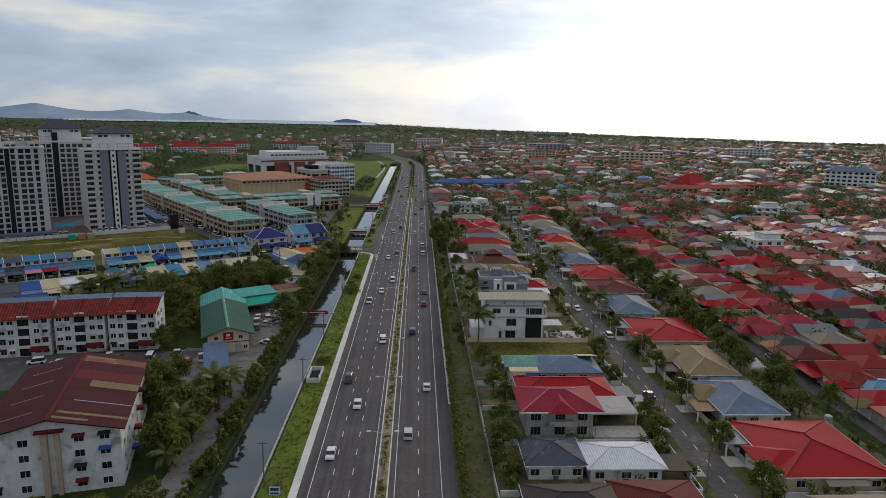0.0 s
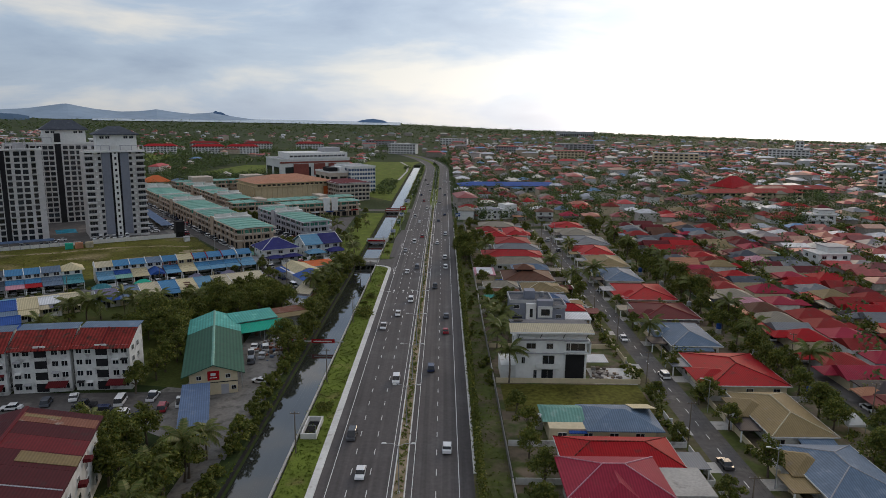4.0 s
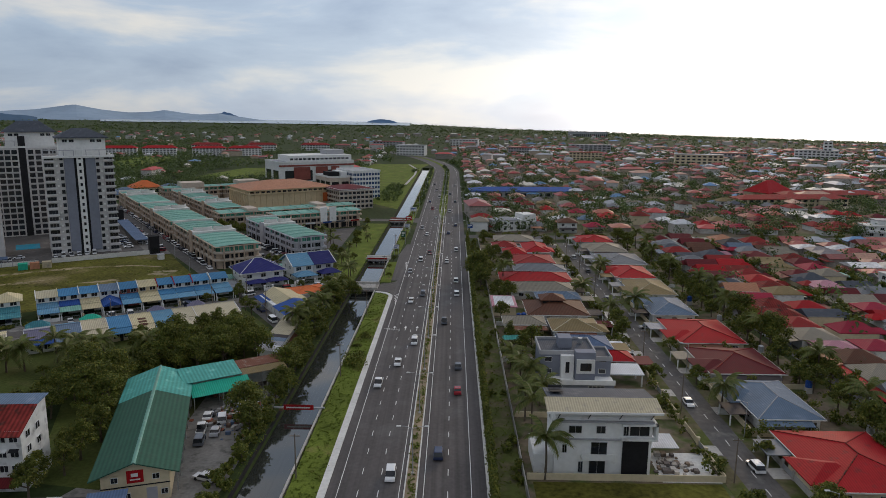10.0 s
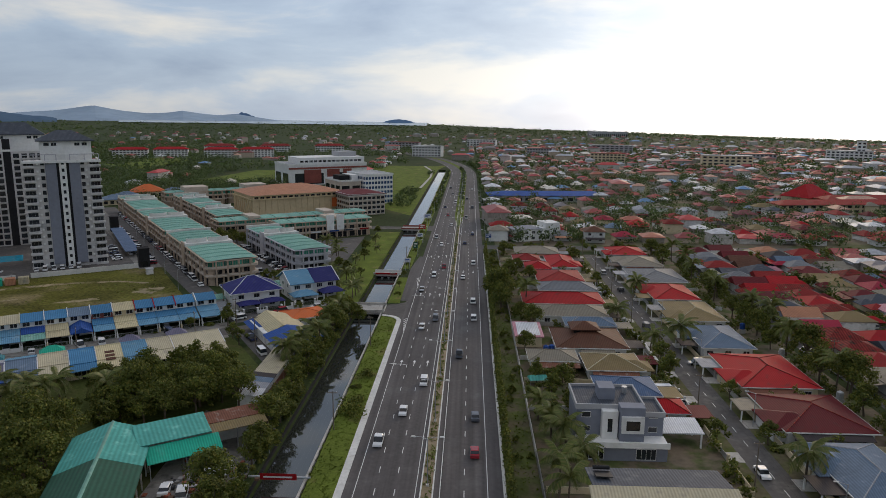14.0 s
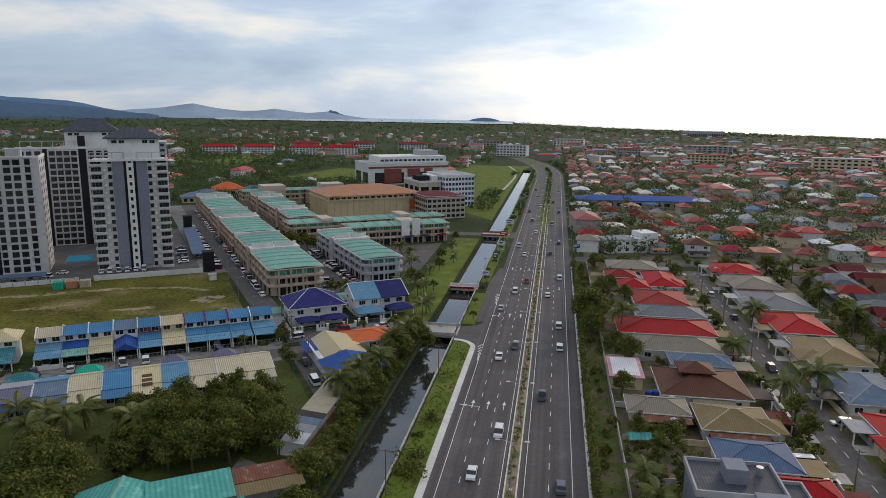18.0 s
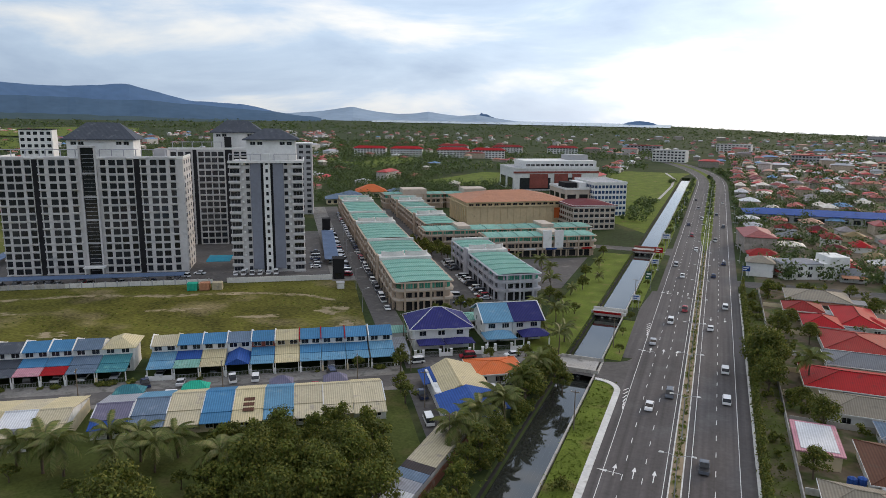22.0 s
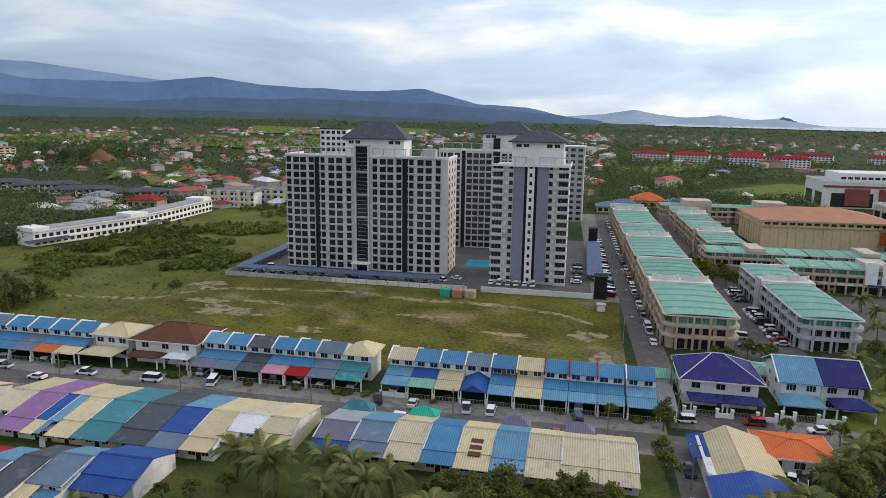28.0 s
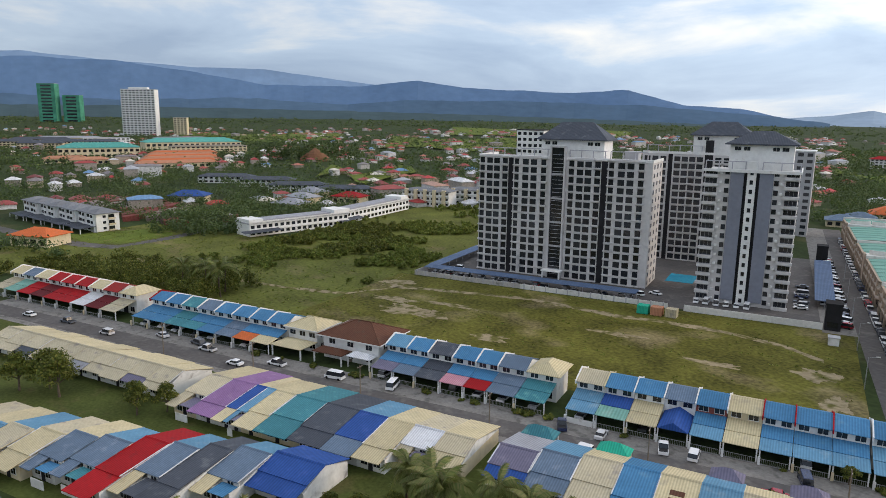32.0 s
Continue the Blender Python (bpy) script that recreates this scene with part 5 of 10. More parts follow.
def villa_fence(a0, a1, b, gates):
    """A white garden wall with pillars and barred gates."""
    t = thing("garden_wall", on_grid(0, 0), "white garden wall with barred steel gates", "wall", "villa fences")
    marks = [a0] + [e for g0, g1 in gates for e in (g0, g1)] + [a1]
    for k in range(0, len(marks), 2):
        part("wall", G().box(marks[k], marks[k + 1], b - 0.1, b + 0.1, -0.05, 1.1), WHITE, t)
    for e in marks:
        part("pillar", G().box(e - 0.3, e + 0.3, b - 0.3, b + 0.3, -0.05, 1.9).box(e - 0.38, e + 0.38, b - 0.38, b + 0.38, 1.9, 2.02), WHITE, t)
    for g0, g1 in gates:
        g = G().box(g0 + 0.35, g1 - 0.35, b - 0.03, b + 0.03, 0.15, 0.22).box(g0 + 0.35, g1 - 0.35, b - 0.03, b + 0.03, 1.4, 1.47)
        x = g0 + 0.5
        while x < g1 - 0.45:
            g.box(x - 0.02, x + 0.02, b - 0.02, b + 0.02, 0.22, 1.4)
            x += 0.28
        part("gate", g, STEEL, t, "barred steel gate")


villa_fence(12.4, 30.6, -4.6, [(14.5, 19.0), (22.0, 27.0)])
villa_fence(32.2, 44.0, -2.8, [(34.6, 39.2)])
k = thing("side_porch", on_grid(0, 0), "pale flat porch roof beside the end house", "porch")
part("roof", G().slope(6.8, 10.6, -9.6, 2.7, 3.6, 3.3), ROOF["ash"], k)
for a, b in ((7.1, -9.2), (10.3, -9.2), (10.3, 3.2), (7.1, 3.2)):
    part("post", G().box(a - 0.12, a + 0.12, b - 0.12, b + 0.12, -0.05, 2.75), WHITE, k)
k = thing("lean_to", on_grid(0, 0), "small shed with a mint sheet roof beside a villa", "shed")
part("roof", G().slope(6.8, 12.0, 8.0, 3.0, 13.4, 3.5), ROOF["mint"], k)
part("wall", G().box(7.2, 11.6, 8.6, 13.0, -0.05, 2.9), OLD_WHITE, k)
hip_villa("orange_house", 23.4, 35.0, -26.0, -16.5, "orange", "single-storey white house with a bright orange roof", storeys=1, rise=1.3)
hip_villa("shed_villa", 30, 36, 17, 24, "mint", "small shed with pale green roof", storeys=1, rise=0.6, front_windows=1)

k = thing("long_house", on_grid(0, 0), "long low house with cream and blue sheet roofs", "house")
part("wall", G().box(12.2, 24.4, -47.5, -20.5, -0.1, 2.9), OLD_WHITE, k)
part("roof", G().slope(16.8, 17.0, -21, 3.0, -47, 3.0).solid([(17.6, -36.5, 2.9), (25.0, -36.5, 2.9), (25.0, -19.4, 2.9), (17.6, -19.4, 2.9)], [(17.5, -36.5, 5.0), (17.7, -36.5, 5.0), (17.7, -19.4, 5.0), (17.5, -19.4, 5.0)])
     .solid([(13.6, -36.5, 2.9), (17.6, -36.5, 2.9), (17.6, -19.4, 2.9), (13.6, -19.4, 2.9)], [(17.4, -36.5, 5.0), (17.6, -36.5, 5.0), (17.6, -19.4, 5.0), (17.4, -19.4, 5.0)]), ROOF["cream"], k, "cream roof sheets")
part("roof_blue", G().solid([(11.6, -48.4, 2.95), (26.2, -46.0, 2.95), (26.2, -36.3, 2.95), (11.6, -36.3, 2.95)], [(18.6, -47.6, 4.9), (18.9, -47.6, 4.9), (18.9, -36.3, 4.9), (18.6, -36.3, 4.9)]), ROOF["deep"], k, "bright blue roof sheets")
part("lean_to", G().solid([(10.6, -29, 2.3), (13.6, -29, 2.9), (13.6, -19.4, 2.9), (10.6, -19.4, 2.3)], [(10.6, -29, 2.4), (13.6, -29, 3.1), (13.6, -19.4, 3.1), (10.6, -19.4, 2.4)]), ROOF["deep"], k)
part("water_tank", G().rod((17, -49.5, 0), (17, -49.5, 3.0), 0.9).rod((19.4, -49.5, 0), (19.4, -49.5, 3.0), 0.9), ROOF["deep"], k, "blue plastic water tanks")

# ---------------------------------------------------------------- single-storey terraces
def low_house(a0, a1, south, north, ridge=-31.0, s_edge=-42.4, n_edge=-24.4, zr=4.9, split=None, group="low terraces", porch=None, patch=None, yard=None, court=None):
    """One unit of a single-storey terrace: a long slope to the south, a shorter one to the street."""
    w = (a1 - a0) / 2
    t = thing("low_house", on_grid((a0 + a1) / 2, ridge), "single-storey terrace house with a %s sheet roof" % south, "terrace house", group)
    s, n = s_edge - ridge, n_edge - ridge
    part("wall", G().solid([(-w + 0.03, s + 2.3, -0.1), (w - 0.03, s + 2.3, -0.1), (w - 0.03, n - 1.0, -0.1), (-w + 0.03, n - 1.0, -0.1)], [(-w + 0.03, s + 2.3, 2.75), (w - 0.03, s + 2.3, 2.75), (w - 0.03, n - 1.0, 2.75), (-w + 0.03, n - 1.0, 2.75)]), R.choice((WHITE, OLD_WHITE, CREAM)), t)
    js, jn = R.uniform(-0.5, 0.5), R.uniform(-0.6, 0.4)
    sp = split if split is not None else 0.62 + R.uniform(-0.05, 0.1)
    ym, zm = s * sp, zr - (zr - 3.0) * sp
    foot = ym + 0.4 if court else s + 2.3
    part("gable_wall", G().solid([(-w + 0.03, foot, 2.7), (w - 0.03, foot, 2.7), (w - 0.03, n - 1.0, 2.7), (-w + 0.03, n - 1.0, 2.7)], [(-w + 0.03, -0.2, zr - 0.16), (w - 0.03, -0.2, zr - 0.16), (w - 0.03, 0.2, zr - 0.16), (-w + 0.03, 0.2, zr - 0.16)]), OLD_WHITE, t)
    col2 = yard or south
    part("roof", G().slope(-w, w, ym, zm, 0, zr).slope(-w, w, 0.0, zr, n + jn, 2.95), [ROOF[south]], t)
    if court:
        # half of the lower roof is left open over a yard with its own lean-to
        part("lower_roof", G().slope(-w + 0.05, -w * 0.1, s + js, 2.75, ym + 0.25, zm - 0.1), ROOF[col2], t)
        part("court_wall", G().box(-w * 0.08, w - 0.05, ym + 0.3, ym + 0.45, 0, zm - 0.2), WHITE, t)
        part("court_roof", G().slope(-w * 0.04, w - 0.1, s + 1.0, 2.84, ym + 0.1, 2.92, 0.06), ROOF[court], t, "low lean-to in the open yard")
        part("court_fence", G().box(-w * 0.08, w - 0.05, s + js, s + js + 0.12, 0, 1.6), OLD_WHITE, t)
        part("court_window", window_mesh(1.2, 0.7), None, t, m=pose(w * 0.45, ym + 0.27, zm - 1.05))
    else:
        part("lower_roof", G().slope(-w + 0.05, w - 0.05, s + js, 2.75, ym + 0.25, zm - 0.1), ROOF[col2], t)
    for xs in (-w + 0.05, w - 0.05):
        part("verge_strip", G().slope(xs - 0.1, xs + 0.1, ym, zm + 0.07, 0, zr + 0.07, 0.1), ROOF["white" if R.random() < 0.3 else south], t)
    part("north_roof", G().slope(-w - 0.01, w + 0.01, -0.05, zr + 0.05, n + jn - 0.1, 3.02, 0.08), ROOF[north], t)
    part("ridge_cap", G().solid([(-w, -0.35, zr - 0.02), (w, -0.35, zr - 0.02), (w, 0.35, zr - 0.02), (-w, 0.35, zr - 0.02)], [(-w, -0.05, zr + 0.14), (w, -0.05, zr + 0.14), (w, 0.05, zr + 0.14), (-w, 0.05, zr + 0.14)]), ROOF[south], t)
    for x in (-w * 0.45, w * 0.45):
        window(t, x, s + 2.27, 0.9, 1.4, 1.2, 0, bars=1)
    part("door", G().box(-0.45, 0.45, s + 2.22, s + 2.3, 0, 2.1), DARK, t)
    if porch:
        part("porch_roof", G().hip(-w * 0.9, w * 0.9, n - 1.0, n + 3.0, 3.1, 1.5, 0.12), ROOF[porch], t)
        for x in (-w * 0.8, w * 0.8):
            part("porch_post", G().box(x - 0.1, x + 0.1, n + 2.5, n + 2.7, -0.05, 3.0), WHITE, t)
    if patch:
        for k in range(3):
            part("roof_patch", G().slope(-1.0, 1.2, s * 0.3 - 1.9 * k - 1.2, zr - (zr - 3.0) * 0.3 + 0.06 - 0.3 * (k + 0.63), s * 0.3 - 1.9 * k, zr - (zr - 3.0) * 0.3 + 0.06 - 0.3 * k, 0.05), ROOF[patch], t)
    return t


low_house(-6.0, 0.8, "beige", "cream", split=0.7)
low_house(-12.2, -6.0, "beige", "cream", porch="mauve")
low_house(-18.2, -12.2, "beige", "cream")
low_house(-24.2, -18.2, "sky", "sky", porch="mauve")
low_house(-30.4, -24.2, "cream", "cream", patch="brown")
low_house(-36.4, -30.4, "blue", "blue")
low_house(-43.0, -36.4, "beige", "cream", porch="jade")
low_house(-49.8, -43.0, "greyblue", "sky", ridge=-32.5)
low_house(-57.0, -49.8, "mauve", "grey", ridge=-34, porch="teal", yard="deep")
for i, (a0, a1, s, n, yd) in enumerate(((-67.2, -61.0, "beige", "cream", "cream"), (-73.4, -67.2, "white", "beige", "beige"), (-79.2, -73.4, "cream", "cream", None), (-85.6, -79.2, "deep", "sky", "greyblue"),
                                       (-93.2, -85.6, "slate", "slate", None), (-101.0, -93.2, "teal", "teal", None), (-106.2, -101.0, "cream", "cream", "cream"), (-108.6, -106.2, "sky", "cream", None),
                                       (-111.4, -108.6, "deep", "cream", "cream"), (-118.2, -111.4, "purple", "purple", None), (-124.4, -118.2, "beige", "cream", None))):
    low_house(a0, a1, s, n, ridge=-35.0, s_edge=(-47.8 if i > 1 else -43.5), n_edge=-24.2, yard=yd, court=("mauve" if i in (1, 7, 10) else None))
for i in range(10):
    a1 = -130.4 - 6.4 * i
    low_house(a1 - 6.4, a1, "beige", "cream", ridge=-37.2, s_edge=-44.2, n_edge=-28.4, zr=5.2, yard=("beige", "mauve", "beige", "beige", "grey", "beige", "beige", "slate", "beige", "beige")[i])
NEAR_ROW = [(-55, -63, -48), (-56.5, -68.5, -50), (-58.5, -75, -51), (-61, -75, -53), (-62, -78, -53.5), (-65, -76, -57), (-66.5, -77, -57), (-68.5, -79, -59), (-70, -81, -60), (-71, -82, -61), (-72, -83, -62)]
# the nearest row, turned the other way: ridge further out, long fronts towards the camera
for i, (a0, a1, s, n, yd) in enumerate(((-88.6, -78.6, "deep", "deep", None), (-95.2, -88.6, "greyblue", "sky", "cream"), (-100.4, -95.2, "slate", "slate", "slate"), (-106.2, -100.4, "greyblue", "sky", "cream"),
                                       (-112.2, -106.2, "red", "red", "red"), (-118.8, -112.2, "greyblue", "sky", "greyblue"), (-125.0, -118.8, "greyblue", "cream", "greyblue"), (-131.4, -125.0, "cream", "beige", "cream"),
                                       (-137.8, -131.4, "beige", "sky", "blue"), (-144.2, -137.8, "sky", "cream", "cream"), (-151.0, -144.2, "cream", "beige", "beige"))):
    low_house(a0, a1, s, n, ridge=NEAR_ROW[i][0], s_edge=NEAR_ROW[i][1], n_edge=NEAR_ROW[i][2], yard=yd, group="near low terraces", court=(None, "blue", None, "slate", None, "teal", "blue", None, "blue", "teal", None)[i])

# ---------------------------------------------------------------- west of the canal, near
def yard_strip(name, pts, mt, z, label, cat="yard"):
    g = G()
    g.face([(x, y, z) for x, y in pts])
    return setting(name, g, mt, label, cat)


yard_strip("workshop_yard", [(-64, 222), (-33, 204), (-32.2, 240), (-32.2, 292), (-50, 300), (-48, 262)], FORECOURT, 0.03, "stained asphalt yard of the workshop")
yard_strip("lane_canal", [(-38.2, 60), (-34.0, 60), (-33.6, 208), (-39.0, 214)], FORECOURT, 0.035, "cracked lane beside the canal", "road")
yard_strip("flats_yard", [(-118, 205), (-55, 212), (-52, 236), (-120, 232)], LANE_ASPHALT, 0.036, "parking yard of the flats", "car park")
yard_strip("lawn_workshop", [(-66, 240), (-53, 238), (-62, 300), (-90, 300)], GROVE_FLOOR, 0.042, "dark lawn beside the workshop", "lawn")


def flats(x, y, rz, w=12.5, d=9.0):
    """Four-storey walk-up block, white walls, rusty red gambrel roof."""
    t = thing("flats", pose(x, y, 0, 0, 0, rz), "four-storey white walk-up flats with a rust-stained red roof", "apartment block", "row of flats")
    part("wall", G().box(-w / 2, w / 2, 0, d, -0.1, 11.0), OLD_WHITE, t)
    for x0, x1 in ((-w / 2 - 0.4, -0.12), (0.12, w / 2 + 0.4)):
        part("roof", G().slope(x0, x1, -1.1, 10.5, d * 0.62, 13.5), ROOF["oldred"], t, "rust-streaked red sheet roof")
    part("party_ridge", G().slope(-0.12, 0.12, -1.1, 10.75, d * 0.62, 13.75, 0.3), ROOF["maroon"], t)
    part("roof_back", G().slope(-w / 2 - 0.4, w / 2 + 0.4, d * 0.62, 13.55, d + 0.6, 13.9), ROOF["greyblue"], t, "blue-grey upper roof sheets")
    part("gable_wall", G().solid([(-w / 2, 0, 10.9), (w / 2, 0, 10.9), (w / 2, d, 10.9), (-w / 2, d, 10.9)], [(-w / 2, d * 0.62, 13.2), (w / 2, d * 0.62, 13.2), (w / 2, d, 13.6), (-w / 2, d, 13.6)]), OLD_WHITE, t)
    # no opening here: a near-black sheet paints the shade of the stair well
    part("stair", G().box(-1.3, 1.3, -0.1, 0.0, 0.2, 10.6), DARK, t, "dark sheet standing in for the shaded stair well")
    for f in range(4):
        z = 0.9 + 2.72 * f
        for xx in (-w / 2 + 1.2, -w / 2 + 3.2, w / 2 - 3.2, w / 2 - 1.2):
            window(t, xx, -0.03, z, 1.3, 1.2, 0, bars=1)
            if R.random() < 0.45:
                part("awning", G().slope(xx - 0.8, xx + 0.8, -0.75, z + 1.15, -0.02, z + 1.5, 0.06), R.choice((DARK, OLD_WHITE, PALE_GREY, ROOF["maroon"])), t, "small window awning")
        part("stair_slab", G().box(-1.3, 1.3, -0.3, -0.1, z + 1.4, z + 2.2), OLD_WHITE, t)
        for k in (2.2, 5.5):
            window(t, w / 2 + 0.03, k, z, 1.3, 1.2, 90, bars=1)
    part("ground_awning", G().slope(w / 2 - 5.0, w / 2 - 0.6, -2.4, 2.0, -0.05, 2.7), ROOF["maroon"], t, "maroon lean-to awning")
    return t


flats(-71.4, 236.8, 5)
flats(-84.4, 234.6, 10)
flats(-97.4, 231.2, 14)
flats(-110.2, 226.8, 18)
flats(-122.8, 221.6, 20)

# big white block with the long dark red roof
t = thing("red_roof_flats", pose(-44.6, 165.6, 0, 0, 0, 14.5), "stained white four-storey flats under a long dark red sheet roof", "apartment block")
part("wall", G().box(-22, 0, 0, 33, -0.1, 11.2), OLD_WHITE, t)
part("gable_wall", G().solid([(-22, 0, 11.1), (0, 0, 11.1), (0, 33, 11.1), (-22, 33, 11.1)], [(-11.2, 0, 13.6), (-10.8, 0, 13.6), (-10.8, 33, 13.6), (-11.2, 33, 13.6)]), OLD_WHITE, t)
def roof_strip(y0, y1, k0, k1, east, col, lift=0.0, name="roof_sheet", label=""):
    """Sheets from k0 to k1 of the way down one slope of the long roof."""
    sgn = 1 if east else -1
    pts = [(-11 + sgn * 11.9 * k, 13.95 - 2.85 * k + lift) for k in (k0, k1)]
    if not east:
        pts = pts[::-1]
    (xa, za), (xb, zb) = pts
    part(name, G().solid([(xa, y0, za - 0.2), (xb, y0, zb - 0.2), (xb, y1, zb - 0.2), (xa, y1, za - 0.2)], [(xa, y0, za), (xb, y0, zb), (xb, y1, zb), (xa, y1, za)]), ROOF[col], t, label)


for i in range(7):
    y0, y1 = -0.9 + 5 * i, 4.05 + 5 * i
    roof_strip(y0, y1, 0.0, 1.0, True, ("oxblood", "oxblood", "oxblood", "oxblood", "maroon", "oxblood", "oxblood")[i])
    roof_strip(y0, y1, 0.0, 1.0, False, "oxblood")
for y0, y1, k0, k1, c in ((0.2, 1.0, 0.04, 0.5, "tan"), (2.4, 3.5, 0.06, 1.0, "rust"), (2.6, 3.3, 0.1, 0.95, "tan"), (15.4, 18.6, 0.3, 1.0, "tan"), (16.4, 18.8, 0.3, 0.62, "rust"), (28.6, 31.8, 0.02, 0.98, "rust"), (30.4, 31.4, 0.05, 0.5, "tan"), (8.4, 8.7, 0.2, 0.98, "grey")):
    roof_strip(y0, y1, k0, k1, True, c, 0.05 if c != "tan" else 0.09, "roof_patch", "rusted replacement sheets")
for y in (5.0, 12.6, 20.2, 27.4):
    roof_strip(y, y + 0.22, 0.3, 0.75, False, "pink", 0.05, "roof_patch", "pale lap strip")
part("ridge_cap", G().box(-11.3, -10.7, -0.9, 34.1, 13.86, 14.06), ROOF["maroon"], t)
for f in range(4):
    z = 1.0 + 2.75 * f
    for xx in (-19.5, -15, -6.5, -2.5):
        window(t, xx, -0.03, z, 1.5, 1.2, 0, bars=1)
        if R.random() < 0.45:
            part("awning", G().slope(xx - 1.0, xx + 1.0, -0.9, z + 1.1, -0.02, z + 1.5, 0.06), R.choice((ROOF["deep"], ROOF["maroon"], DARK)), t, "small window awning")
    for k in range(6):
        window(t, 0.03, 3 + 5.2 * k, z, 1.4, 1.2, 90, bars=1)
part("duct", G().box(-12.2, -11.2, -0.8, 0, 0, 11.6).box(-10.2, -9.4, -0.6, 0, 0, 11.6), SHOP_TAN, t, "rusted external shaft")
part("shaft_roof", G().box(-13, -8.6, -1.2, 0.1, 11.6, 11.9), ROOF["maroon"], t)
for f in range(4):
    part("tank_bracket", G().box(0.02, 1.3, 10 + f * 4, 11.5 + f * 4, 1.8 + f * 2.2, 2.4 + f * 2.2), R.choice((ROOF["deep"], ROOF["maroon"])), t, "coloured side awning")

# workshop with the green roof
t = thing("workshop", pose(-44.9, 234.6, 0, 0, 0, 17.6), "cream-fronted workshop with a long green metal roof", "workshop")
part("wall", G().box(-5.3, 5.3, 0, 44, -0.1, 5.2), CREAM, t)
part("gable_wall", G().solid([(-5.3, 0, 5.1), (5.3, 0, 5.1), (5.3, 44, 5.1), (-5.3, 44, 5.1)], [(-0.1, 0, 7.1), (0.1, 0, 7.1), (0.1, 44, 7.1), (-0.1, 44, 7.1)]), CREAM, t)
for y0, y1, c in ((-1.0, 31.0, "green"), (31.1, 45.5, "aqua")):
    part("roof", G().solid([(-7.0, y0, 4.9), (0, y0, 7.35), (0, y1, 7.35), (-7.0, y1, 4.9)], [(-7.0, y0, 5.1), (0, y0, 7.55), (0, y1, 7.55), (-7.0, y1, 5.1)])
         .solid([(0, y0, 7.35), (7.0, y0, 4.9), (7.0, y1, 4.9), (0, y1, 7.35)], [(0, y0, 7.55), (7.0, y0, 5.1), (7.0, y1, 5.1), (0, y1, 7.55)]), ROOF[c], t, "%s metal roof" % c)
part("ridge_cap", G().solid([(-0.35, -1.0, 7.42), (0.35, -1.0, 7.42), (0.35, 45.5, 7.42), (-0.35, 45.5, 7.42)], [(-0.12, -1.0, 7.68), (0.12, -1.0, 7.68), (0.12, 45.5, 7.68), (-0.12, 45.5, 7.68)]), ROOF["mint"], t, "pale ridge cap")
part("door", G().box(1.6, 3.3, -0.08, 0, 0, 2.4), SHOP_GREY, t)
sign = part("signboard", G().box(-1.3, 1.3, -0.16, -0.04, 3.6, 5.8), ROOF["red"], t, "red signboard with white marks")
part("mark", G().box(-0.6, 0.5, -0.2, -0.16, 4.7, 5.3).box(-0.8, 0.8, -0.2, -0.16, 4.1, 4.3), WHITE, sign)
for xx, z in ((-3.2, 3.9), (3.2, 3.9), (-3.0, 0.9), (-1.4, 0.9), (4.4, 1.0)):
    window(t, xx, -0.03, z, 1.0, 0.9, 0, bars=1)
part("trim", G().box(-5.36, 5.36, -0.06, -0.01, 2.9, 3.1), BLACK, t, "dark trim line")
for k in range(8):
    part("side_post", G().box(6.2, 6.45, 2 + 5 * k, 2.25 + 5 * k, -0.05, 5.0), STEEL, t)

t = thing("side_shed", pose(-43.4, 217.8, 0, 0, 0, 17.6), "open shed with a faded blue metal roof", "shed")
part("roof", G().slope(-3.0, 3.0, -14, 3.7, 13.5, 4.3), ROOF["steel"], t)
for yy in (-13, -4, 4, 12.5):
    for xx in (-2.7, 2.7):
        part("post", G().rod((xx, yy, -0.05), (xx, yy, 3.85), 0.09), STEEL, t)
part("wall", G().box(-2.9, -2.7, -13, 13, -0.05, 2.2), OLD_WHITE, t)

t = thing("work_shelter", pose(-48.0, 275.4, 0, 0, 0, 33), "open car-repair shelter with aqua and rusted roofs", "shed")
part("roof", G().slope(-4.6, 8.2, -1.2, 5.6, 6.0, 6.7), ROOF["aqua"], t)
part("awning", G().slope(-3.6, 9.4, -4.6, 3.4, -1.0, 5.1), ROOF["jade"], t, "bright green awning")
part("roof_rust", G().slope(8.3, 18.6, 2.2, 5.6, 6.0, 6.3), ROOF["rust"], t, "rusted red roof sheets")
part("roof_pale", G().slope(8.3, 19.0, -0.8, 5.0, 2.1, 5.5), ROOF["tan"], t, "pale roof sheets")
part("wall", G().box(-4, 18.4, 5.4, 5.8, -0.05, 5.2), OLD_WHITE, t)
for xx in (-3.2, 3, 9, 13, 18):
    part("post", G().rod((xx, -4.2, -0.05), (xx, -4.2, 3.4), 0.1), STEEL, t)
    part("post", G().rod((xx, -0.8, -0.05), (xx, -0.8, 5.0), 0.1), STEEL, t)

t = thing("canal_shed", pose(-41.0, 317.5, 0, 0, 0, 0), "long low shed beside the canal with patched grey roofs", "shed")
for i, (y0, y1, c) in enumerate(((-16, -11.5, "white"), (-11.4, -8, "grey"), (-7.9, -5, "greyblue"), (-4.9, -2.4, "umber"), (-2.3, 15.5, "beige"))):
    part("roof", G().solid([(-2.9, y0, 3.2), (2.7, y0, 2.7), (2.7, y1, 2.7), (-2.9, y1, 3.2)], [(-2.9, y0, 3.35), (2.7, y0, 2.85), (2.7, y1, 2.85), (-2.9, y1, 3.35)]), ROOF[c], t, "%s roof sheets" % c)
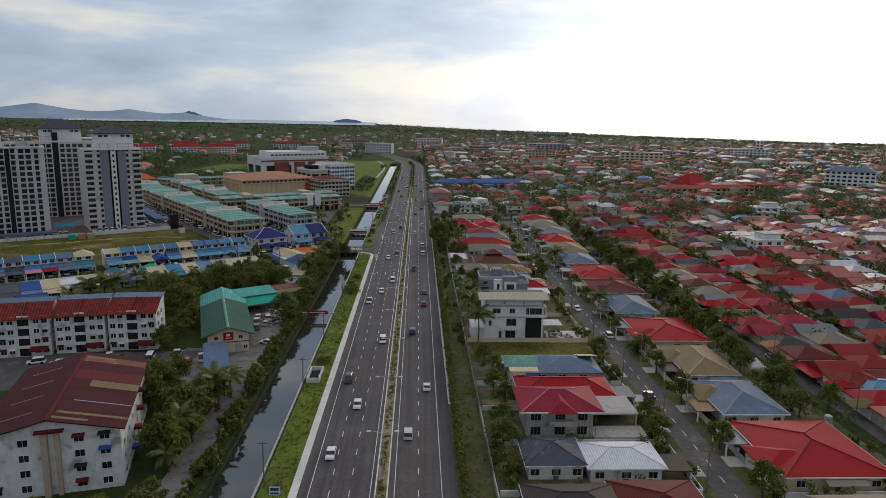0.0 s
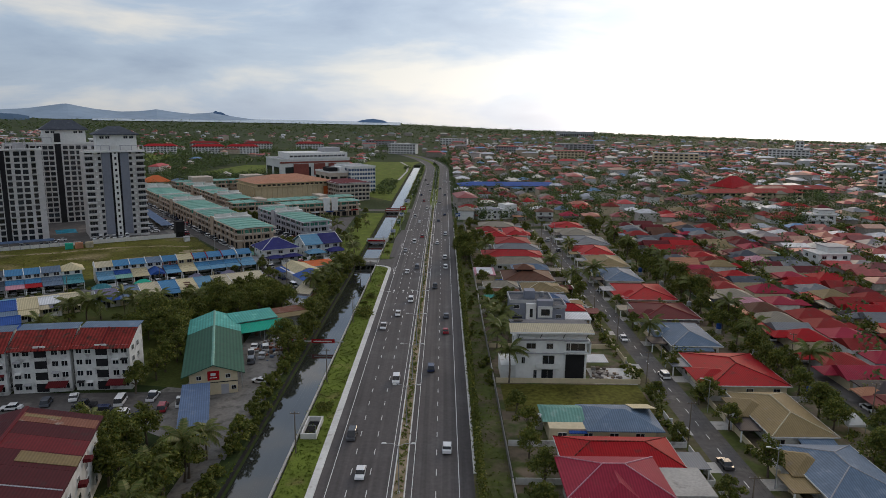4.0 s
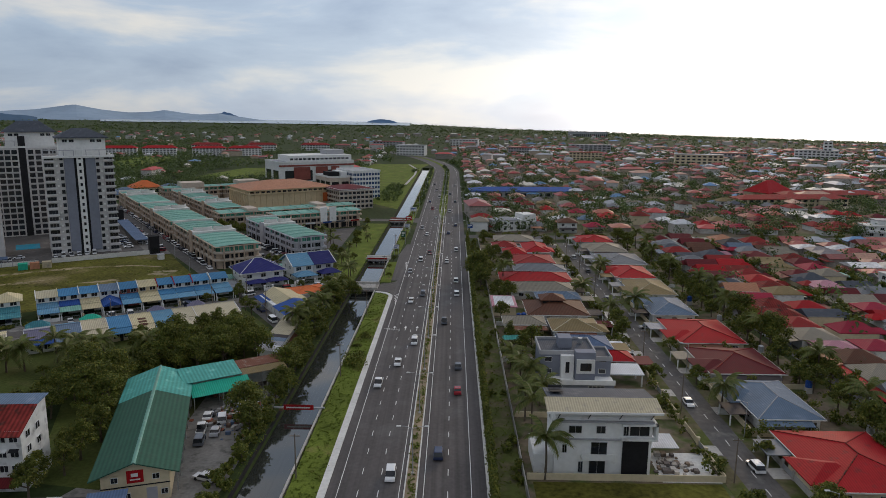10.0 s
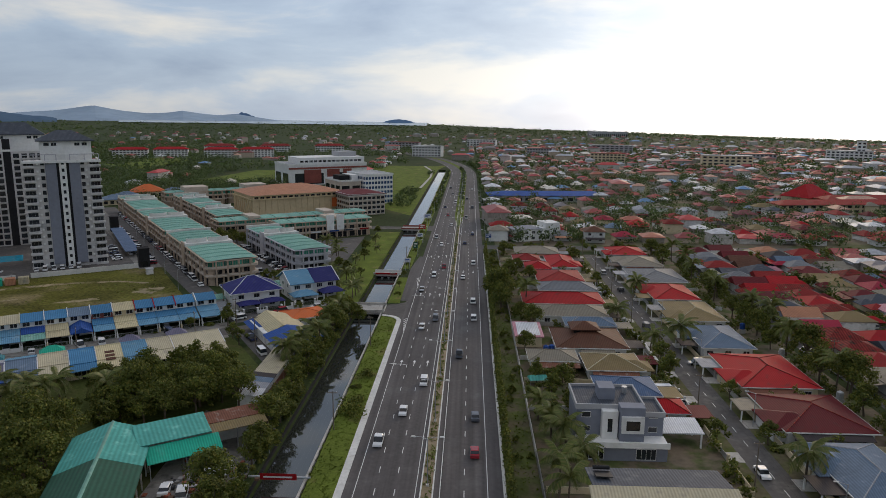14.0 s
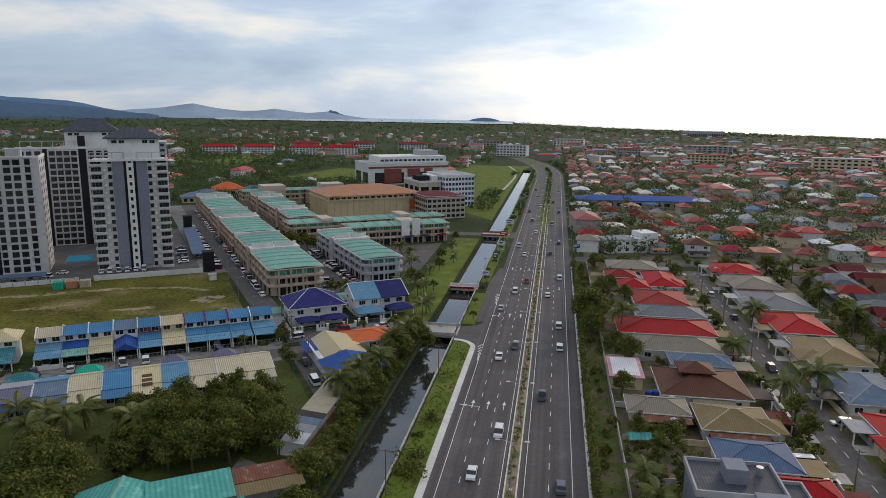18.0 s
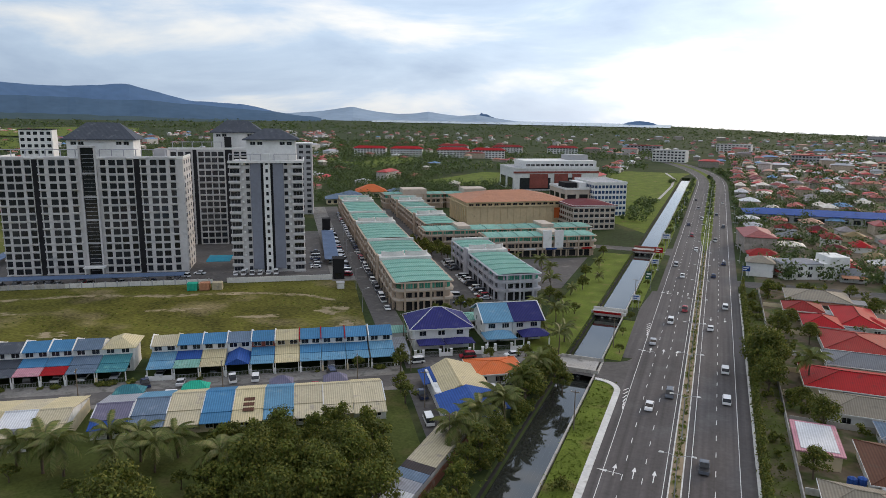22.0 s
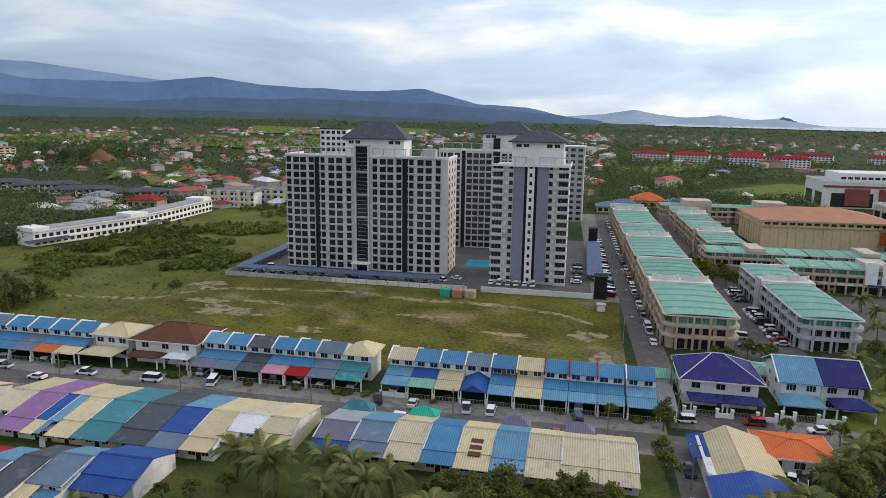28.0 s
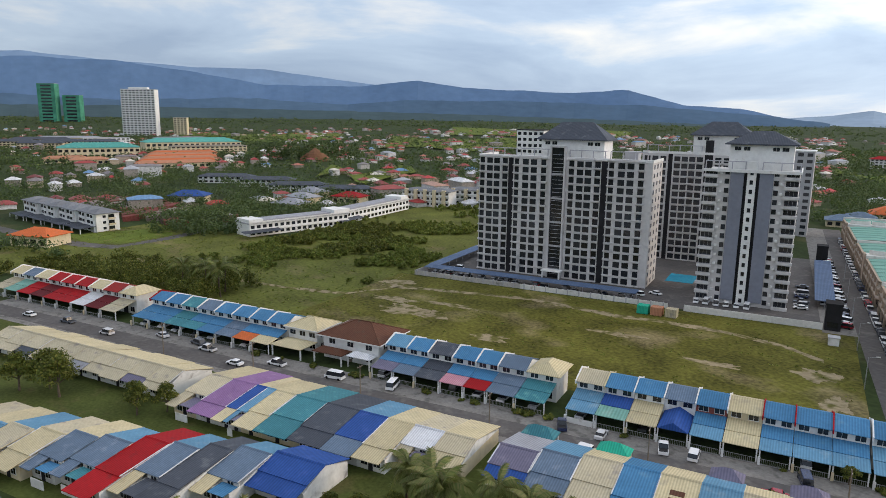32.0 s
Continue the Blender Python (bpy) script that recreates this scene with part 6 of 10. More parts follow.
part("wall", G().box(-2.6, 2.4, -15.5, 15, -0.05, 2.65), OLD_WHITE, t)
part("fence", G().box(2.9, 3.05, -16, 26, -0.05, 1.9), ROOF["rust"], t, "rusted sheet fence")

# pump pit on the verge, bus-stop sign, pipe with banner
t = thing("pump_pit", pose(-18.9, 217, 0), "open concrete pump pit with pale rim", "pit")
part("wall", G().box(-1.6, 1.6, -4.2, -3.9, -0.05, 1.2).box(-1.6, 1.6, 3.9, 4.2, -0.05, 1.2).box(-1.6, -1.3, -3.9, 3.9, -0.05, 1.2).box(1.3, 1.6, -3.9, 3.9, -0.05, 1.2), PALE_KERB, t)
part("floor", G().box(-1.3, 1.3, -3.9, 3.9, 0.07, 0.12), DARK, t)
part("frame", G().rod((-1.4, -4, 1.2), (-1.4, -4, 3.0), 0.05).rod((1.4, -4, 1.2), (1.4, -4, 3.0), 0.05).rod((-1.4, -4, 3.0), (1.4, -4, 3.0), 0.05), STEEL, t)
t = thing("road_sign", pose(-17.2, 159.5, 0), "blue and white roadside sign on two posts", "road sign")
part("board", G().box(-0.9, 0.9, -0.05, 0.05, 1.6, 3.1), ROOF["white"], t)
part("mark", G().box(-0.7, 0.7, -0.09, -0.05, 2.4, 2.95).box(-0.7, 0.7, -0.09, -0.05, 1.8, 2.1), ROOF["deep"], t)
for x in (-0.6, 0.6):
    part("post", G().rod((x, 0.06, -0.05), (x, 0.06, 3.0), 0.05), STEEL, t)
t = thing("pipe_crossing", pose(-26, 272, 0), "pipe over the canal with a red banner", "pipe")
part("pipe", G().rod((-5.6, 0, 0.5), (5.6, 0, 0.5), 0.22), STEEL, t)
part("banner", G().box(-3.4, 3.2, -0.3, -0.26, 0.1, 1.3), ROOF["red"], t, "red banner with pale bars")
part("bar", G().box(-2.8, 2.4, -0.34, -0.3, 0.5, 0.8), WHITE, t)

# ---------------------------------------------------------------- east of the highway: detached houses
def bungalow(x0, x1, y0, y1, col, h=3.1, rise=2.2, wing=0, label="", wall=None, street=1, col2=None, flat=False, rz=0.0):
    """A one-storey house under hipped sheet roofs, with a car porch towards its street (street: +1 east, -1 west)."""
    wall = wall or R.choice((WHITE, OLD_WHITE, CREAM))
    t = thing("bungalow", pose((x0 + x1) / 2, (y0 + y1) / 2, 0, 0, 0, rz), label or "single-storey house with a %s hipped roof" % col, "house", "detached houses")
    w, d = (x1 - x0) / 2, (y1 - y0) / 2
    part("wall", G().box(-w + 0.8, w - 0.8, -d + 0.8, d - 0.8, -0.1, h), wall, t)
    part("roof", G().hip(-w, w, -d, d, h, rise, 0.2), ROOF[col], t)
    part("gutter", G().box(-w - 0.08, w + 0.08, -d - 0.08, -d, h - 0.22, h + 0.02).box(-w - 0.08, -w, -d, d, h - 0.22, h + 0.02).box(w, w + 0.08, -d, d, h - 0.22, h + 0.02), R.choice((WHITE, OLD_WHITE, PALE_GREY)), t)
    if w >= d:
        p, q = (-w + d, 0, h + rise), (w - d, 0, h + rise)
    else:
        p, q = (0, -d + w, h + rise), (0, d - w, h + rise)
    cap = G().rod(p, q, 0.16, n=6)
    for s in (-1, 1):
        for u in (-1, 1):
            e = (s * w, u * d, h)
            cap.rod(min((p, q), key=lambda c: (Vector(c) - Vector(e)).length), e, 0.13, n=5)
    part("ridge_cap", cap, ROOF[{"red": "oldred", "brick": "oldred", "tan": "beige", "maroon": "oldred", "greyblue": "grey"}.get(col, col)], t, "paler ridge cap")
    if wing:
        # a lower cross wing towards the street
        ww = min(d * 0.55, 5.0)
        c = -d * 0.35 if wing > 0 else d * 0.3
        x_out = street * (w + 2.2)
        lo, hi = sorted((0.0, x_out))
        part("wing_roof", G().hip(lo, hi, c - ww, c + ww, h - 0.15, rise * 0.72, 0.2), ROOF[col2 or col], t)
        part("wing_wall", G().box(*sorted((street * (w - 0.8), x_out - street * 0.8)), c - ww + 0.8, c + ww - 0.8, -0.1, h - 0.2), wall, t)
    pr = street * w
    lo, hi = sorted((pr - street * 0.4, pr + street * 4.6))
    cy = d * 0.45 if wing > 0 else -d * 0.4
    part("porch_roof", G().box(lo, hi, cy - 3.2, cy + 3.2, 2.55, 2.7), ROOF[R.choice(("stone", "ash", "tan", "umber", "maroon", "grey"))], t, "flat car-porch roof")
    for yy in (cy - 3, cy + 3):
        part("porch_post", G().box(*sorted((pr + street * 4.1, pr + street * 4.35)), yy - 0.12, yy + 0.12, -0.05, 2.55), WHITE, t)
    for i in range(3):
        window(t, -w + 2 * w * (i + 0.5) / 3, -d + 0.77, 0.9, 1.6, 1.2, 0, bars=1)
    if R.random() < 0.65:
        # patched lean-to behind the kitchen
        a, b = sorted((R.uniform(-w, 0), R.uniform(0.2, w)))
        part("lean_to", G().slope(a, b, -d - R.uniform(1.2, 2.6), 2.3, -d + 0.3, 2.8, 0.08), ROOF[R.choice(("rust", "ash", "stone", "greyblue", "umber", "beige", col))], t, "patched sheet lean-to")
    for k in (-0.4, 0.4):
        window(t, -w + 0.77, d * k, 0.9, 1.5, 1.2, 270, bars=1)
    part("door", G().box(-0.5, 0.5, -d + 0.72, -d + 0.8, 0, 2.1), TIMBER, t)
    return t


def plot_wall(x0, x1, y0, y1, gate_side):
    """Garden walls round a plot, open at its gate."""
    t = thing("garden_wall", pose(0, 0, 0), "low rendered garden wall with a gate gap", "wall", "garden walls")
    mt = R.choice((OLD_WHITE, CONCRETE, PALE_KERB, CREAM))
    part("wall", G().box(x0, x1, y0 - 0.08, y0 + 0.08, -0.05, 1.3), mt, t)
    part("wall", G().box(gate_side - 0.08, gate_side + 0.08, y0 + 0.1, (y0 + y1) / 2 - 2.4, -0.05, 1.3), mt, t)
    part("wall", G().box(gate_side - 0.08, gate_side + 0.08, (y0 + y1) / 2 + 2.4, y1 - 0.1, -0.05, 1.3), mt, t)
    for k in (-2.2, 2.2):
        part("pillar", G().box(gate_side - 0.25, gate_side + 0.25, (y0 + y1) / 2 + k - 0.25, (y0 + y1) / 2 + k + 0.25, -0.05, 1.8), mt, t)
    part("gate", G().box(gate_side - 0.03, gate_side + 0.03, (y0 + y1) / 2 - 1.9, (y0 + y1) / 2 + 1.9, 0.15, 1.25), STEEL, t, "steel sheet gate")
    part("driveway", G().box(*sorted((gate_side, gate_side + (3.4 if gate_side < 62 else -3.4))), (y0 + y1) / 2 - 2.0, (y0 + y1) / 2 + 2.0, 0.0, 0.09), CONCRETE, t, "concrete driveway slab")
    return t


WEST_LOTS = [(24, 40, 148, 160, "umber", 0), (39, 54, 146, 161, "maroon", 0), (26, 37.5, 166, 177.5, "slate", 0), (37, 51.5, 164.8, 175.4, "white", 0), (29.5, 51.5, 197.4, 209.4, "red", 0),
             (36.5, 50.6, 306, 318, "steel", 0), (36.3, 50.7, 321.2, 334.2, "tan", 1), (22.6, 35.5, 327, 336.4, "stone", 0), (36, 51.2, 357.5, 366.4, "greyblue", 0), (28, 50.8, 367.4, 380.2, "stone", 0),
             (25.2, 52.6, 381.6, 397.6, "red", 0), (32, 53, 399.4, 411.4, "ash", 0), (33, 50.8, 412.6, 432.8, "brick", 0), (30, 41, 434, 447, "red", 0), (40, 52, 438, 461.5, "red", 1), (26, 38, 450, 462, "brick", 0), (28, 48, 466, 482, "stone", 0),
             (24, 44, 128, 143, "red", 0), (26, 50, 106, 122, "ash", 0)]
for x0, x1, y0, y1, c, wing in WEST_LOTS:
    bungalow(x0, x1, y0, y1, c, wing=wing, rise=2.0 if y1 - y0 > 11 else 1.5)
EAST_LOTS = [(70, 90, 112, 132, "brick", 1), (70.5, 89, 136, 156, "stone", -1), (71, 91.5, 161.5, 184.5, "red", 1), (71.5, 86, 187.5, 207, "greyblue", -1), (72.5, 86, 210, 232.5, "tan", -1), (70.5, 89.5, 236, 259, "red", 1),
             (70.5, 84.5, 264, 285.5, "greyblue", -1), (70, 88.5, 289.5, 309, "maroon", 1), (70.2, 88.6, 312.4, 335.6, "red", 1), (70, 84.5, 339.6, 360.4, "greyblue", -1), (70.6, 86.2, 364.6, 387, "tan", 1),
             (70.2, 86, 389.4, 411, "red", -1), (69.6, 89.5, 414.4, 438, "ash", 1), (70.4, 88, 441.5, 462, "stone", -1), (70.4, 87, 465.5, 484, "red", 1)]
for x0, x1, y0, y1, c, wing in EAST_LOTS:
    bungalow(x0, x1, y0, y1, c, wing=wing, street=-1, rise=2.2, col2="tan" if (c == "greyblue" and y0 < 200) else None)
for y0, y1 in ((161, 178), (180, 195), (196.5, 210), (211, 226), (244, 268), (270, 299), (304, 319.5), (320, 335), (336, 366), (367, 381), (382, 398), (399, 412), (413, 433), (434, 463), (464, 484)):
    plot_wall(21.0, 56.4, y0, y1, 56.4)
for x0, x1, y0, y1, c, wing in EAST_LOTS:
    plot_wall(69.0, 92.5, y0 - 1.6, y1 + 1.6, 69.0)
t = thing("boundary_wall", pose(0, 0, 0), "long low block wall along the earth track", "wall")
for i in range(26):
    part("panel", G().box(20.4, 20.6, 110 + 14.4 * i, 124.2 + 14.4 * i, -0.05, 1.4 + 0.25 * R.random()), R.choice((FORECOURT, CONCRETE)), t)

# sheet-roofed house in three colours
t = thing("bungalow", pose(40, 218, 0), "low house with mint, grey and cream sheet roofs", "house", "detached houses")
part("wall", G().box(-10.6, 10.8, -5.2, 5.6, -0.1, 3.0), CREAM, t)
part("roof", G().hip(-3.4, 12.2, -6.4, 6.6, 3.1, 1.9, 0.2), ROOF["greyblue"], t, "grey-blue hipped sheet roof")
part("roof_mint", G().solid([(-11.6, -2.2, 3.0), (-2.8, -2.2, 3.0), (-2.8, 6.4, 3.0), (-11.6, 6.4, 3.0)], [(-10.0, 1.8, 4.3), (-2.8, 1.8, 4.3), (-2.8, 2.4, 4.3), (-10.0, 2.4, 4.3)]), ROOF["mint"], t, "mint green roof")
part("roof_blue", G().slope(-6.8, -3.2, -6.2, 2.5, -2.2, 3.0), ROOF["deep"], t, "bright blue lean-to")
part("roof_cream", G().slope(7.4, 12.3, 0.3, 5.1, 6.7, 3.25, 0.06), ROOF["cream"], t, "cream roof sheets")
for i in range(4):
    window(t, -8 + 5.2 * i, -5.23, 0.9, 1.7, 1.2, 0, bars=1)
# two-storey house under construction
t = thing("unfinished_house", pose(36, 188.6, 0), "two-storey bare grey house under construction with a crimson roof", "house")
part("wall", G().box(-7.0, 6.6, -5.0, 5.6, -0.1, 6.0), CONCRETE, t)
part("roof", G().hip(-8.6, 8.6, -6.6, 7.0, 6.1, 2.3, 0.22), ROOF["crimson"], t, "crimson tiled roof")
part("gable", G().solid([(-3.2, -7.3, 6.0), (3.0, -7.3, 6.0), (3.0, 0, 6.0), (-3.2, 0, 6.0)], [(-0.2, -5.0, 7.9), (0.0, -5.0, 7.9), (0.0, 0, 8.0), (-0.2, 0, 8.0)]), ROOF["crimson"], t, "crimson cross gable")
cap = G().rod((-1.8, 0.2, 8.4), (1.8, 0.2, 8.4), 0.15, n=6)
for sx in (-1, 1):
    for sy, yy in ((-1, -6.6), (1, 7.0)):
        cap.rod((sx * 1.8, 0.2, 8.4), (sx * 8.6, yy, 6.15), 0.13, n=5)
part("ridge_cap", cap, ROOF["pink"], t, "paler ridge caps")
part("fascia", G().box(-8.7, 8.7, -6.7, -6.6, 5.85, 6.15), WHITE, t)
part("balcony", G().box(-2.6, 2.4, -6.4, -5.0, 2.9, 3.9), CONCRETE, t)
for xx in (-5.2, -0.2, 4.4):
    for z in (0.6, 3.7):
        window(t, xx, -5.03, z, 2.0, 1.7, 0, DARK, CONCRETE, 2)
for xx in (3.4, 4.6, 5.8, 7.0):
    part("scaffold", G().rod((xx, -5.8, -0.05), (xx, -5.8, 5.4), 0.05).rod((xx, -5.8, 2.7), (min(xx + 1.2, 7.0), -5.8, 2.7), 0.04), TIMBER, t)
part("annexe", G().box(7.0, 17.5, -0.5, 9.0, 2.8, 3.1).box(7.2, 7.5, -0.3, 0.0, 0, 2.8).box(17.0, 17.3, -0.3, 0.0, 0, 2.8).box(17.0, 17.3, 8.5, 8.8, 0, 2.8), CONCRETE, t, "bare concrete porch slab")
part("annexe_floor", G().box(6.7, 18, -6.0, -0.6, -0.05, 0.4), CONCRETE, t)

# white three-storey house with a mono-pitch roof
t = thing("white_house", pose(35.2, 246, 0), "new white three-storey house with a grey mono-pitch roof", "house")
part("wall", G().box(-9.2, 8.2, 0, 10, -0.1, 11.2), WHITE, t)
part("upper_wall", G().solid([(-9.2, 0.1, 11.1), (8.2, 0.1, 11.1), (8.2, 9.6, 11.1), (-9.2, 9.6, 11.1)], [(-9.2, 0.1, 12.6), (8.2, 0.1, 12.6), (8.2, 9.6, 12.4), (-9.2, 9.6, 12.4)]), WHITE, t)
part("roof", G().slope(-11.0, 9.4, -1.8, 12.9, 2.8, 13.8, 0.2), ROOF["beige"], t, "pale tan metal roof")
part("roof_back", G().slope(-10.4, 9.0, 2.9, 13.7, 9.8, 12.7, 0.2), ROOF["slate"], t, "slate grey rear roof")
part("eave_board", G().box(-11.05, 9.45, -1.95, -1.8, 12.55, 12.95), WHITE, t, "white eave board")
part("solar_heater", G().slope(-9.6, -7.2, 5.0, 13.9, 7.4, 13.5, 0.12).rod((-9.6, 7.8, 13.8), (-7.2, 7.8, 13.8), 0.3), BLACK, t, "black solar water heater")
for xx in (-8.8, -3.4, 2.2, 7.8):
    part("brace", G().rod((xx, 0.0, 10.9), (xx + 0.3, -1.6, 12.7), 0.08), BLACK, t)
part("band", G().box(-9.5, 8.4, -0.5, 0, 10.3, 10.6), PALE_GREY, t)
part("band", G().box(-9.3, 3.0, -0.35, 0, 6.9, 7.15), PALE_GREY, t)
part("balcony", G().box(-4.4, 1.4, -1.6, 0, 3.6, 3.9).box(-4.4, 1.4, -1.6, -1.5, 3.9, 4.8), WHITE, t)
part("dark_glass", G().box(3.0, 7.6, -0.3, -0.02, 0.1, 6.8), BLACK, t, "tall dark glazed bay")
part("corner_box", G().box(2.6, 9.0, -0.9, 0, 7.1, 7.5).box(8.6, 9.0, -0.9, 2.4, 7.5, 10.2).box(2.6, 9.0, -0.9, 0, 9.9, 10.2), WHITE, t)
for xx, z, ww, hh in ((-5.6, 8.2, 2.2, 1.3), (-1.0, 8.2, 1.5, 1.3), (5.9, 7.8, 3.4, 1.9), (3.5, 7.8, 0.8, 1.9), (-1.2, 4.1, 2.8, 2.3), (-1.4, 0.4, 2.8, 2.4), (-4.4, 0.6, 0.7, 2.0), (-7.4, 4.4, 0.7, 1.5)):
    window(t, xx, -0.04, z, ww, hh, 0, bars=1, frame_mat=PALE_GREY)
for k in (2.4, 6.6):
    for z in (1, 4.4, 8):
        window(t, -9.23, k, z, 1.5, 1.3, 270, bars=1)
        window(t, 8.23, k, z, 1.5, 1.3, 90, bars=1)
part("side_wing", G().box(-12.8, -9.2, 0.5, 9, -0.05, 3.6), WHITE, t)
part("carport_roof", G().slope(8.8, 15, 5, 3.0, 11, 3.0), ROOF["white"], t)
t = thing("rubble_heap", pose(48.4, 248.5, 0), "heap of builder's rubble and timber on a pale yard", "rubble")
part("yard", G().box(-3.2, 7.4, -4.8, 6.2, -0.03, 0.08), PALE_KERB, t, "pale cement yard")
rb = G()
for i in range(70):
    x, y, s = R.gauss(0, 1.6), R.gauss(1, 1.6), R.uniform(0.2, 0.6)
    rb.box(x - s, x + s * R.uniform(0.4, 1), y - s, y + s, 0.0, s * R.uniform(0.6, 1.8))
tagged(part("rubble", rb, palette("rubble", [(0.35, 0.33, 0.30), (0.20, 0.15, 0.11), (0.45, 0.42, 0.38), (0.14, 0.12, 0.11)]), t), kind="stuff")

# grey cubic house
t = thing("cube_house", pose(36.6, 283, 0), "new grey cubic house with white framed window boxes", "house")
t.scale = (1, 1, 1.03)
part("wall", G().box(-8.2, 4.4, 3, 13, -0.1, 8.8), GREY_WALL, t)
part("side_wall", G().box(4.4, 8.4, 3, 10.5, -0.1, 7.4), GREY_WALL, t)
part("parapet", G().box(-8.5, 4.7, 2.8, 3.1, 8.4, 9.4).box(-8.5, -8.2, 3.1, 13, 8.4, 9.4).box(4.4, 4.7, 3.1, 13, 8.4, 9.4).box(-8.5, 4.7, 13, 13.3, 8.4, 9.4), PALE_GREY, t)
part("side_parapet", G().box(4.7, 8.7, 2.8, 3.1, 7.0, 8.0).box(8.4, 8.7, 3.1, 10.5, 7.0, 8.0).box(4.7, 8.7, 10.5, 10.8, 7.0, 8.0), PALE_GREY, t)
part("roof_deck", G().box(-8.2, 4.4, 3.1, 13, 8.8, 8.9).box(4.7, 8.4, 3.1, 10.5, 7.4, 7.5), ROOF["slate"], t, "dark flat roof deck")
part("stair_head", G().box(-3.6, -0.4, 6.4, 10.2, 8.9, 11.2), GREY_WALL, t)
part("centre_block", G().box(-0.4, 4.2, 0.4, 3, -0.05, 9.8), GREY_WALL, t)
part("window_box", G().box(-0.2, 4.0, -0.2, 0.4, 5.0, 8.2), WHITE, t, "white framed window box")
window(t, 1.9, -0.23, 5.6, 2.6, 1.9, 0, bars=0)
part("white_tower", G().box(-3.6, -0.6, 1.4, 3.6, -0.05, 8.6), WHITE, t)
window(t, -2.1, 1.37, 4.6, 0.9, 2.6, 0, bars=0)
part("terrace", G().box(-8.4, 8.6, -1.8, 3, 2.9, 3.2).box(-8.4, 8.6, -1.8, -1.6, 3.2, 4.0), WHITE, t)
part("terrace_wall", G().box(-8.2, 8.4, -1.0, 3, -0.05, 2.9), GREY_WALL, t)
for xx in (-6.4, 6.4):
    for z in (4.0, 6.8):
        window(t, xx, 2.97, z, 1.6, 1.0, 0, bars=0)
window(t, -5.4, -1.03, 0.4, 3.6, 2.0, 0, bars=3)
window(t, 4.4, -1.03, 0.4, 3.6, 2.0, 0, bars=3)
part("garage_roof", G().slope(8.8, 17.0, 4.6, 3.2, 11.0, 3.6, 0.25), ROOF["white"], t, "white carport roof")
part("garage_post", G().box(16.4, 16.7, 4.8, 5.1, -0.05, 3.2).box(16.4, 16.7, 10.4, 10.7, -0.05, 3.4), WHITE, t)
part("tank", G().rod((2.2, 10, 8.9), (2.2, 10, 10.2), 0.6), STEEL, t)
bungalow(40.0, 54.0, 297.0, 305.0, "red", rise=1.6)
# big brown house with a raised lantern roof
t = bungalow(30.8, 50.4, 337.4, 355.5, "brown", rise=2.6, label="large single-storey house with a brown tiered roof")
part("lantern_roof", G().hip(-5, 3.2, -2.0, 5.6, 6.0, 1.5, 0.2), ROOF["brown"], t, "raised brown roof tier")
part("lantern_wall", G().box(-4, 2.2, -1.2, 4.8, 4.8, 6.0), DARK, t)
t = thing("rooftop_shed", pose(24.4, 353, 0), "white flat-roofed building with a red frame", "house")
part("wall", G().box(-3.6, 3.6, -6.4, 6.6, -0.1, 3.0), CREAM, t)
part("roof", G().box(-4.1, 4.1, -7, 7.1, 3.0, 3.3), ROOF["pink"], t)
part("deck", G().box(-3.2, 3.2, -5.8, 6.2, 3.3, 3.4), ROOF["white"], t)
# white apartment house by the cross street
t = thing("white_house", pose(41, 520, 0, 0, 0, 24), "white two-storey building with stepped gables", "house")
part("wall", G().box(-13, 13, -5, 5, -0.1, 6.4), WHITE, t)
part("roof", G().hip(-13.5, 2, -5.5, 5.5, 6.4, 1.4), ROOF["grey"], t)
part("tower", G().box(4, 12, -6, 4, -0.1, 9.2), WHITE, t)
for i in range(6):
    for z in (1, 4):
        window(t, -11 + 4 * i, -5.04 if i < 4 else -6.04, z, 1.6, 1.3, 0)

# ---------------------------------------------------------------- east of the back street: terraces
TERRACE_COLS = ["red", "maroon", "brick", "red", "red", "ash", "maroon", "stone", "greyblue", "brick", "tan", "red", "crimson", "brick", "slate", "oldred", "oldred", "umber", "crimson", "ash", "brown", "brick", "terracotta", "maroon", "pink", "stone"]


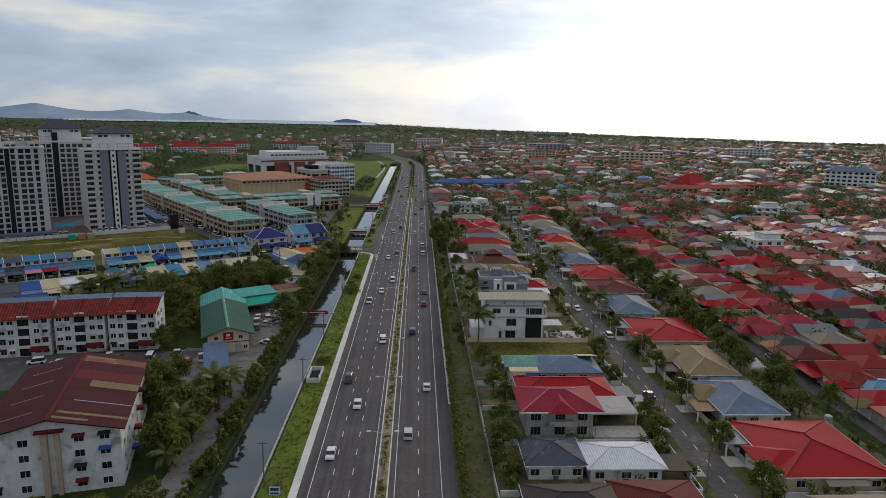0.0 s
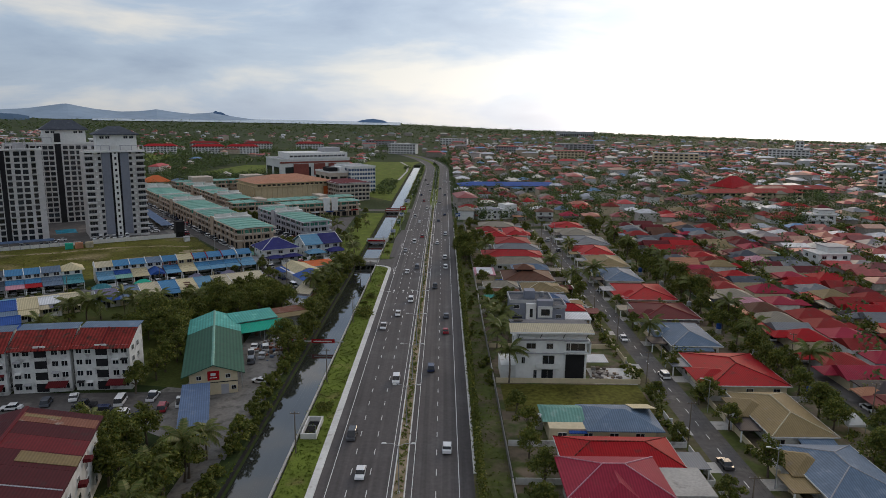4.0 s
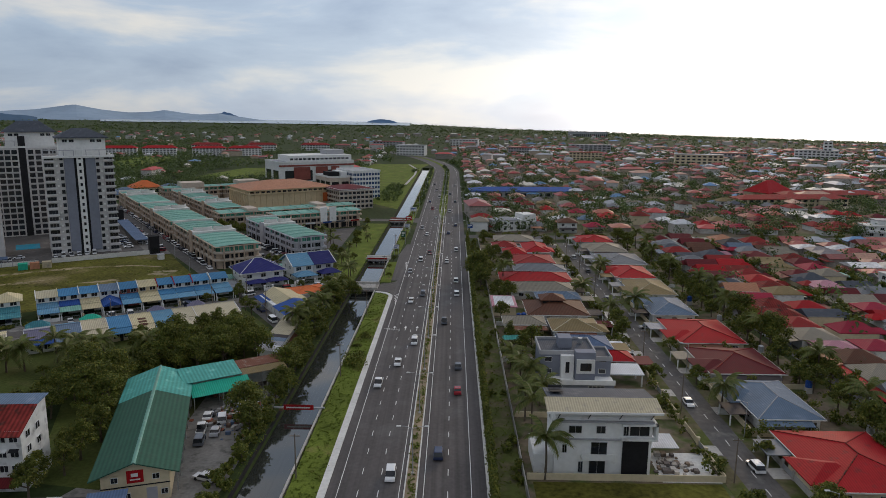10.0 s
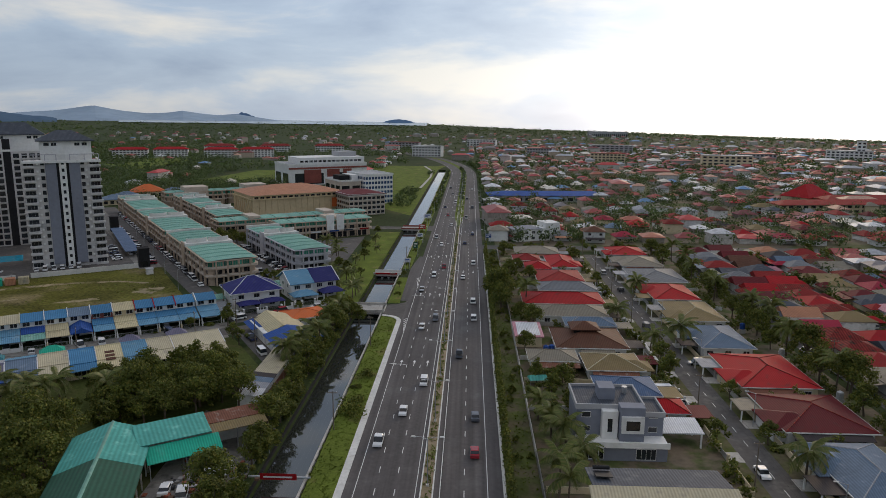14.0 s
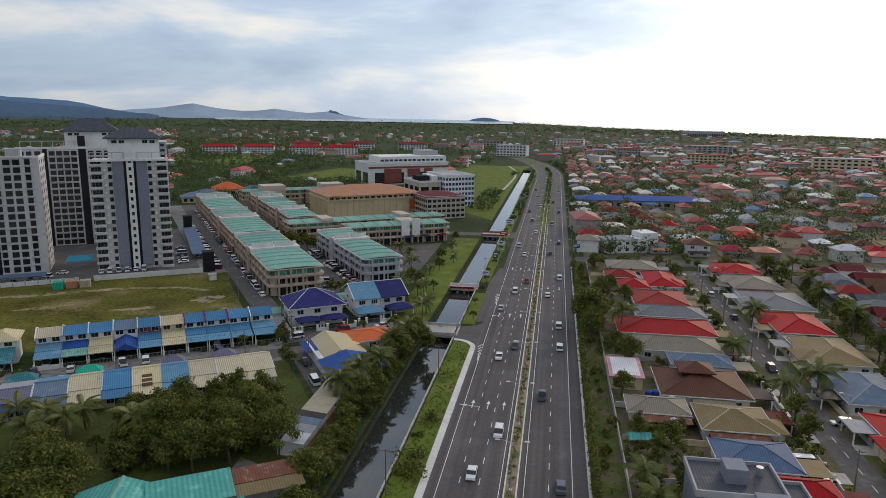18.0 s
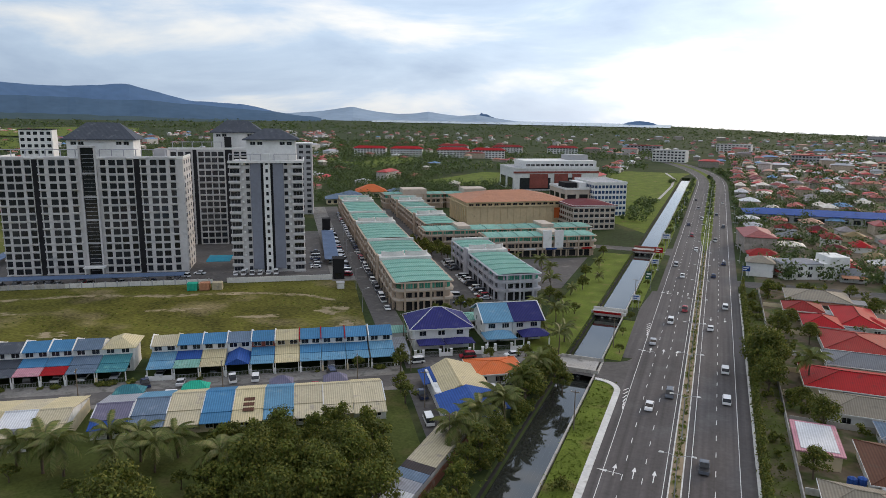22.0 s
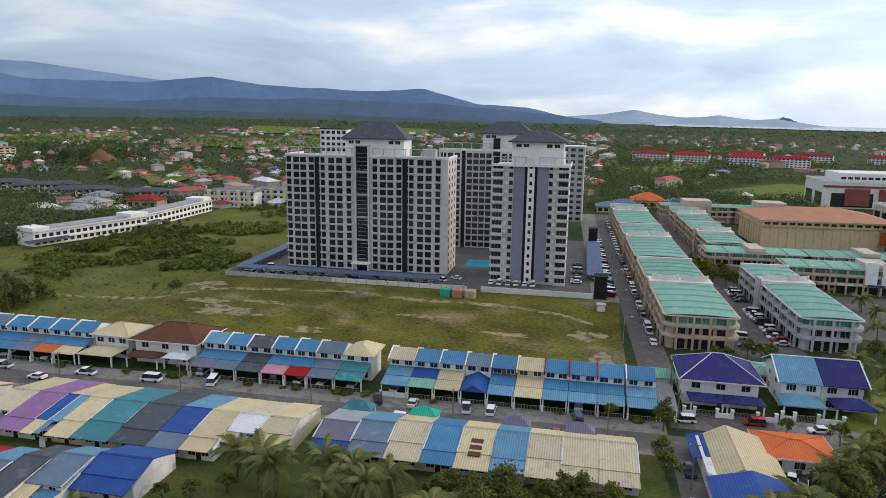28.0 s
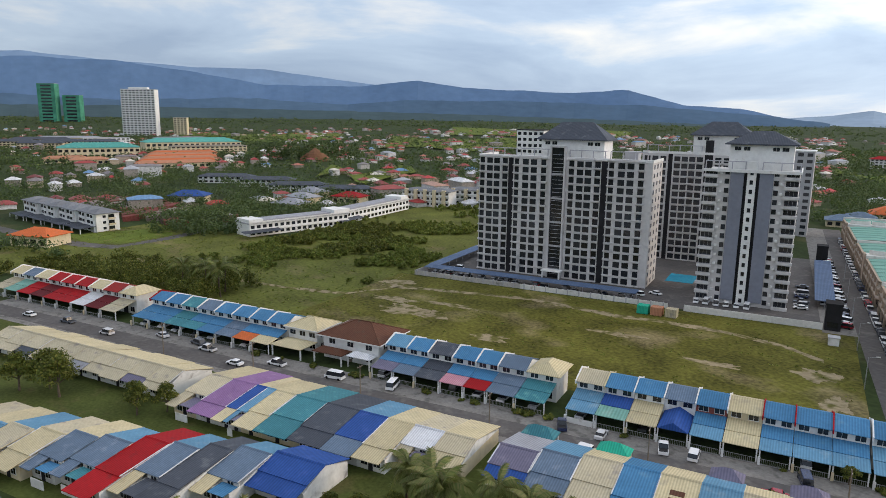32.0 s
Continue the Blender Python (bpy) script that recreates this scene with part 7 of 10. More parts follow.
def lane_house(x, y, side, length, col, pcol):
    t = thing("lane_house", pose(x, y, 0), "single-storey terrace house with a %s sheet roof" % col, "terrace house", "eastern terraces")
    s = side
    z = 3.0 + R.uniform(-0.3, 0.5)
    deep = R.uniform(10.2, 12.2)
    part("wall", G().box(*sorted((0.0, s * (deep - 0.8))), 0.05, length - 0.05, -0.1, z), R.choice((WHITE, OLD_WHITE, CREAM)), t)
    hi = z + R.uniform(1.5, 2.3)
    a, b = sorted((-s * 0.4, s * deep))
    kind = R.random()
    if kind < 0.6:
        part("roof", G().hip(a, b, -0.15, length + 0.15, z, hi - z + 0.2, 0.2), ROOF[col], t)
    else:
        # gable with its ridge across the row
        part("roof", G().solid([(a, -0.1, z - 0.1), (b, -0.1, z - 0.1), (b, length + 0.1, z - 0.1), (a, length + 0.1, z - 0.1)], [(a, length / 2 - 0.05, hi), (b, length / 2 - 0.05, hi), (b, length / 2 + 0.05, hi), (a, length / 2 + 0.05, hi)]), ROOF[col], t)
    half = length * R.uniform(0.38, 0.6)
    y0 = R.choice((0.1, length - half - 0.1))
    a, b = sorted((s * (deep - 3.6), s * (deep + R.uniform(2.2, 3.6))))
    if R.random() < 0.6:
        part("porch_roof", G().hip(a, b, y0, y0 + half, z - 0.25, 1.4, 0.15), ROOF[col if R.random() < 0.6 else pcol], t)
    else:
        g = G()
        lo, hh = (z - 0.15, z - 0.6) if s > 0 else (z - 0.6, z - 0.15)
        a, b = sorted((s * (deep - 0.3), s * (deep + 3.0)))
        g.solid([(a, 0, lo - 0.12), (b, 0, hh - 0.12), (b, length, hh - 0.12), (a, length, lo - 0.12)], [(a, 0, lo), (b, 0, hh), (b, length, hh), (a, length, lo)])
        part("porch_roof", g, ROOF[pcol], t)
    return t


far_wall, far_roof = G(), G()


def far_house(x, y, w, d, h, rise, rz, z0=0.0, hipped=True):
    """Adds a distant house to the two joined meshes."""
    c, s = math.cos(rz), math.sin(rz)
    def add(g, src):
        k = len(g.v)
        g.v += [(x + px * c - py * s, y + px * s + py * c, z0 + pz) for px, py, pz in src.v]
        g.f += [tuple(k + i for i in f) for f in src.f]
        g.m += src.m
    add(far_wall, G().box(-w / 2 + 0.6, w / 2 - 0.6, -d / 2 + 0.6, d / 2 - 0.6, -0.5, h))
    add(far_roof, G().hip(-w / 2, w / 2, -d / 2, d / 2, h, rise, 0.2, inset=None if hipped else 0.05))


for k in range(10):
    for side in (-1, 1):
        xm = 118.0 + 33.5 * k
        y = 72.0 + R.uniform(0, 6)
        while y < 478:
            length = 9.4 + R.uniform(-0.8, 1.6)
            if R.random() < 0.12:
                y += R.uniform(4, 9)
            if k < 2 and y > 190:
                lane_house(xm + side * R.uniform(0.1, 1.6), y, side, length, R.choice(TERRACE_COLS), R.choice(TERRACE_COLS + ["white", "mint", "beige"]))
            else:
                far_house(xm + side * R.uniform(5.2, 7.0), y + length / 2, R.uniform(10.6, 13.4), length * R.uniform(0.92, 1.06), 3.1 + R.uniform(-0.4, 0.7) + (2.8 if R.random() < 0.06 else 0), R.uniform(1.3, 2.2), 0, hipped=R.random() < 0.55)
                if R.random() < 0.5:
                    far_house(xm + side * 11.8, y + length / 2, 3.6, length * 0.9, 2.4, 0.3, 0)
            y += length
for k in range(9):
    setting("lane_east", ribbon([((131.5 + 33.5 * k, 66), (138.0 + 33.5 * k, 66)), ((131.5 + 33.5 * k, 486), (138.0 + 33.5 * k, 486))], 0.045), LANE_ASPHALT, "narrow asphalt lane between terraces", "road")
bungalow(108.5, 128, 196, 208, "sky", rise=1.8)

def cube_villa(x, y, rz, w, d):
    """A white flat-roofed house of two storeys with a set-back upper room."""
    t = thing("cube_villa", pose(x, y, 0, 0, 0, rz), "white flat-roofed two-storey house among red roofs", "house")
    part("wall", G().box(-w, w, -d, d, -0.1, 6.2), WHITE, t)
    part("roof_deck", G().box(-w - 0.4, w + 0.4, -d - 0.4, d + 0.4, 6.2, 6.6), PALE_KERB, t, "pale overhanging roof slab")
    part("upper_room", G().box(-w * 0.2, w, -d * 0.5, d, 6.6, 9.0), WHITE, t)
    part("upper_roof", G().box(-w * 0.2 - 0.5, w + 0.5, -d * 0.5 - 0.5, d + 0.4, 9.0, 9.35), PALE_GREY, t)
    part("balcony", G().box(-w, w * 0.6, -d - 1.4, -d, 3.0, 3.9), WHITE, t)
    for k in (-0.65, 0.0, 0.65):
        for z in (0.9, 4.2):
            window(t, w * k, -d - 0.03, z, 2.0, 1.4, 0)
    for k in (-0.5, 0.5):
        window(t, -w - 0.03, d * k, 4.2, 1.8, 1.3, 270)


cube_villa(179, 386, 6, 7.5, 5.5)
cube_villa(243, 512, -4, 8.0, 5.0)

# ---------------------------------------------------------------- trees
RNG = np.random.RandomState(11)


def leaf_mesh(name, centres, radii, per, size, mat, squash=0.75, rng=RNG):
    """A cloud of small leaf faces round the given clump centres."""
    c = np.repeat(np.asarray(centres, float), per, axis=0)
    r = np.repeat(np.asarray(radii, float), per)
    n = len(c)
    d = rng.normal(size=(n, 3))
    d /= np.linalg.norm(d, axis=1)[:, None]
    p = c + d * (r * rng.uniform(0.35, 1.12, n))[:, None] * np.array((1, 1, squash))
    u = rng.normal(size=(n, 3))
    u /= np.linalg.norm(u, axis=1)[:, None]
    nrm = d + rng.normal(size=(n, 3)) * 0.55 + np.array((0, 0, 0.35))
    v = np.cross(nrm, u)
    v /= np.linalg.norm(v, axis=1)[:, None] + 1e-9
    u = np.cross(v, nrm)
    u /= np.linalg.norm(u, axis=1)[:, None] + 1e-9
    s = (size * rng.uniform(0.6, 1.3, n))[:, None]
    quad = np.stack([p - u * s * 0.6, p - v * s * 0.35, p + u * s * 0.6, p + v * s * 0.35], axis=1).reshape(-1, 3)
    me = bpy.data.meshes.new(name)
    me.vertices.add(4 * n)
    me.loops.add(4 * n)
    me.polygons.add(n)
    me.vertices.foreach_set("co", quad.ravel())
    me.loops.foreach_set("vertex_index", np.arange(4 * n))
    me.polygons.foreach_set("loop_start", np.arange(0, 4 * n, 4))
    me.polygons.foreach_set("loop_total", np.full(n, 4))
    me.materials.append(mat)
    me.update(calc_edges=True)
    return me


def tree_model(k, height, spread, clumps, per, size):
    """A tapered trunk with forking limbs and a loose crown of leaf clumps."""
    rng = np.random.RandomState(100 + k)
    t = thing("tree", pose(0, 0, 0), "broad-leaved tree with a dense dark green crown", "tree", "trees")
    g = G()
    fork = height * rng.uniform(0.28, 0.4)
    lean = rng.normal(size=2) * 0.25
    g.rod((0, 0, -0.2), (lean[0], lean[1], fork), height * 0.035, height * 0.024, 8)
    cs, rs = [], []
    for i in range(clumps):
        w = 2 * math.pi * i * 0.618
        q = math.sqrt((i + 0.5) / clumps)
        rad = spread * q * rng.uniform(0.6, 1.05)
        z = height * (0.93 - 0.42 * q * q) + rng.normal() * height * 0.06
        c = (rad * math.cos(w), rad * math.sin(w), z)
        cs.append(c)
        rs.append(spread * rng.uniform(0.26, 0.46))
        if i % 3 == 0:
            g.rod((lean[0], lean[1], fork * 0.96), (c[0] * 0.85, c[1] * 0.85, c[2] - 0.4), height * 0.016, height * 0.005, 6)
    part("trunk", g, TRUNK, t)
    part("crown", leaf_mesh("crown", cs, rs, per, size, LEAVES, 0.72, rng), None, t)
    return t


def palm_model(k, height):
    t = thing("palm", pose(0, 0, 0), "coconut palm with a slim trunk and arching fronds", "palm", "palms")
    rng = random.Random(k)
    g = G()
    pts = [(0.25 * math.sin(i * 0.5 + k), 0.2 * i / 5, height * i / 6) for i in range(7)]
    for p, q in zip(pts, pts[1:]):
        g.rod(p, q, 0.22 - 0.015 * pts.index(p), 0.2 - 0.015 * pts.index(p), 7)
    part("trunk", g, TRUNK, t)
    top = Vector(pts[-1])
    f = G()
    n, L = 11, 4.5
    spine = [Vector((0, L * i / n * (1 - 0.12 * i / n), 0.9 * math.sin(i / n * 2.2) - 1.5 * (i / n) ** 2.4)) for i in range(n + 1)]
    for i in range(n):
        p, q = spine[i], spine[i + 1]
        f.face([tuple(p + Vector((-0.06, 0, 0))), tuple(p + Vector((0.06, 0, 0))), tuple(q + Vector((0.05, 0, 0))), tuple(q + Vector((-0.05, 0, 0)))])
        wlen = 0.8 * math.sin((i + 0.8) / (n + 1) * math.pi) + 0.25
        for s in (-1, 1):
            for j in (0.1, 0.43, 0.76):
                m = p.lerp(q, j)
                tip = m + Vector((s * wlen * 0.9, 0.6, -0.75 * wlen))
                f.face([tuple(m + Vector((0, -0.1, 0))), tuple(m + Vector((0, 0.14, 0))), tuple(tip)])
    me = f.mesh("frond", PALM_LEAF)
    if k == 1:
        crown = G()
        for i in range(18):
            mm = Matrix.Translation(top) @ pose(0, 0, 0, rng.uniform(-48, 26) if i > 4 else rng.uniform(18, 52), 0, 137.5 * i + rng.uniform(-12, 12)) @ Matrix.Scale(rng.uniform(0.85, 1.1), 4)
            n0 = len(crown.v)
            crown.v += [tuple(mm @ Vector(c)) for c in f.v]
            crown.f += [tuple(n0 + q for q in c) for c in f.f]
        part("crown", crown, PALM_LEAF, t)
        return t
    for i in range(15):
        part("frond", me, None, t, m=Matrix.Translation(top) @ pose(0, 0, 0, rng.uniform(-48, 26) if i > 4 else rng.uniform(18, 52), 0, 137.5 * i + rng.uniform(-12, 12)) @ Matrix.Scale(rng.uniform(0.85, 1.1), 4))
    return t


def bush_model(k, w, h):
    rng = np.random.RandomState(300 + k)
    me = leaf_mesh("bush", [(rng.normal() * w * 0.35, rng.normal() * w * 0.35, h * rng.uniform(0.3, 0.65)) for _ in range(9)], [w * rng.uniform(0.28, 0.42) for _ in range(9)], 60, 0.42, LEAVES, 0.7, rng)
    return tagged(new("bush", me), "low dense green bush", "bush", "bushes")


TREES = [tree_model(0, 7.5, 3.4, 20, 100, 0.46), tree_model(1, 9.0, 4.2, 26, 100, 0.48), tree_model(2, 6.0, 2.7, 16, 90, 0.42), tree_model(3, 8.2, 3.0, 19, 100, 0.45), tree_model(4, 10.5, 5.0, 32, 110, 0.5), tree_model(5, 4.4, 1.9, 11, 80, 0.36)]
PALMS = [palm_model(0, 7.0), palm_model(1, 5.2)]
PALMS = [PALMS[1], PALMS[0], PALMS[1], PALMS[1], PALMS[1]]
BUSHES = [bush_model(0, 2.4, 1.7), bush_model(1, 3.4, 2.3), bush_model(2, 1.6, 1.1)]
_first = set()


def put(models, i, x, y, s=1.0, z=0.0):
    """Plant a model at x, y: the model itself the first time, a copy after that."""
    ob = models[i % len(models)]
    m = pose(x, y, z, 0, 0, R.uniform(0, 360))
    if ob.name not in _first:
        _first.add(ob.name)
        ob.matrix_basis = m
        new_ob = ob
    else:
        new_ob = copy_thing(ob, m)
    new_ob.scale = (s * R.uniform(0.92, 1.08), s * R.uniform(0.92, 1.08), s)
    return new_ob


def grove(n, x0, x1, y0, y1, kinds, smin, smax, grid=False, gap=3.0, models=None):
    placed, tries = [], 0
    while len(placed) < n and tries < n * 30:
        tries += 1
        x, y = R.uniform(x0, x1), R.uniform(y0, y1)
        if any((x - p) ** 2 + (y - q) ** 2 < gap * gap for p, q in placed):
            continue
        placed.append((x, y))
        X, Y = grid_xy(x, y) if grid else (x, y)
        put(models or TREES, R.choice(kinds), X, Y, R.uniform(smin, smax))
    return placed


def thicket(name, n, x0, x1, y0, y1, smin, smax, grid=False, label="dense tangle of trees and undergrowth", leaf=0.75, mat=None, per=40, patchy=0.0):
    """Trees too many to count, joined: crowns of leaf clumps that reach down to the ground."""
    cc, rr = [], []
    for _ in range(n):
        x, y, s = R.uniform(x0, x1), R.uniform(y0, y1), R.uniform(smin, smax)
        while patchy and noise.noise((x * patchy, y * patchy, 9.0)) < 0.02:
            x, y = R.uniform(x0, x1), R.uniform(y0, y1)
        x, y = grid_xy(x, y) if grid else (x, y)
        for _k in range(9):
            q, w = s * 2.6 * math.sqrt(R.random()), R.uniform(0, 6.283)
            cc.append((x + q * math.cos(w), y + q * math.sin(w), s * (5.6 - 0.42 * q * q / s / s) * R.uniform(0.45, 1.0)))
            rr.append(s * R.uniform(0.8, 1.5))
    return tagged(new(name, leaf_mesh(name, cc, rr, per, leaf, mat or LEAVES, 0.8)), label, "trees", kind="stuff")


grove(34, -33, -3, -76, -50, (0, 1, 3, 4, 1), 0.75, 1.0, True, 3.8)
grove(6, -28, -5, -50, -47.5, (2, 5, 3), 0.7, 0.85, True, 3.0)
thicket("undergrowth", 26, -34, -2, -74, -49, 0.4, 0.7, True)
grove(6, -84, -36, -62, -54, (5,), 0.6, 0.9, True, 3.0)
for a, b in ((-61, -52), (-57.5, -54), (-50, -51), (-45.5, -50.5), (-42, -55), (-39, -50.5), (-66, -50.5), (-48, -57), (-30, -62), (12, -57.5), (15.5, -53)):
    X, Y = grid_xy(a, b)
    put(PALMS, int(a) % 3, X, Y, R.uniform(0.95, 1.25))
grove(5, -33.6, -31.4, 206, 256, (5, 2), 0.6, 0.85, False, 5)
put(TREES, 1, -35.4, 265, 1.0)
put(TREES, 0, -33.2, 259, 0.95)
grove(15, -34.4, -31.0, 272, 374, (0, 1, 3, 2), 0.75, 1.05, False, 3.4)
grove(18, -63, -49.5, 194, 211, (0, 1, 3, 2), 0.75, 1.05, False, 3.4)
for x, y in ((-58, 211), (-62, 212), (-53, 204)):
    put(PALMS, 0, x, y, R.uniform(0.8, 1.0))
grove(9, -41.5, -37.2, 172, 200, (0, 1, 3), 0.85, 1.15, False, 3.4)
for x, y in ((-37.5, 196), (-36.5, 204), (-40, 187), (-100, 262), (-92, 250), (-112, 255), (-37, 335), (-35.5, 342), (-36, 329)):
    put(PALMS, int(y) % 3, x, y, R.uniform(0.95, 1.2))
grove(15, -84, -67, 264, 288, (0, 1, 3, 4), 0.7, 1.0, False, 4.0)
thicket("thicket", 12, -104, -86, 247, 262, 0.8, 1.2)
thicket("bank_growth", 190, -33.6, -30.9, 90, 376, 0.25, 0.68, label="rank shrubs and banana clumps on the canal bank", leaf=0.5)
grove(8, -66, -60, 232, 262, (0, 2, 3), 0.7, 0.95, False, 4.0)
grove(10, -60, -36, 110, 158, (0, 1, 2), 0.7, 1.0, False, 5)
# along and among the eastern houses
for x, y in ((24, 262), (27.5, 276), (24, 291), (23, 268), (26, 284), (22.5, 299), (24.2, 244), (58, 345), (63.5 + 4, 405), (27, 388), (54, 371), (68, 276), (67.5, 350)):
    put(PALMS, int(y) % 3, x, y, R.uniform(0.95, 1.25))
for x, y, k, s in ((17.8, 396, 4, 0.95), (18.4, 388, 1, 0.9), (19, 404, 3, 0.9), (18, 414, 0, 0.8), (55, 181, 0, 0.8), (56, 190, 2, 0.9), (66.8, 178, 0, 0.8), (67.4, 200, 3, 0.9), (26, 196, 1, 0.75), (24.5, 206, 0, 0.8), (25.5, 216, 2, 1.0), (24, 226, 0, 0.7), (23.5, 177, 1, 0.8), (24.5, 186, 0, 0.8), (23, 168, 2, 0.9),
                   (55, 212, 2, 0.8), (68, 219, 2, 1.0), (69, 234, 0, 0.75), (56.5, 232, 2, 0.9), (57, 290, 5, 1.2), (67.5, 312, 2, 0.8), (57.2, 325, 0, 0.8), (58, 335, 2, 1.0), (35, 300, 2, 0.9), (30, 303, 0, 0.7), (27, 312, 2, 0.9), (30, 318, 0, 0.75), (24, 320, 3, 0.7), (23, 342, 0, 0.8), (27, 364, 1, 0.8), (24, 372, 0, 0.8),
                   (66.5, 232, 2, 0.8), (66.8, 252, 2, 0.7), (67, 290, 2, 0.8), (55.5, 400, 2, 0.8), (56, 420, 0, 0.7), (31, 425, 1, 0.7), (27, 440, 0, 0.8), (23, 430, 1, 0.8), (54, 465, 0, 0.8), (23, 475, 0, 0.9), (50, 484, 2, 0.9), (22.5, 405, 2, 0.9), (66.5, 160, 0, 0.9), (93, 205, 1, 0.85), (92, 225, 0, 0.9)):
    put(TREES, k, x, y, s)
grove(34, 91, 99, 236, 486, (0, 1, 3, 4), 0.7, 1.05, False, 3.6)
thicket("track_scrub", 46, 16.6, 20.0, 232, 484, 0.2, 0.5, label="weedy shrubs along the earth track", leaf=0.5, per=28)
grove(8, 90, 99, 130, 230, (0, 1, 3), 0.7, 0.95, False, 6)
for y in range(250, 480, 22):
    put(PALMS, 1, 96 + R.uniform(-3, 3), y + R.uniform(-5, 5), R.uniform(1.0, 1.3))
for k in range(5):
    thicket("lane_trees", 58, 130.8 + 33.5 * k, 138 + 33.5 * k, 130, 480, 0.5, 1.2, per=26, label="scattered trees along a lane")
thicket("street_trees", 36, 22, 300, 486, 491, 0.6, 1.1, label="trees along the cross street")
# the field's edges and the quarter beyond
grove(6, -150, 4, 7.5, 9.5, (5, 2), 0.4, 0.7, True, 6)
thicket("field_wood", 120, -256, -180, 16, 46, 0.9, 1.5, True, "dark wood behind the terraces", 0.55)
thicket("field_wood", 50, -286, -236, 6, 36, 0.6, 1.1, True, "dark trees at the edge of the wood", 0.6)
for a, b in ((-192, 27), (-187, 31), (-199, 24), (-183, 25)):
    X, Y = grid_xy(a, b)
    put(PALMS, 1, X, Y, R.uniform(1.1, 1.4))
thicket("dense_scrub", 330, -234, -178, 98, 190, 0.35, 0.75, True, "dense dark scrub beside the school", 0.7, LEAVES, 22, 0.03)
thicket("scrub", 900, -236, -150, 64, 190, 0.2, 0.55, True, "green scrub over the waste ground", 0.85, SCRUB_LEAF, 14, 0.035)
thicket("scrub_far", 330, -232, -146, 190, 320, 0.25, 0.6, True, "green scrub over the waste ground further off", 1.0, SCRUB_LEAF, 11, 0.035)
grove(16, 32.6, 46.4, 112, 150, (0, 2, 3), 0.7, 0.95, True, 4.0)
for a, b, k, s in ((33.6, 36, 2, 0.85), (36, 33.5, 2, 0.8), (38.5, 35, 5, 1.1), (66, 42, 2, 0.9), (68.5, 40, 2, 0.7), (24, 29, 2, 0.8), (27.5, 30, 5, 1.1), (7.2, -14, 3, 0.8), (5.6, -27, 2, 0.8), (5.8, -33, 5, 1.2), (31, -10.5, 5, 0.9), (-14, -23.6, 5, 0.6), (-3, -10.4, 5, 0.8), (40, -13, 2, 0.8), (44, -18, 0, 0.8), (43, -26, 0, 0.8), (42, -34, 3, 0.8), (-126, -46, 0, 0.8), (-130, -50, 3, 0.8), (-134, -47, 2, 0.9), (-152, -52, 1, 1.0), (-158, -50, 4, 0.85), (-163, -54, 1, 0.9)):
    X, Y = grid_xy(a, b)
    put(TREES, k, X, Y, s)
for a, b in ((70, 52), (76, 70), (67, 88), (80, 92), (60, 20), (57, 28)):
    X, Y = grid_xy(a, b)
    put(PALMS, int(a) % 3, X, Y, 0.9)
grove(4, -43, -34, 395, 530, (2, 0), 0.6, 0.85, False, 12)
for x, y in ((-41, 402), (-39, 424), (-42, 452), (-36, 476), (-40, 500)):
    put(PALMS, 0, x, y, R.uniform(0.6, 0.75))
for i in range(4):
    put(BUSHES, i, -18.4 + R.uniform(-1.2, 1.2), R.uniform(120, 360), R.uniform(0.5, 1.0))
for i in range(26):
    put(TREES, 5, -18.6 + R.uniform(-0.8, 0.8), 396 + 16 * i, R.uniform(0.5, 0.8))

# clipped conifer hedge beside the highway, weeds on the median: uncountable
cs, rs = [], []
y = 60.0
while y < 486:
    if R.random() < 0.93:
        hgt = R.uniform(2.8, 4.8) * (0.75 if y < 200 else 1)
        for z in np.arange(0.5, hgt, 0.7):
            cs.append((14.9 + R.uniform(-0.25, 0.25), y + R.uniform(-0.3, 0.3), z))
            rs.append(1.1 - 0.14 * z)
    y += 0.9
tagged(new("hedge", leaf_mesh("hedge", cs, rs, 20, 0.42, LEAVES, 1.0)), "tall narrow clipped hedge along the highway", "hedge", kind="stuff")
cs = [(0.42 + R.uniform(-0.6, 0.6), R.uniform(60, 560), 0.32) for _ in range(900)] + [(R.uniform(-2, 2.8), R.uniform(600, 830), 0.6) for _ in range(260)]
tagged(new("median_weeds", leaf_mesh("median_weeds", cs, [R.uniform(0.25, 0.6) for _ in cs], 12, 0.3, VERGE, 0.6)), "patchy weeds along the median", "weeds", kind="stuff")
cs = [(R.uniform(-20.6, -15.6), R.uniform(80, 375), 0.08) for _ in range(1500)] + [(R.choice((-31.2, -20.9)) + R.uniform(-0.7, 0.7), R.uniform(80, 540), -0.1) for _ in range(1500)]
tagged(new("verge_grass", leaf_mesh("verge_grass", cs, [R.uniform(0.2, 0.7) for _ in cs], 10, 0.28, VERGE, 0.5)), "rank grass on the canal banks", "grass", kind="stuff")
cs = [(R.uniform(15.4, 20.2), R.uniform(80, 480), 0.05) for _ in range(900)]
tagged(new("track_weeds", leaf_mesh("track_weeds", cs, [R.uniform(0.3, 0.8) for _ in cs], 10, 0.3, VERGE, 0.4)), "weeds beside the earth track", "weeds", kind="stuff")
cs = []
for _ in range(500):
    a, b = R.uniform(-150, 0), R.uniform(7, 84)
    if noise.noise((a * 0.04, b * 0.04, 3.0)) > -0.15:
        cs.append((*grid_xy(a, b), 0.04))
for _ in range(1700):
    a, b = R.uniform(-330, -145), R.uniform(12, 150)
    cs.append((*grid_xy(a, b), 0.1))
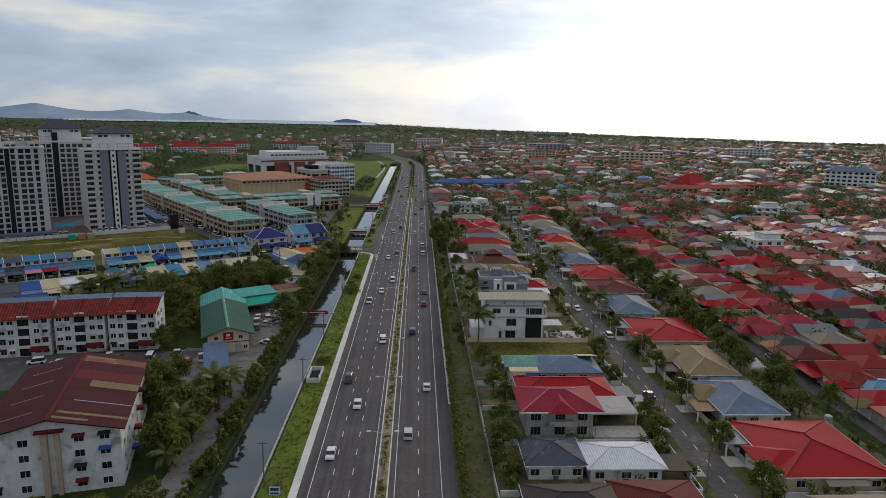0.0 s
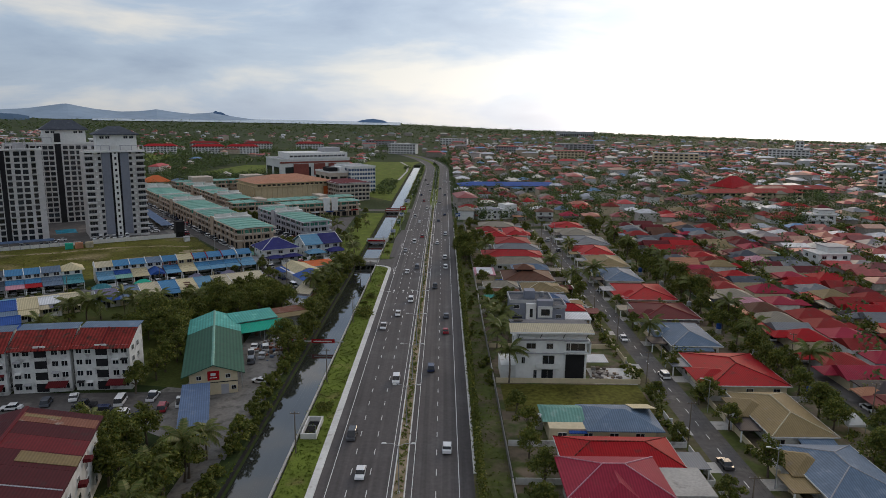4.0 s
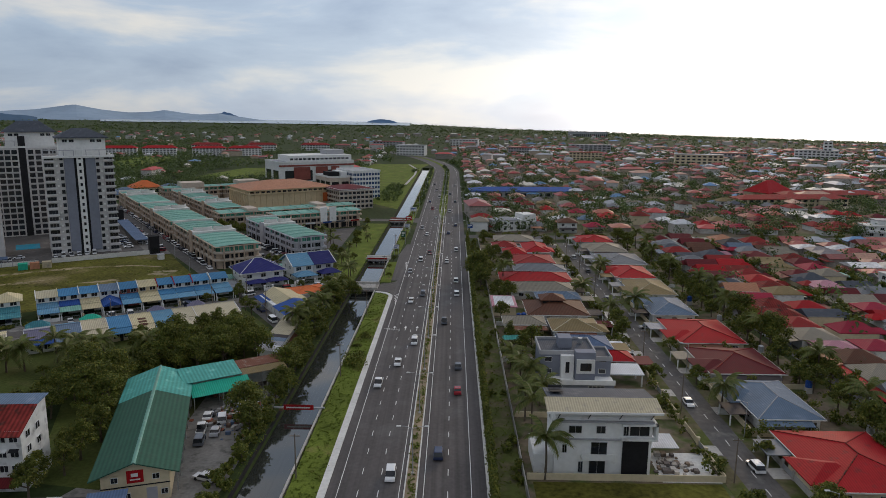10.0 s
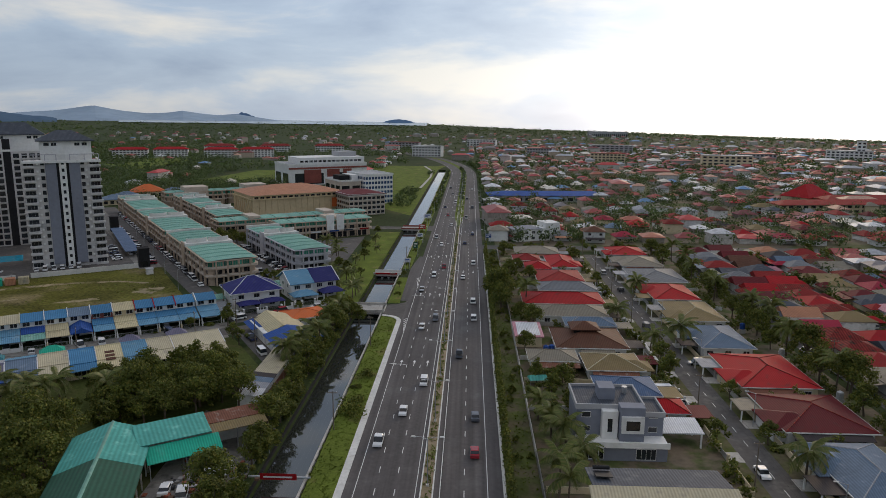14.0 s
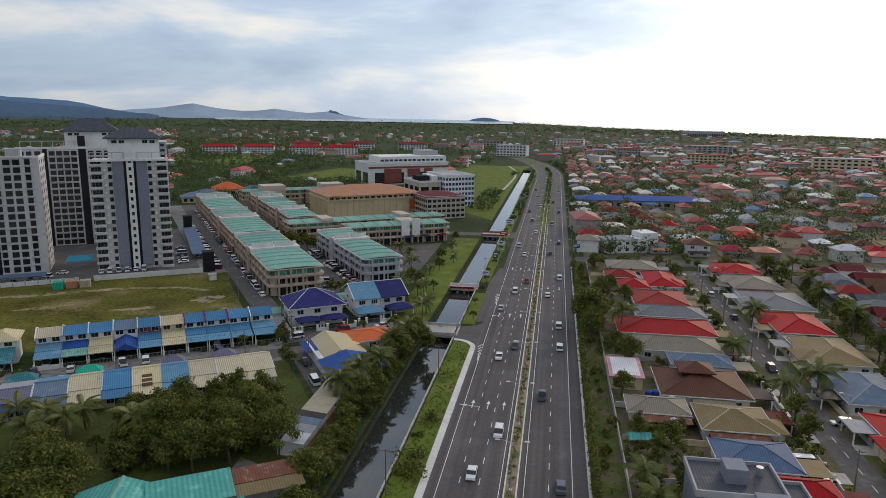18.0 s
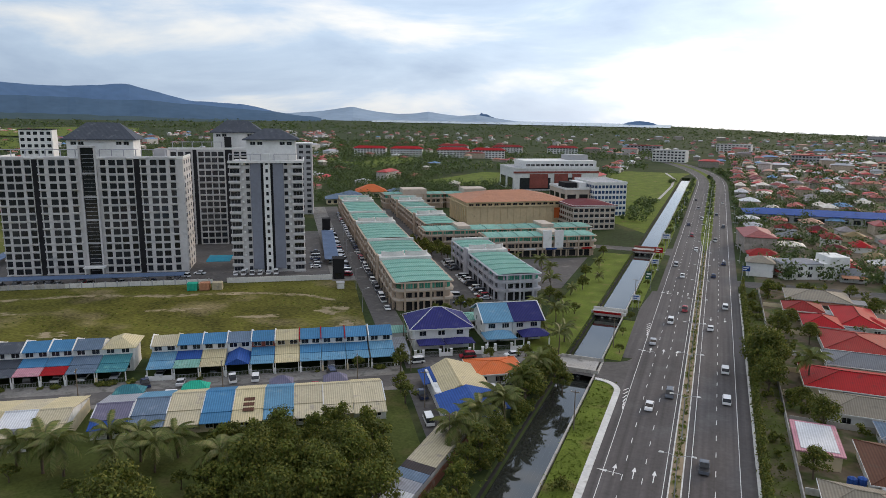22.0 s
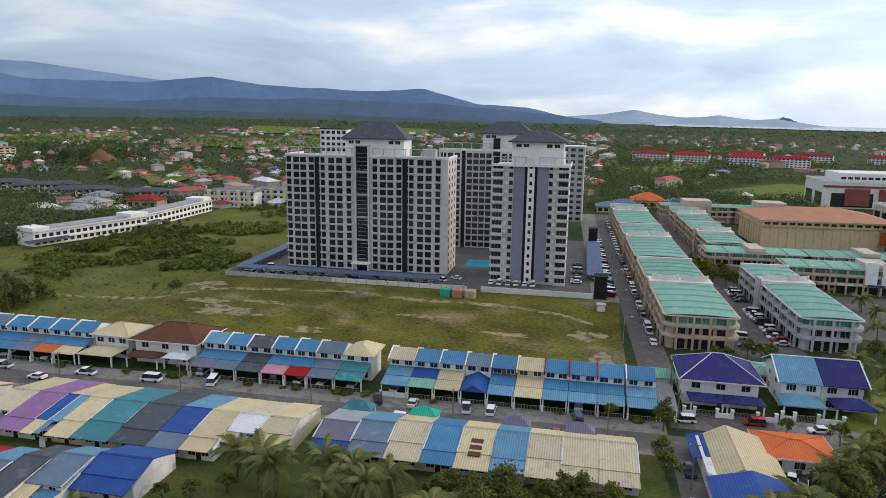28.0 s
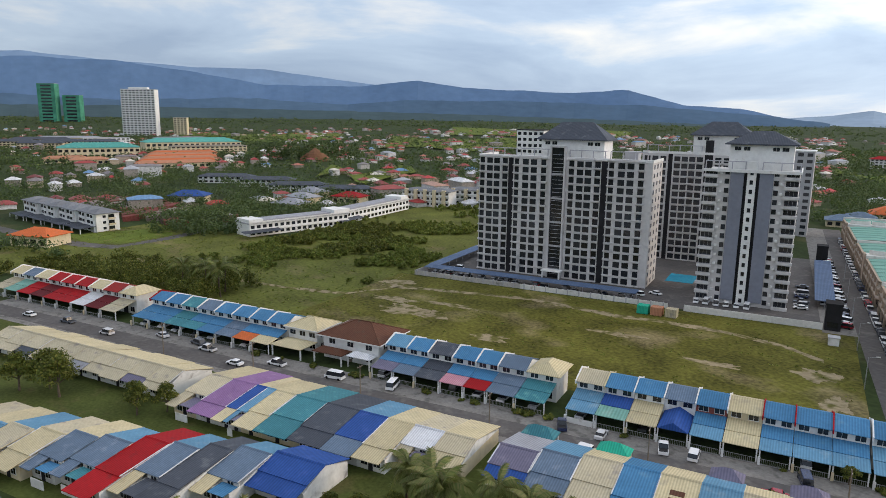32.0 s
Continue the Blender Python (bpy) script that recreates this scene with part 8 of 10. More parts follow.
tagged(new("field_tufts", leaf_mesh("field_tufts", cs, [R.uniform(0.3, 0.9) for _ in cs], 12, 0.42, SCRUB_LEAF, 0.3)), "tufts of long grass over the field", "grass", kind="stuff")
# palms and bananas along the canal bank, two round bushes on the verge, a big tree beside the highway
for x, y in ((-33, 352), (-33.4, 358), (-32.6, 364), (-33.2, 340), (-34.4, 368), (-32.8, 388), (-33.4, 399), (-39.2, 178), (-38.4, 170), (-40.2, 192), (-38.0, 182)):
    put(PALMS, int(y) % 3, x, y, R.uniform(0.75, 1.05))
for x, y, s in ((-17.9, 299, 1.25), (-18.3, 305, 1.0), (-18.6, 226, 0.7), (-18.0, 322, 0.8)):
    put(BUSHES, 1, x, y, s)
put(TREES, 4, 17.2, 392, 1.15)
put(TREES, 1, 17.8, 380, 0.95)
put(TREES, 4, 17.4, 402, 0.95)
put(TREES, 4, -75.5, 279, 1.05)
put(TREES, 1, -70.5, 274, 1.0)
# shrubs and small trees that fill the gardens between the houses
LOTS = [(l[0] - 1.5, l[1] + 3.0, l[2] - 0.6, l[3] + 0.6) for l in WEST_LOTS] + [(l[0] - 6.5, l[1] + 1.0, l[2] - 0.8, l[3] + 0.8) for l in EAST_LOTS] + [(26, 54, 180, 226), (22, 54, 243, 300), (20.5, 54, 336, 361), (21, 56, 226.5, 243.5), (29, 46, 240, 247)]


def garden(name, n, x0, x1, y0, y1, smin, smax):
    cc, rr, k = [], [], 0
    while k < n:
        x, y = R.uniform(x0, x1), R.uniform(y0, y1)
        if any(l[0] < x < l[1] and l[2] < y < l[3] for l in LOTS):
            k += 0.1
            continue
        k += 1
        s = R.uniform(smin, smax)
        for _ in range(6):
            q, w = s * 1.6 * math.sqrt(R.random()), R.uniform(0, 6.283)
            cc.append((x + q * math.cos(w), y + q * math.sin(w), s * R.uniform(0.5, 3.4)))
            rr.append(s * R.uniform(0.7, 1.2))
    return tagged(new(name, leaf_mesh(name, cc, rr, 26, 0.52, LEAVES, 0.8)), "garden shrubs and small trees between the houses", "shrubs", kind="stuff")


garden("garden_shrubs", 150, 21.6, 57, 150, 486, 0.5, 1.1)
garden("verge_shrubs", 46, 54.5, 57.6, 150, 484, 0.35, 0.8)
garden("plot_shrubs", 150, 69.5, 98, 150, 486, 0.6, 1.3)
garden("roadside_shrubs", 40, 66.8, 69.2, 150, 484, 0.35, 0.75)
garden("back_shrubs", 120, 108, 118, 150, 486, 0.5, 1.1)

# ---------------------------------------------------------------- vehicles
def car_model(kind, full=True):
    """Cars face +y. Kinds: saloon, suv, van, pickup."""
    L, W, H, hood, deck = {"saloon": (4.4, 1.72, 1.42, 1.15, 0.75), "suv": (4.5, 1.82, 1.72, 1.0, 0.1), "van": (4.9, 1.8, 2.05, 0.45, 0.05), "pickup": (5.1, 1.82, 1.76, 1.2, 1.7)}[kind]
    label = {"saloon": "low saloon car standing on asphalt", "suv": "compact high-roofed hatchback car on asphalt", "van": "white-bodied passenger van on asphalt", "pickup": "pickup truck with an open bed"}[kind]
    t = thing("car" if kind != "van" else "van", pose(0, 0, 0), label, "car", "vehicles")
    h, w, belt = L / 2, W / 2, 0.92 if kind != "van" else 1.1
    g = G()
    low = [(-w, -h, 0.32), (w, -h, 0.32), (w, h, 0.32), (-w, h, 0.32)]
    g.solid(low, [(-w, -h + 0.08, belt - 0.06), (w, -h + 0.08, belt - 0.06), (w * 0.96, h - 0.12, belt - 0.2), (-w * 0.96, h - 0.12, belt - 0.2)])
    y0, y1 = -h + deck, h - hood
    g.solid([(-w * 0.9, y0 + 0.3, H - 0.1), (w * 0.9, y0 + 0.3, H - 0.1), (w * 0.9, y1 - 0.5, H - 0.1), (-w * 0.9, y1 - 0.5, H - 0.1)], [(-w * 0.78, y0 + 0.45, H), (w * 0.78, y0 + 0.45, H), (w * 0.78, y1 - 0.7, H), (-w * 0.78, y1 - 0.7, H)])
    part("body", g, CAR_PAINT, t)
    part("cabin_glass", G().solid([(-w * 0.95, y0, belt - 0.1), (w * 0.95, y0, belt - 0.1), (w * 0.95, y1, belt - 0.18), (-w * 0.95, y1, belt - 0.18)], [(-w * 0.84, y0 + 0.36, H - 0.09), (w * 0.84, y0 + 0.36, H - 0.09), (w * 0.84, y1 - 0.62, H - 0.09), (-w * 0.84, y1 - 0.62, H - 0.09)]), GLASS, t)
    if kind == "pickup":
        part("bed", G().box(-w * 0.85, w * 0.85, -h + 0.2, y0 - 0.1, belt - 0.05, belt - 0.02), BLACK, t)
    if not full:
        und = G()
        for x in (-w + 0.08, w - 0.08):
            for y in (-h + 0.85, h - 0.85):
                und.rod((x - 0.1, y, 0.32), (x + 0.1, y, 0.32), 0.33, n=10)
        tagged(part("wheels", und, TYRE, t), kind="stuff")
        return t
    for x in (-w + 0.08, w - 0.08):
        for y in (-h + 0.85, h - 0.85):
            part("wheel", G().rod((x - 0.1, y, 0.32), (x + 0.1, y, 0.32), 0.33, n=10), TYRE, t)
    return t


CARS = [car_model("saloon"), car_model("suv"), car_model("pickup"), car_model("van")]
ROWS = [car_model(k, False) for k in ("saloon", "suv", "pickup", "van")]


def park(i, x, y, rz, z=0.05, models=None):
    ob = (models or CARS)[i % 4]
    m = pose(x, y, z, 0, 0, rz)
    if ob.name not in _first:
        _first.add(ob.name)
        ob.matrix_basis = m
        return ob
    return copy_thing(ob, m)


# on the highway: away from the camera on the west side, towards it on the east
for i, (x, y) in enumerate(((-9.9, 176), (-10.3, 214), (-6.8, 199), (-3.4, 244), (-10.2, 287), (-6.7, 301), (-3.3, 318), (-6.9, 362), (-3.2, 371), (-10.1, 408), (-6.8, 431), (-3.4, 447), (-6.6, 498), (-10.2, 519), (-3.4, 560), (-6.8, 601), (-10, 640), (-3.4, 668), (-6.8, 720), (-10, 770))):
    park((0, 1, 0, 1, 2, 0, 1)[i % 7], x, y, 180 + R.uniform(-1, 1), 0.055, ROWS if y > 420 else None)
for i, (x, y) in enumerate(((4.8, 184), (8.9, 209), (5.0, 252), (8.8, 283), (9.0, 299), (4.9, 338), (8.9, 372), (8.7, 392), (4.8, 428), (9.0, 455), (4.9, 503), (8.8, 530), (5.0, 590), (8.9, 640), (4.9, 690), (8.8, 760))):
    park((1, 0, 1, 0, 0, 2, 1)[i % 7], x, y, 0 + R.uniform(-1, 1), 0.055, ROWS if y > 420 else None)
# parked along the shop streets, by the towers, the terraces and the houses
for i in range(44):
    if R.random() < 0.86:
        park(i + (i // 5), *shop_xy(10.3, 42 + 5.0 * i), 34.4 + R.uniform(-2, 2), models=ROWS)
for i in range(40):
    if R.random() < 0.9:
        park(i * 3 + 1, *shop_xy(1.6, 92 + 2.9 * i), 34.4 + 70 + R.uniform(-3, 3), 0.055, ROWS)
for i in range(22):
    if R.random() < 0.8:
        park(i * 5, *shop_xy(45.6, 48 + 2.9 * i), 34.4 + 90 + R.uniform(-3, 3), models=ROWS)
for i in range(24):
    if R.random() < 0.75:
        park(i * 3, *shop_xy(35.2, 44 + 8.4 * i), 34.4 + 70, models=ROWS)
for i in range(28):
    if R.random() < 0.8:
        park(i, *grid_xy(-138 + 2.75 * i, 92.5), 32.6 + R.uniform(-3, 3), models=ROWS)
for i in range(9):
    if R.random() < 0.8:
        park(i * 3, *grid_xy(-43 + 3.1 * i, 99.5), 32.6 + R.uniform(-4, 4))
for a, b, k, rz in ((-12, 108, 0, 90), (-12, 112, 1, 90), (-12, 116, 2, 90), (-12, 124, 0, 90), (-12, 128, 3, 90), (-5.5, 118, 0, 0), (-5.5, 140, 1, 0), (-12, 140, 0, 90), (-134, 100, 0, 0), (-134, 104, 1, 90), (-62, 99, 1, 60), (-57, 103, 0, 70),
                    (-9.6, -13.6, 3, 10), (-27.6, -13.4, 1, 0), (-33, -13.2, 2, 10), (-14, -21.0, 0, 90), (-46, -21.3, 1, 85), (-44.6, -13.4, 0, 0), (-52.6, -13.0, 2, 20), (-107, -14.5, 3, 92), (-92.4, -12.4, 3, 12), (-124.5, -14.3, 2, 88), (-133.5, -19.2, 0, 90), (-122.5, -21.6, 0, 88), (-147, -15.0, 2, 90), (-153, -12.6, 1, 80), (-166, -13, 0, 80),
                    (-181, -19, 1, 90), (-200, -17.5, 2, 90), (-216, -19, 0, 90), (10, -30, 2, 5), (9.2, -43.5, 3, 0), (21.5, -28.2, 0, 60), (27, -30, 2, 75), (31, -29.5, 1, 80), (12, -8.5, 1, 95), (38, -7.5, 0, 95), (26, -6.6, 1, 90)):
    park(k, *grid_xy(a, b), 32.6 + rz, models=ROWS if b > 60 else None)
for x, y, k, rz in ((-61, 222, 0, 10), (-66, 224, 1, 100), (-71, 227, 2, 95), (-75.5, 231, 0, 20), (-80, 228, 1, 15), (-86, 225, 0, 100), (-92, 226, 1, 110), (-64, 229, 3, 10), (-58, 232, 2, 5), (-36.2, 242, 0, 70), (-42.2, 256, 1, 10), (-43.6, 261, 2, 12), (-40.4, 260, 0, 8), (-41, 266, 1, 15), (-44.4, 267, 0, 10), (-38, 273, 0, 60),
                    (61.2, 204, 0, 2), (63.8, 249, 1, 2), (61, 278, 0, 180), (62, 366, 1, 180), (63.8, 412, 0, 2), (62.5, 440, 1, 2), (55, 309, 0, 90), (53, 312, 1, 95), (53, 315.5, 3, 92), (54.4, 335, 2, 90), (71, 300, 0, 90), (67.2, 335, 1, 90), (104.8, 262, 0, 5), (105, 280, 1, 0), (107.3, 210, 1, 0), (104, 230, 0, 185), (101.4, 318, 3, 0), (101, 330, 0, 0), (100.6, 346, 1, 0), (100.4, 420, 0, 0)):
    park(k, x, y, rz)
for k in range(4):
    for j in range(11):
        park(R.randrange(4), 132.4 + 33.5 * k + (4.6 if R.random() < 0.5 else 0), R.uniform(150, 470), R.choice((0, 180)), models=ROWS)

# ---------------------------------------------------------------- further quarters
# roof and wall tones are raised to stand in for haze over the town
FAR_ROOF = palette("far roofs paled for haze", [(0.300, 0.037, 0.033), (0.213, 0.050, 0.043), (0.525, 0.525, 0.537), (0.250, 0.050, 0.045), (0.413, 0.037, 0.033), (0.163, 0.037, 0.037), (0.620, 0.575, 0.488), (0.375, 0.125, 0.075), (0.350, 0.362, 0.388), (0.300, 0.056, 0.048), (0.125, 0.250, 0.425), (0.325, 0.069, 0.053), (0.200, 0.175, 0.175), (0.450, 0.250, 0.175), (0.620, 0.620, 0.620), (0.325, 0.062, 0.050)], 0.55, spec=0.35)
FAR_WALL = palette("far walls paled for haze", [(0.525, 0.500, 0.463), (0.350, 0.312, 0.275), (0.620, 0.620, 0.620), (0.275, 0.250, 0.213), (0.450, 0.375, 0.288)], 0.8, spec=0.2)


def blocked(x, y):
    """Keeps the scatter off the highway, canal, shops, towers and the mapped quarters."""
    if -48 < x - bend(y) < 19 and y < 1250:
        return True
    p = GRID.inverted() @ Vector((x, y, 0))
    if -150 < p.x < 240 and -80 < p.y < 330 and x < 0:
        return True
    if 150 < p.x < 245 and 320 < p.y < 440:
        return True
    if -440 < p.x < -306 and 40 < p.y < 122 or -310 < p.x < -262 and 42 < p.y < 100:
        return True
    if -96 < x < -30 and 640 < y < 1040 or -256 < x < -188 and 800 < y < 950:
        return True
    return False


spots = []
for _ in range(2300):
    # east, beyond the cross street
    x, y = R.uniform(18, 900), 510 + 1100 * R.random() ** 1.25
    if blocked(x, y) or x > y * 0.95:
        continue
    spots.append((x, y))
for _ in range(1000):
    d, az = R.uniform(700, 2400), radians(R.uniform(-36, 36))
    x, y = d * math.sin(az), 120 + d * math.cos(az)
    if not blocked(x, y) and not (x < -20 and R.random() < 0.45):
        spots.append((x, y))
for _ in range(1500):
    d, az = R.uniform(480, 2300), radians(R.uniform(-98, -30))
    x, y = d * math.sin(az), 200 + d * math.cos(az)
    if not blocked(x, y) and noise.noise((x * 0.006, y * 0.006, 2.0)) > -0.14:
        spots.append((x, y))
cells = {}
kept = []
for x, y in spots:
    c = (int(x // 16), int(y // 15))
    if c in cells:
        continue
    cells[c] = 1
    kept.append(((c[0] + 0.5) * 16 + R.uniform(-2, 2), (c[1] + 0.5) * 15 + R.uniform(-2, 2)))
near_n = 0
for x, y in kept:
    w, d = R.uniform(9, 14), R.uniform(8.5, 12.5)
    if 500 < y < 640 and x > 18 and x < 330 and near_n < 60:
        near_n += 1
        c = R.choice(TERRACE_COLS)
        t = thing("bungalow", pose(x, y, 0, 0, 0, R.choice((0, 90)) + R.uniform(-6, 6)), "small house with a %s hipped roof" % c, "house", "houses beyond the cross street")
        two = R.random() < 0.3
        h = 5.8 if two else 3.0
        part("wall", G().box(-w / 2 + 0.7, w / 2 - 0.7, -d / 2 + 0.7, d / 2 - 0.7, -0.1, h), R.choice((WHITE, OLD_WHITE, CREAM)), t)
        part("roof", G().hip(-w / 2, w / 2, -d / 2, d / 2, h, 2.2, 0.2), ROOF[c], t)
        for s in range(2 if two else 1):
            for xx in (-w * 0.25, w * 0.25):
                window(t, xx, -d / 2 + 0.67, 0.9 + 2.9 * s, 1.5, 1.2, 0)
        part("porch_roof", G().slope(-w / 2 + 0.5, w / 2 - 1, -d / 2 - 3, 2.4, -d / 2, 2.9), ROOF[R.choice(TERRACE_COLS)], t)
    else:
        z0 = far_rise(x, y)
        big = R.random() < 0.05
        far_house(x, y, w * (2.2 if big else 1), d * (1.3 if big else 1), R.choice((2.8, 3.0, 3.0, 3.2, 5.6)) + (5 if big else 0), R.uniform(1.6, 2.6), R.choice((0, 1.57)) + R.uniform(-0.15, 0.15), z0)
tagged(new("far_house_walls", far_wall.mesh("far_house_walls", FAR_WALL)), "pale walls of countless distant houses", "houses", kind="stuff")
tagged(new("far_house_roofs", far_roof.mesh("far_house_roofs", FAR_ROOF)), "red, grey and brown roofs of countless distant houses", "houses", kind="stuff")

cs, rs = [], []


def wood(n, inside):
    for _ in range(n):
        x, y = inside()
        if blocked(x, y) or (noise.noise((x * 0.011, y * 0.011, 5.0)) < 0.0 and R.random() < 0.4):
            continue
        s = R.uniform(2.6, 5.2)
        z0 = far_rise(x, y)
        for _k in range(1 if y > 900 or x < -500 else 2):
            cs.append((x + R.uniform(-2, 2), y + R.uniform(-2, 2), z0 + s * R.uniform(0.6, 1.3)))
            rs.append(s)


def polar(d0, d1, a0, a1, power=1.0):
    def pick():
        d, az = d0 + (d1 - d0) * R.random() ** power, radians(R.uniform(a0, a1))
        return d * math.sin(az), 150 + d * math.cos(az)
    return pick


wood(7600, lambda: (R.uniform(18, 900), 505 + 1000 * R.random() ** 1.2))
wood(9000, polar(520, 1700, -98, -18, 0.8))
wood(7400, polar(1300, 3100, -95, 40, 0.8))
wood(1500, lambda: grid_xy(R.uniform(-560, -262), R.uniform(30, 340)))
wood(1700, polar(900, 1900, -94, -70))
wood(260, lambda: grid_xy(R.uniform(-330, -262), R.uniform(96, 200)))
wood(420, lambda: grid_xy(R.uniform(-20, 160), R.uniform(330, 620)))
wood(420, lambda: (R.uniform(112, 440), R.uniform(70, 480)))
# thick groves behind the shops and hospital, and clumps along the canal bend
Q = random.Random(17)
for _ in range(4200):
    x, y = Q.uniform(-760, -80), 610 + 900 * Q.random() ** 1.2
    if blocked(x, y) or noise.noise((x * 0.009, y * 0.009, 3.0)) < -0.12:
        continue
    s = Q.uniform(3.0, 6.2)
    cs.append((x, y, far_rise(x, y) + s * Q.uniform(0.5, 1.1)))
    rs.append(s)
for xa, xb, ya, yb, n in ((-50, -35, 640, 752, 60), (-19.5, -15.5, 600, 960, 70), (-0.6, 1.6, 690, 1000, 70), (-38, -33, 905, 930, 9), (16, 30, 560, 1100, 190), (-92, -70, 700, 860, 60)):
    for _ in range(n):
        s = Q.uniform(1.6, 3.4) * (0.6 if xb - xa < 5 else 1)
        x, y = Q.uniform(xa, xb), Q.uniform(ya, yb)
        cs.append((x + bend(y), y, s * Q.uniform(0.6, 1.2)))
        rs.append(s)
near_cs, near_rs, away_cs, away_rs = [], [], [], []
for c, r in zip(cs, rs):
    close = math.hypot(c[0] + 10, c[1] - 220) < 760
    (near_cs if close else away_cs).append(c)
    (near_rs if close else away_rs).append(r)
# leaf tones lightened in place of the haze that lies over distant trees
far_leaf = palette("distant leaves paled for haze", [(0.058, 0.092, 0.026), (0.078, 0.116, 0.030), (0.108, 0.142, 0.036), (0.064, 0.102, 0.032)], 0.6, True, 0.3, 0.02, 0, 0.4)
let_through(far_leaf, 0.35)
tagged(new("far_woods", leaf_mesh("far_woods", away_cs, away_rs, 10, 2.5, far_leaf, 0.75)), "distant tropical trees and woods", "woods", kind="stuff")
tagged(new("middle_woods", leaf_mesh("middle_woods", near_cs, near_rs, 32, 1.15, far_leaf, 0.8)), "tropical trees between the distant houses", "woods", kind="stuff")
cs, rs = [], []
for _ in range(3800):
    x, y = polar(2600, 4880, -100, 44)()
    s = R.uniform(5, 11)
    cs.append((x, y, far_rise(x, y) + 0.35 * s))
    rs.append(s)
tagged(new("horizon_woods", leaf_mesh("horizon_woods", cs, rs, 9, 5.5, far_leaf, 0.5)), "woods towards the horizon, leaf tones paled for haze", "woods", kind="stuff")


def slab_block(name, x, y, rz, w, d, h, rows, cols, wall, roof, label, cat="apartment block", hip=None):
    t = thing(name, pose(x, y, far_rise(x, y), 0, 0, rz), label, cat)
    part("wall", G().box(-w / 2, w / 2, -d / 2, d / 2, -3, h), wall, t)
    if hip:
        part("roof", G().hip(-w / 2 - 1, w / 2 + 1, -d / 2 - 1, d / 2 + 1, h, hip, 0.3), roof, t)
    else:
        part("roof", G().box(-w / 2 - 0.4, w / 2 + 0.4, -d / 2 - 0.4, d / 2 + 0.4, h, h + 0.6), roof, t)
    panes = G()
    for r in range(rows):
        for c in range(cols):
            x, ww, z = -w / 2 + w * (c + 0.5) / cols, w / cols * 0.3, 0.9 + r * h / rows
            panes.box(x - ww, x + ww, -d / 2 - 0.08, -d / 2, z, z + h / rows * 0.5)
    tagged(part("glazing", panes, GLASS, t), kind="stuff")
    return t


slab_block("white_tower", -424, 550, 35, 20, 12, 50, 12, 5, WHITE, DARK, "distant white apartment tower with a dark top", "apartment tower")
slab_block("glass_tower", -241, 587, 30, 13, 12, 44, 13, 3, PALE_GREY, WHITE, "distant pale grey apartment tower", "apartment tower")
wt = slab_block("white_tower", -1768, 438, 66, 74, 30, 104, 20, 9, WHITE, PALE_GREY, "tall distant white apartment tower with stacked balconies", "apartment tower")
part("roof_house", G().box(-22, 20, -8, 8, 104, 109), WHITE, wt)
for f in range(20):
    part("balcony_band", G().box(-37.6, 37.6, -16.6, -15, 5.2 * f, 5.2 * f + 1.3), WHITE, wt)
NET = surface("green building net", (0.07, 0.26, 0.17), 0.8, grain=0.6, blotch=0.05, amount=0.5, bump=0.2)
slab_block("green_tower", -2835, 262, 66, 58, 36, 130, 12, 1, NET, PALE_GREY, "distant tower wrapped in green netting", "apartment tower")
slab_block("green_tower", -2820, 336, 66, 56, 36, 92, 8, 1, NET, PALE_GREY, "lower netted block beside the green tower", "apartment tower")
slab_block("white_row", -1740, 520, 66, 30, 16, 42, 9, 4, CREAM, PALE_GREY, "cream apartment block behind the white tower", "apartment block")
for x, y, l in ((-1307, 196, 66), (-1240, 236, 62), (-1290, 268, 70), (-1281, 318, 60), (-1380, 236, 90)):
    slab_block("slate_row", x, y, 78, l, 15, 10, 3, 12, CREAM, ROOF["slate"], "cream three-storey row under a slate roof", "row houses", 4)
slab_block("long_hall", -1470, 280, 80, 110, 30, 9, 1, 10, CREAM, ROOF["grey"], "low cream hall with a grey roof", "hall", 3)
slab_block("teal_hall", -1033, 303, 89, 96, 38, 13, 2, 14, CREAM, ROOF["aqua"], "long cream shopping hall with an aqua roof", "hall", 6)
slab_block("teal_hall", -1153, 440, 94, 142, 40, 14, 2, 18, CREAM, ROOF["aqua"], "cream shopping hall with an aqua roof", "hall", 6)
slab_block("white_row", -1290, 330, 92, 70, 14, 15, 4, 10, WHITE, PALE_GREY, "white mid-rise block below the tower", "apartment block")
slab_block("white_row", -1330, 452, 94, 90, 16, 13, 3, 12, CREAM, ROOF["ash"], "pale shop row below the tower", "shop building", 2)
slab_block("cream_row", -1085, 452, 94, 110, 16, 10, 3, 16, CREAM, ROOF["stone"], "cream three-storey shop row", "shop building", 2)
for i in range(9):
    slab_block("row_block", -818 - 25 * i, 366 + 5 * i, 94, 84, 13, 5.5, 1, 12, CREAM, ROOF[("terracotta", "orange", "terracotta")[i % 3]], "long terracotta-roofed row of houses", "row houses", 3)
for x, y, l in ((-900, 285, 40), (-930, 262, 46)):
    slab_block("row_block", x, y, 94, l, 13, 5.5, 1, 6, CREAM, ROOF["terracotta"], "terracotta-roofed row of houses", "row houses", 3)
for x, y in ((-486, 1150), (-434, 1168), (-362, 1176), (-312, 1190)):
    slab_block("red_roof_flats", x, y, 16, 48, 13, 12, 4, 10, WHITE, ROOF["red"], "distant white four-storey flats with red roofs", "apartment block", 3.5)
for i in range(3):
    slab_block("red_roof_flats", -420 + 90 * i, 1330 + 20 * i, 12, 50, 13, 10, 3, 10, WHITE, ROOF["brick"], "distant flats with red roofs", "apartment block", 3.5)
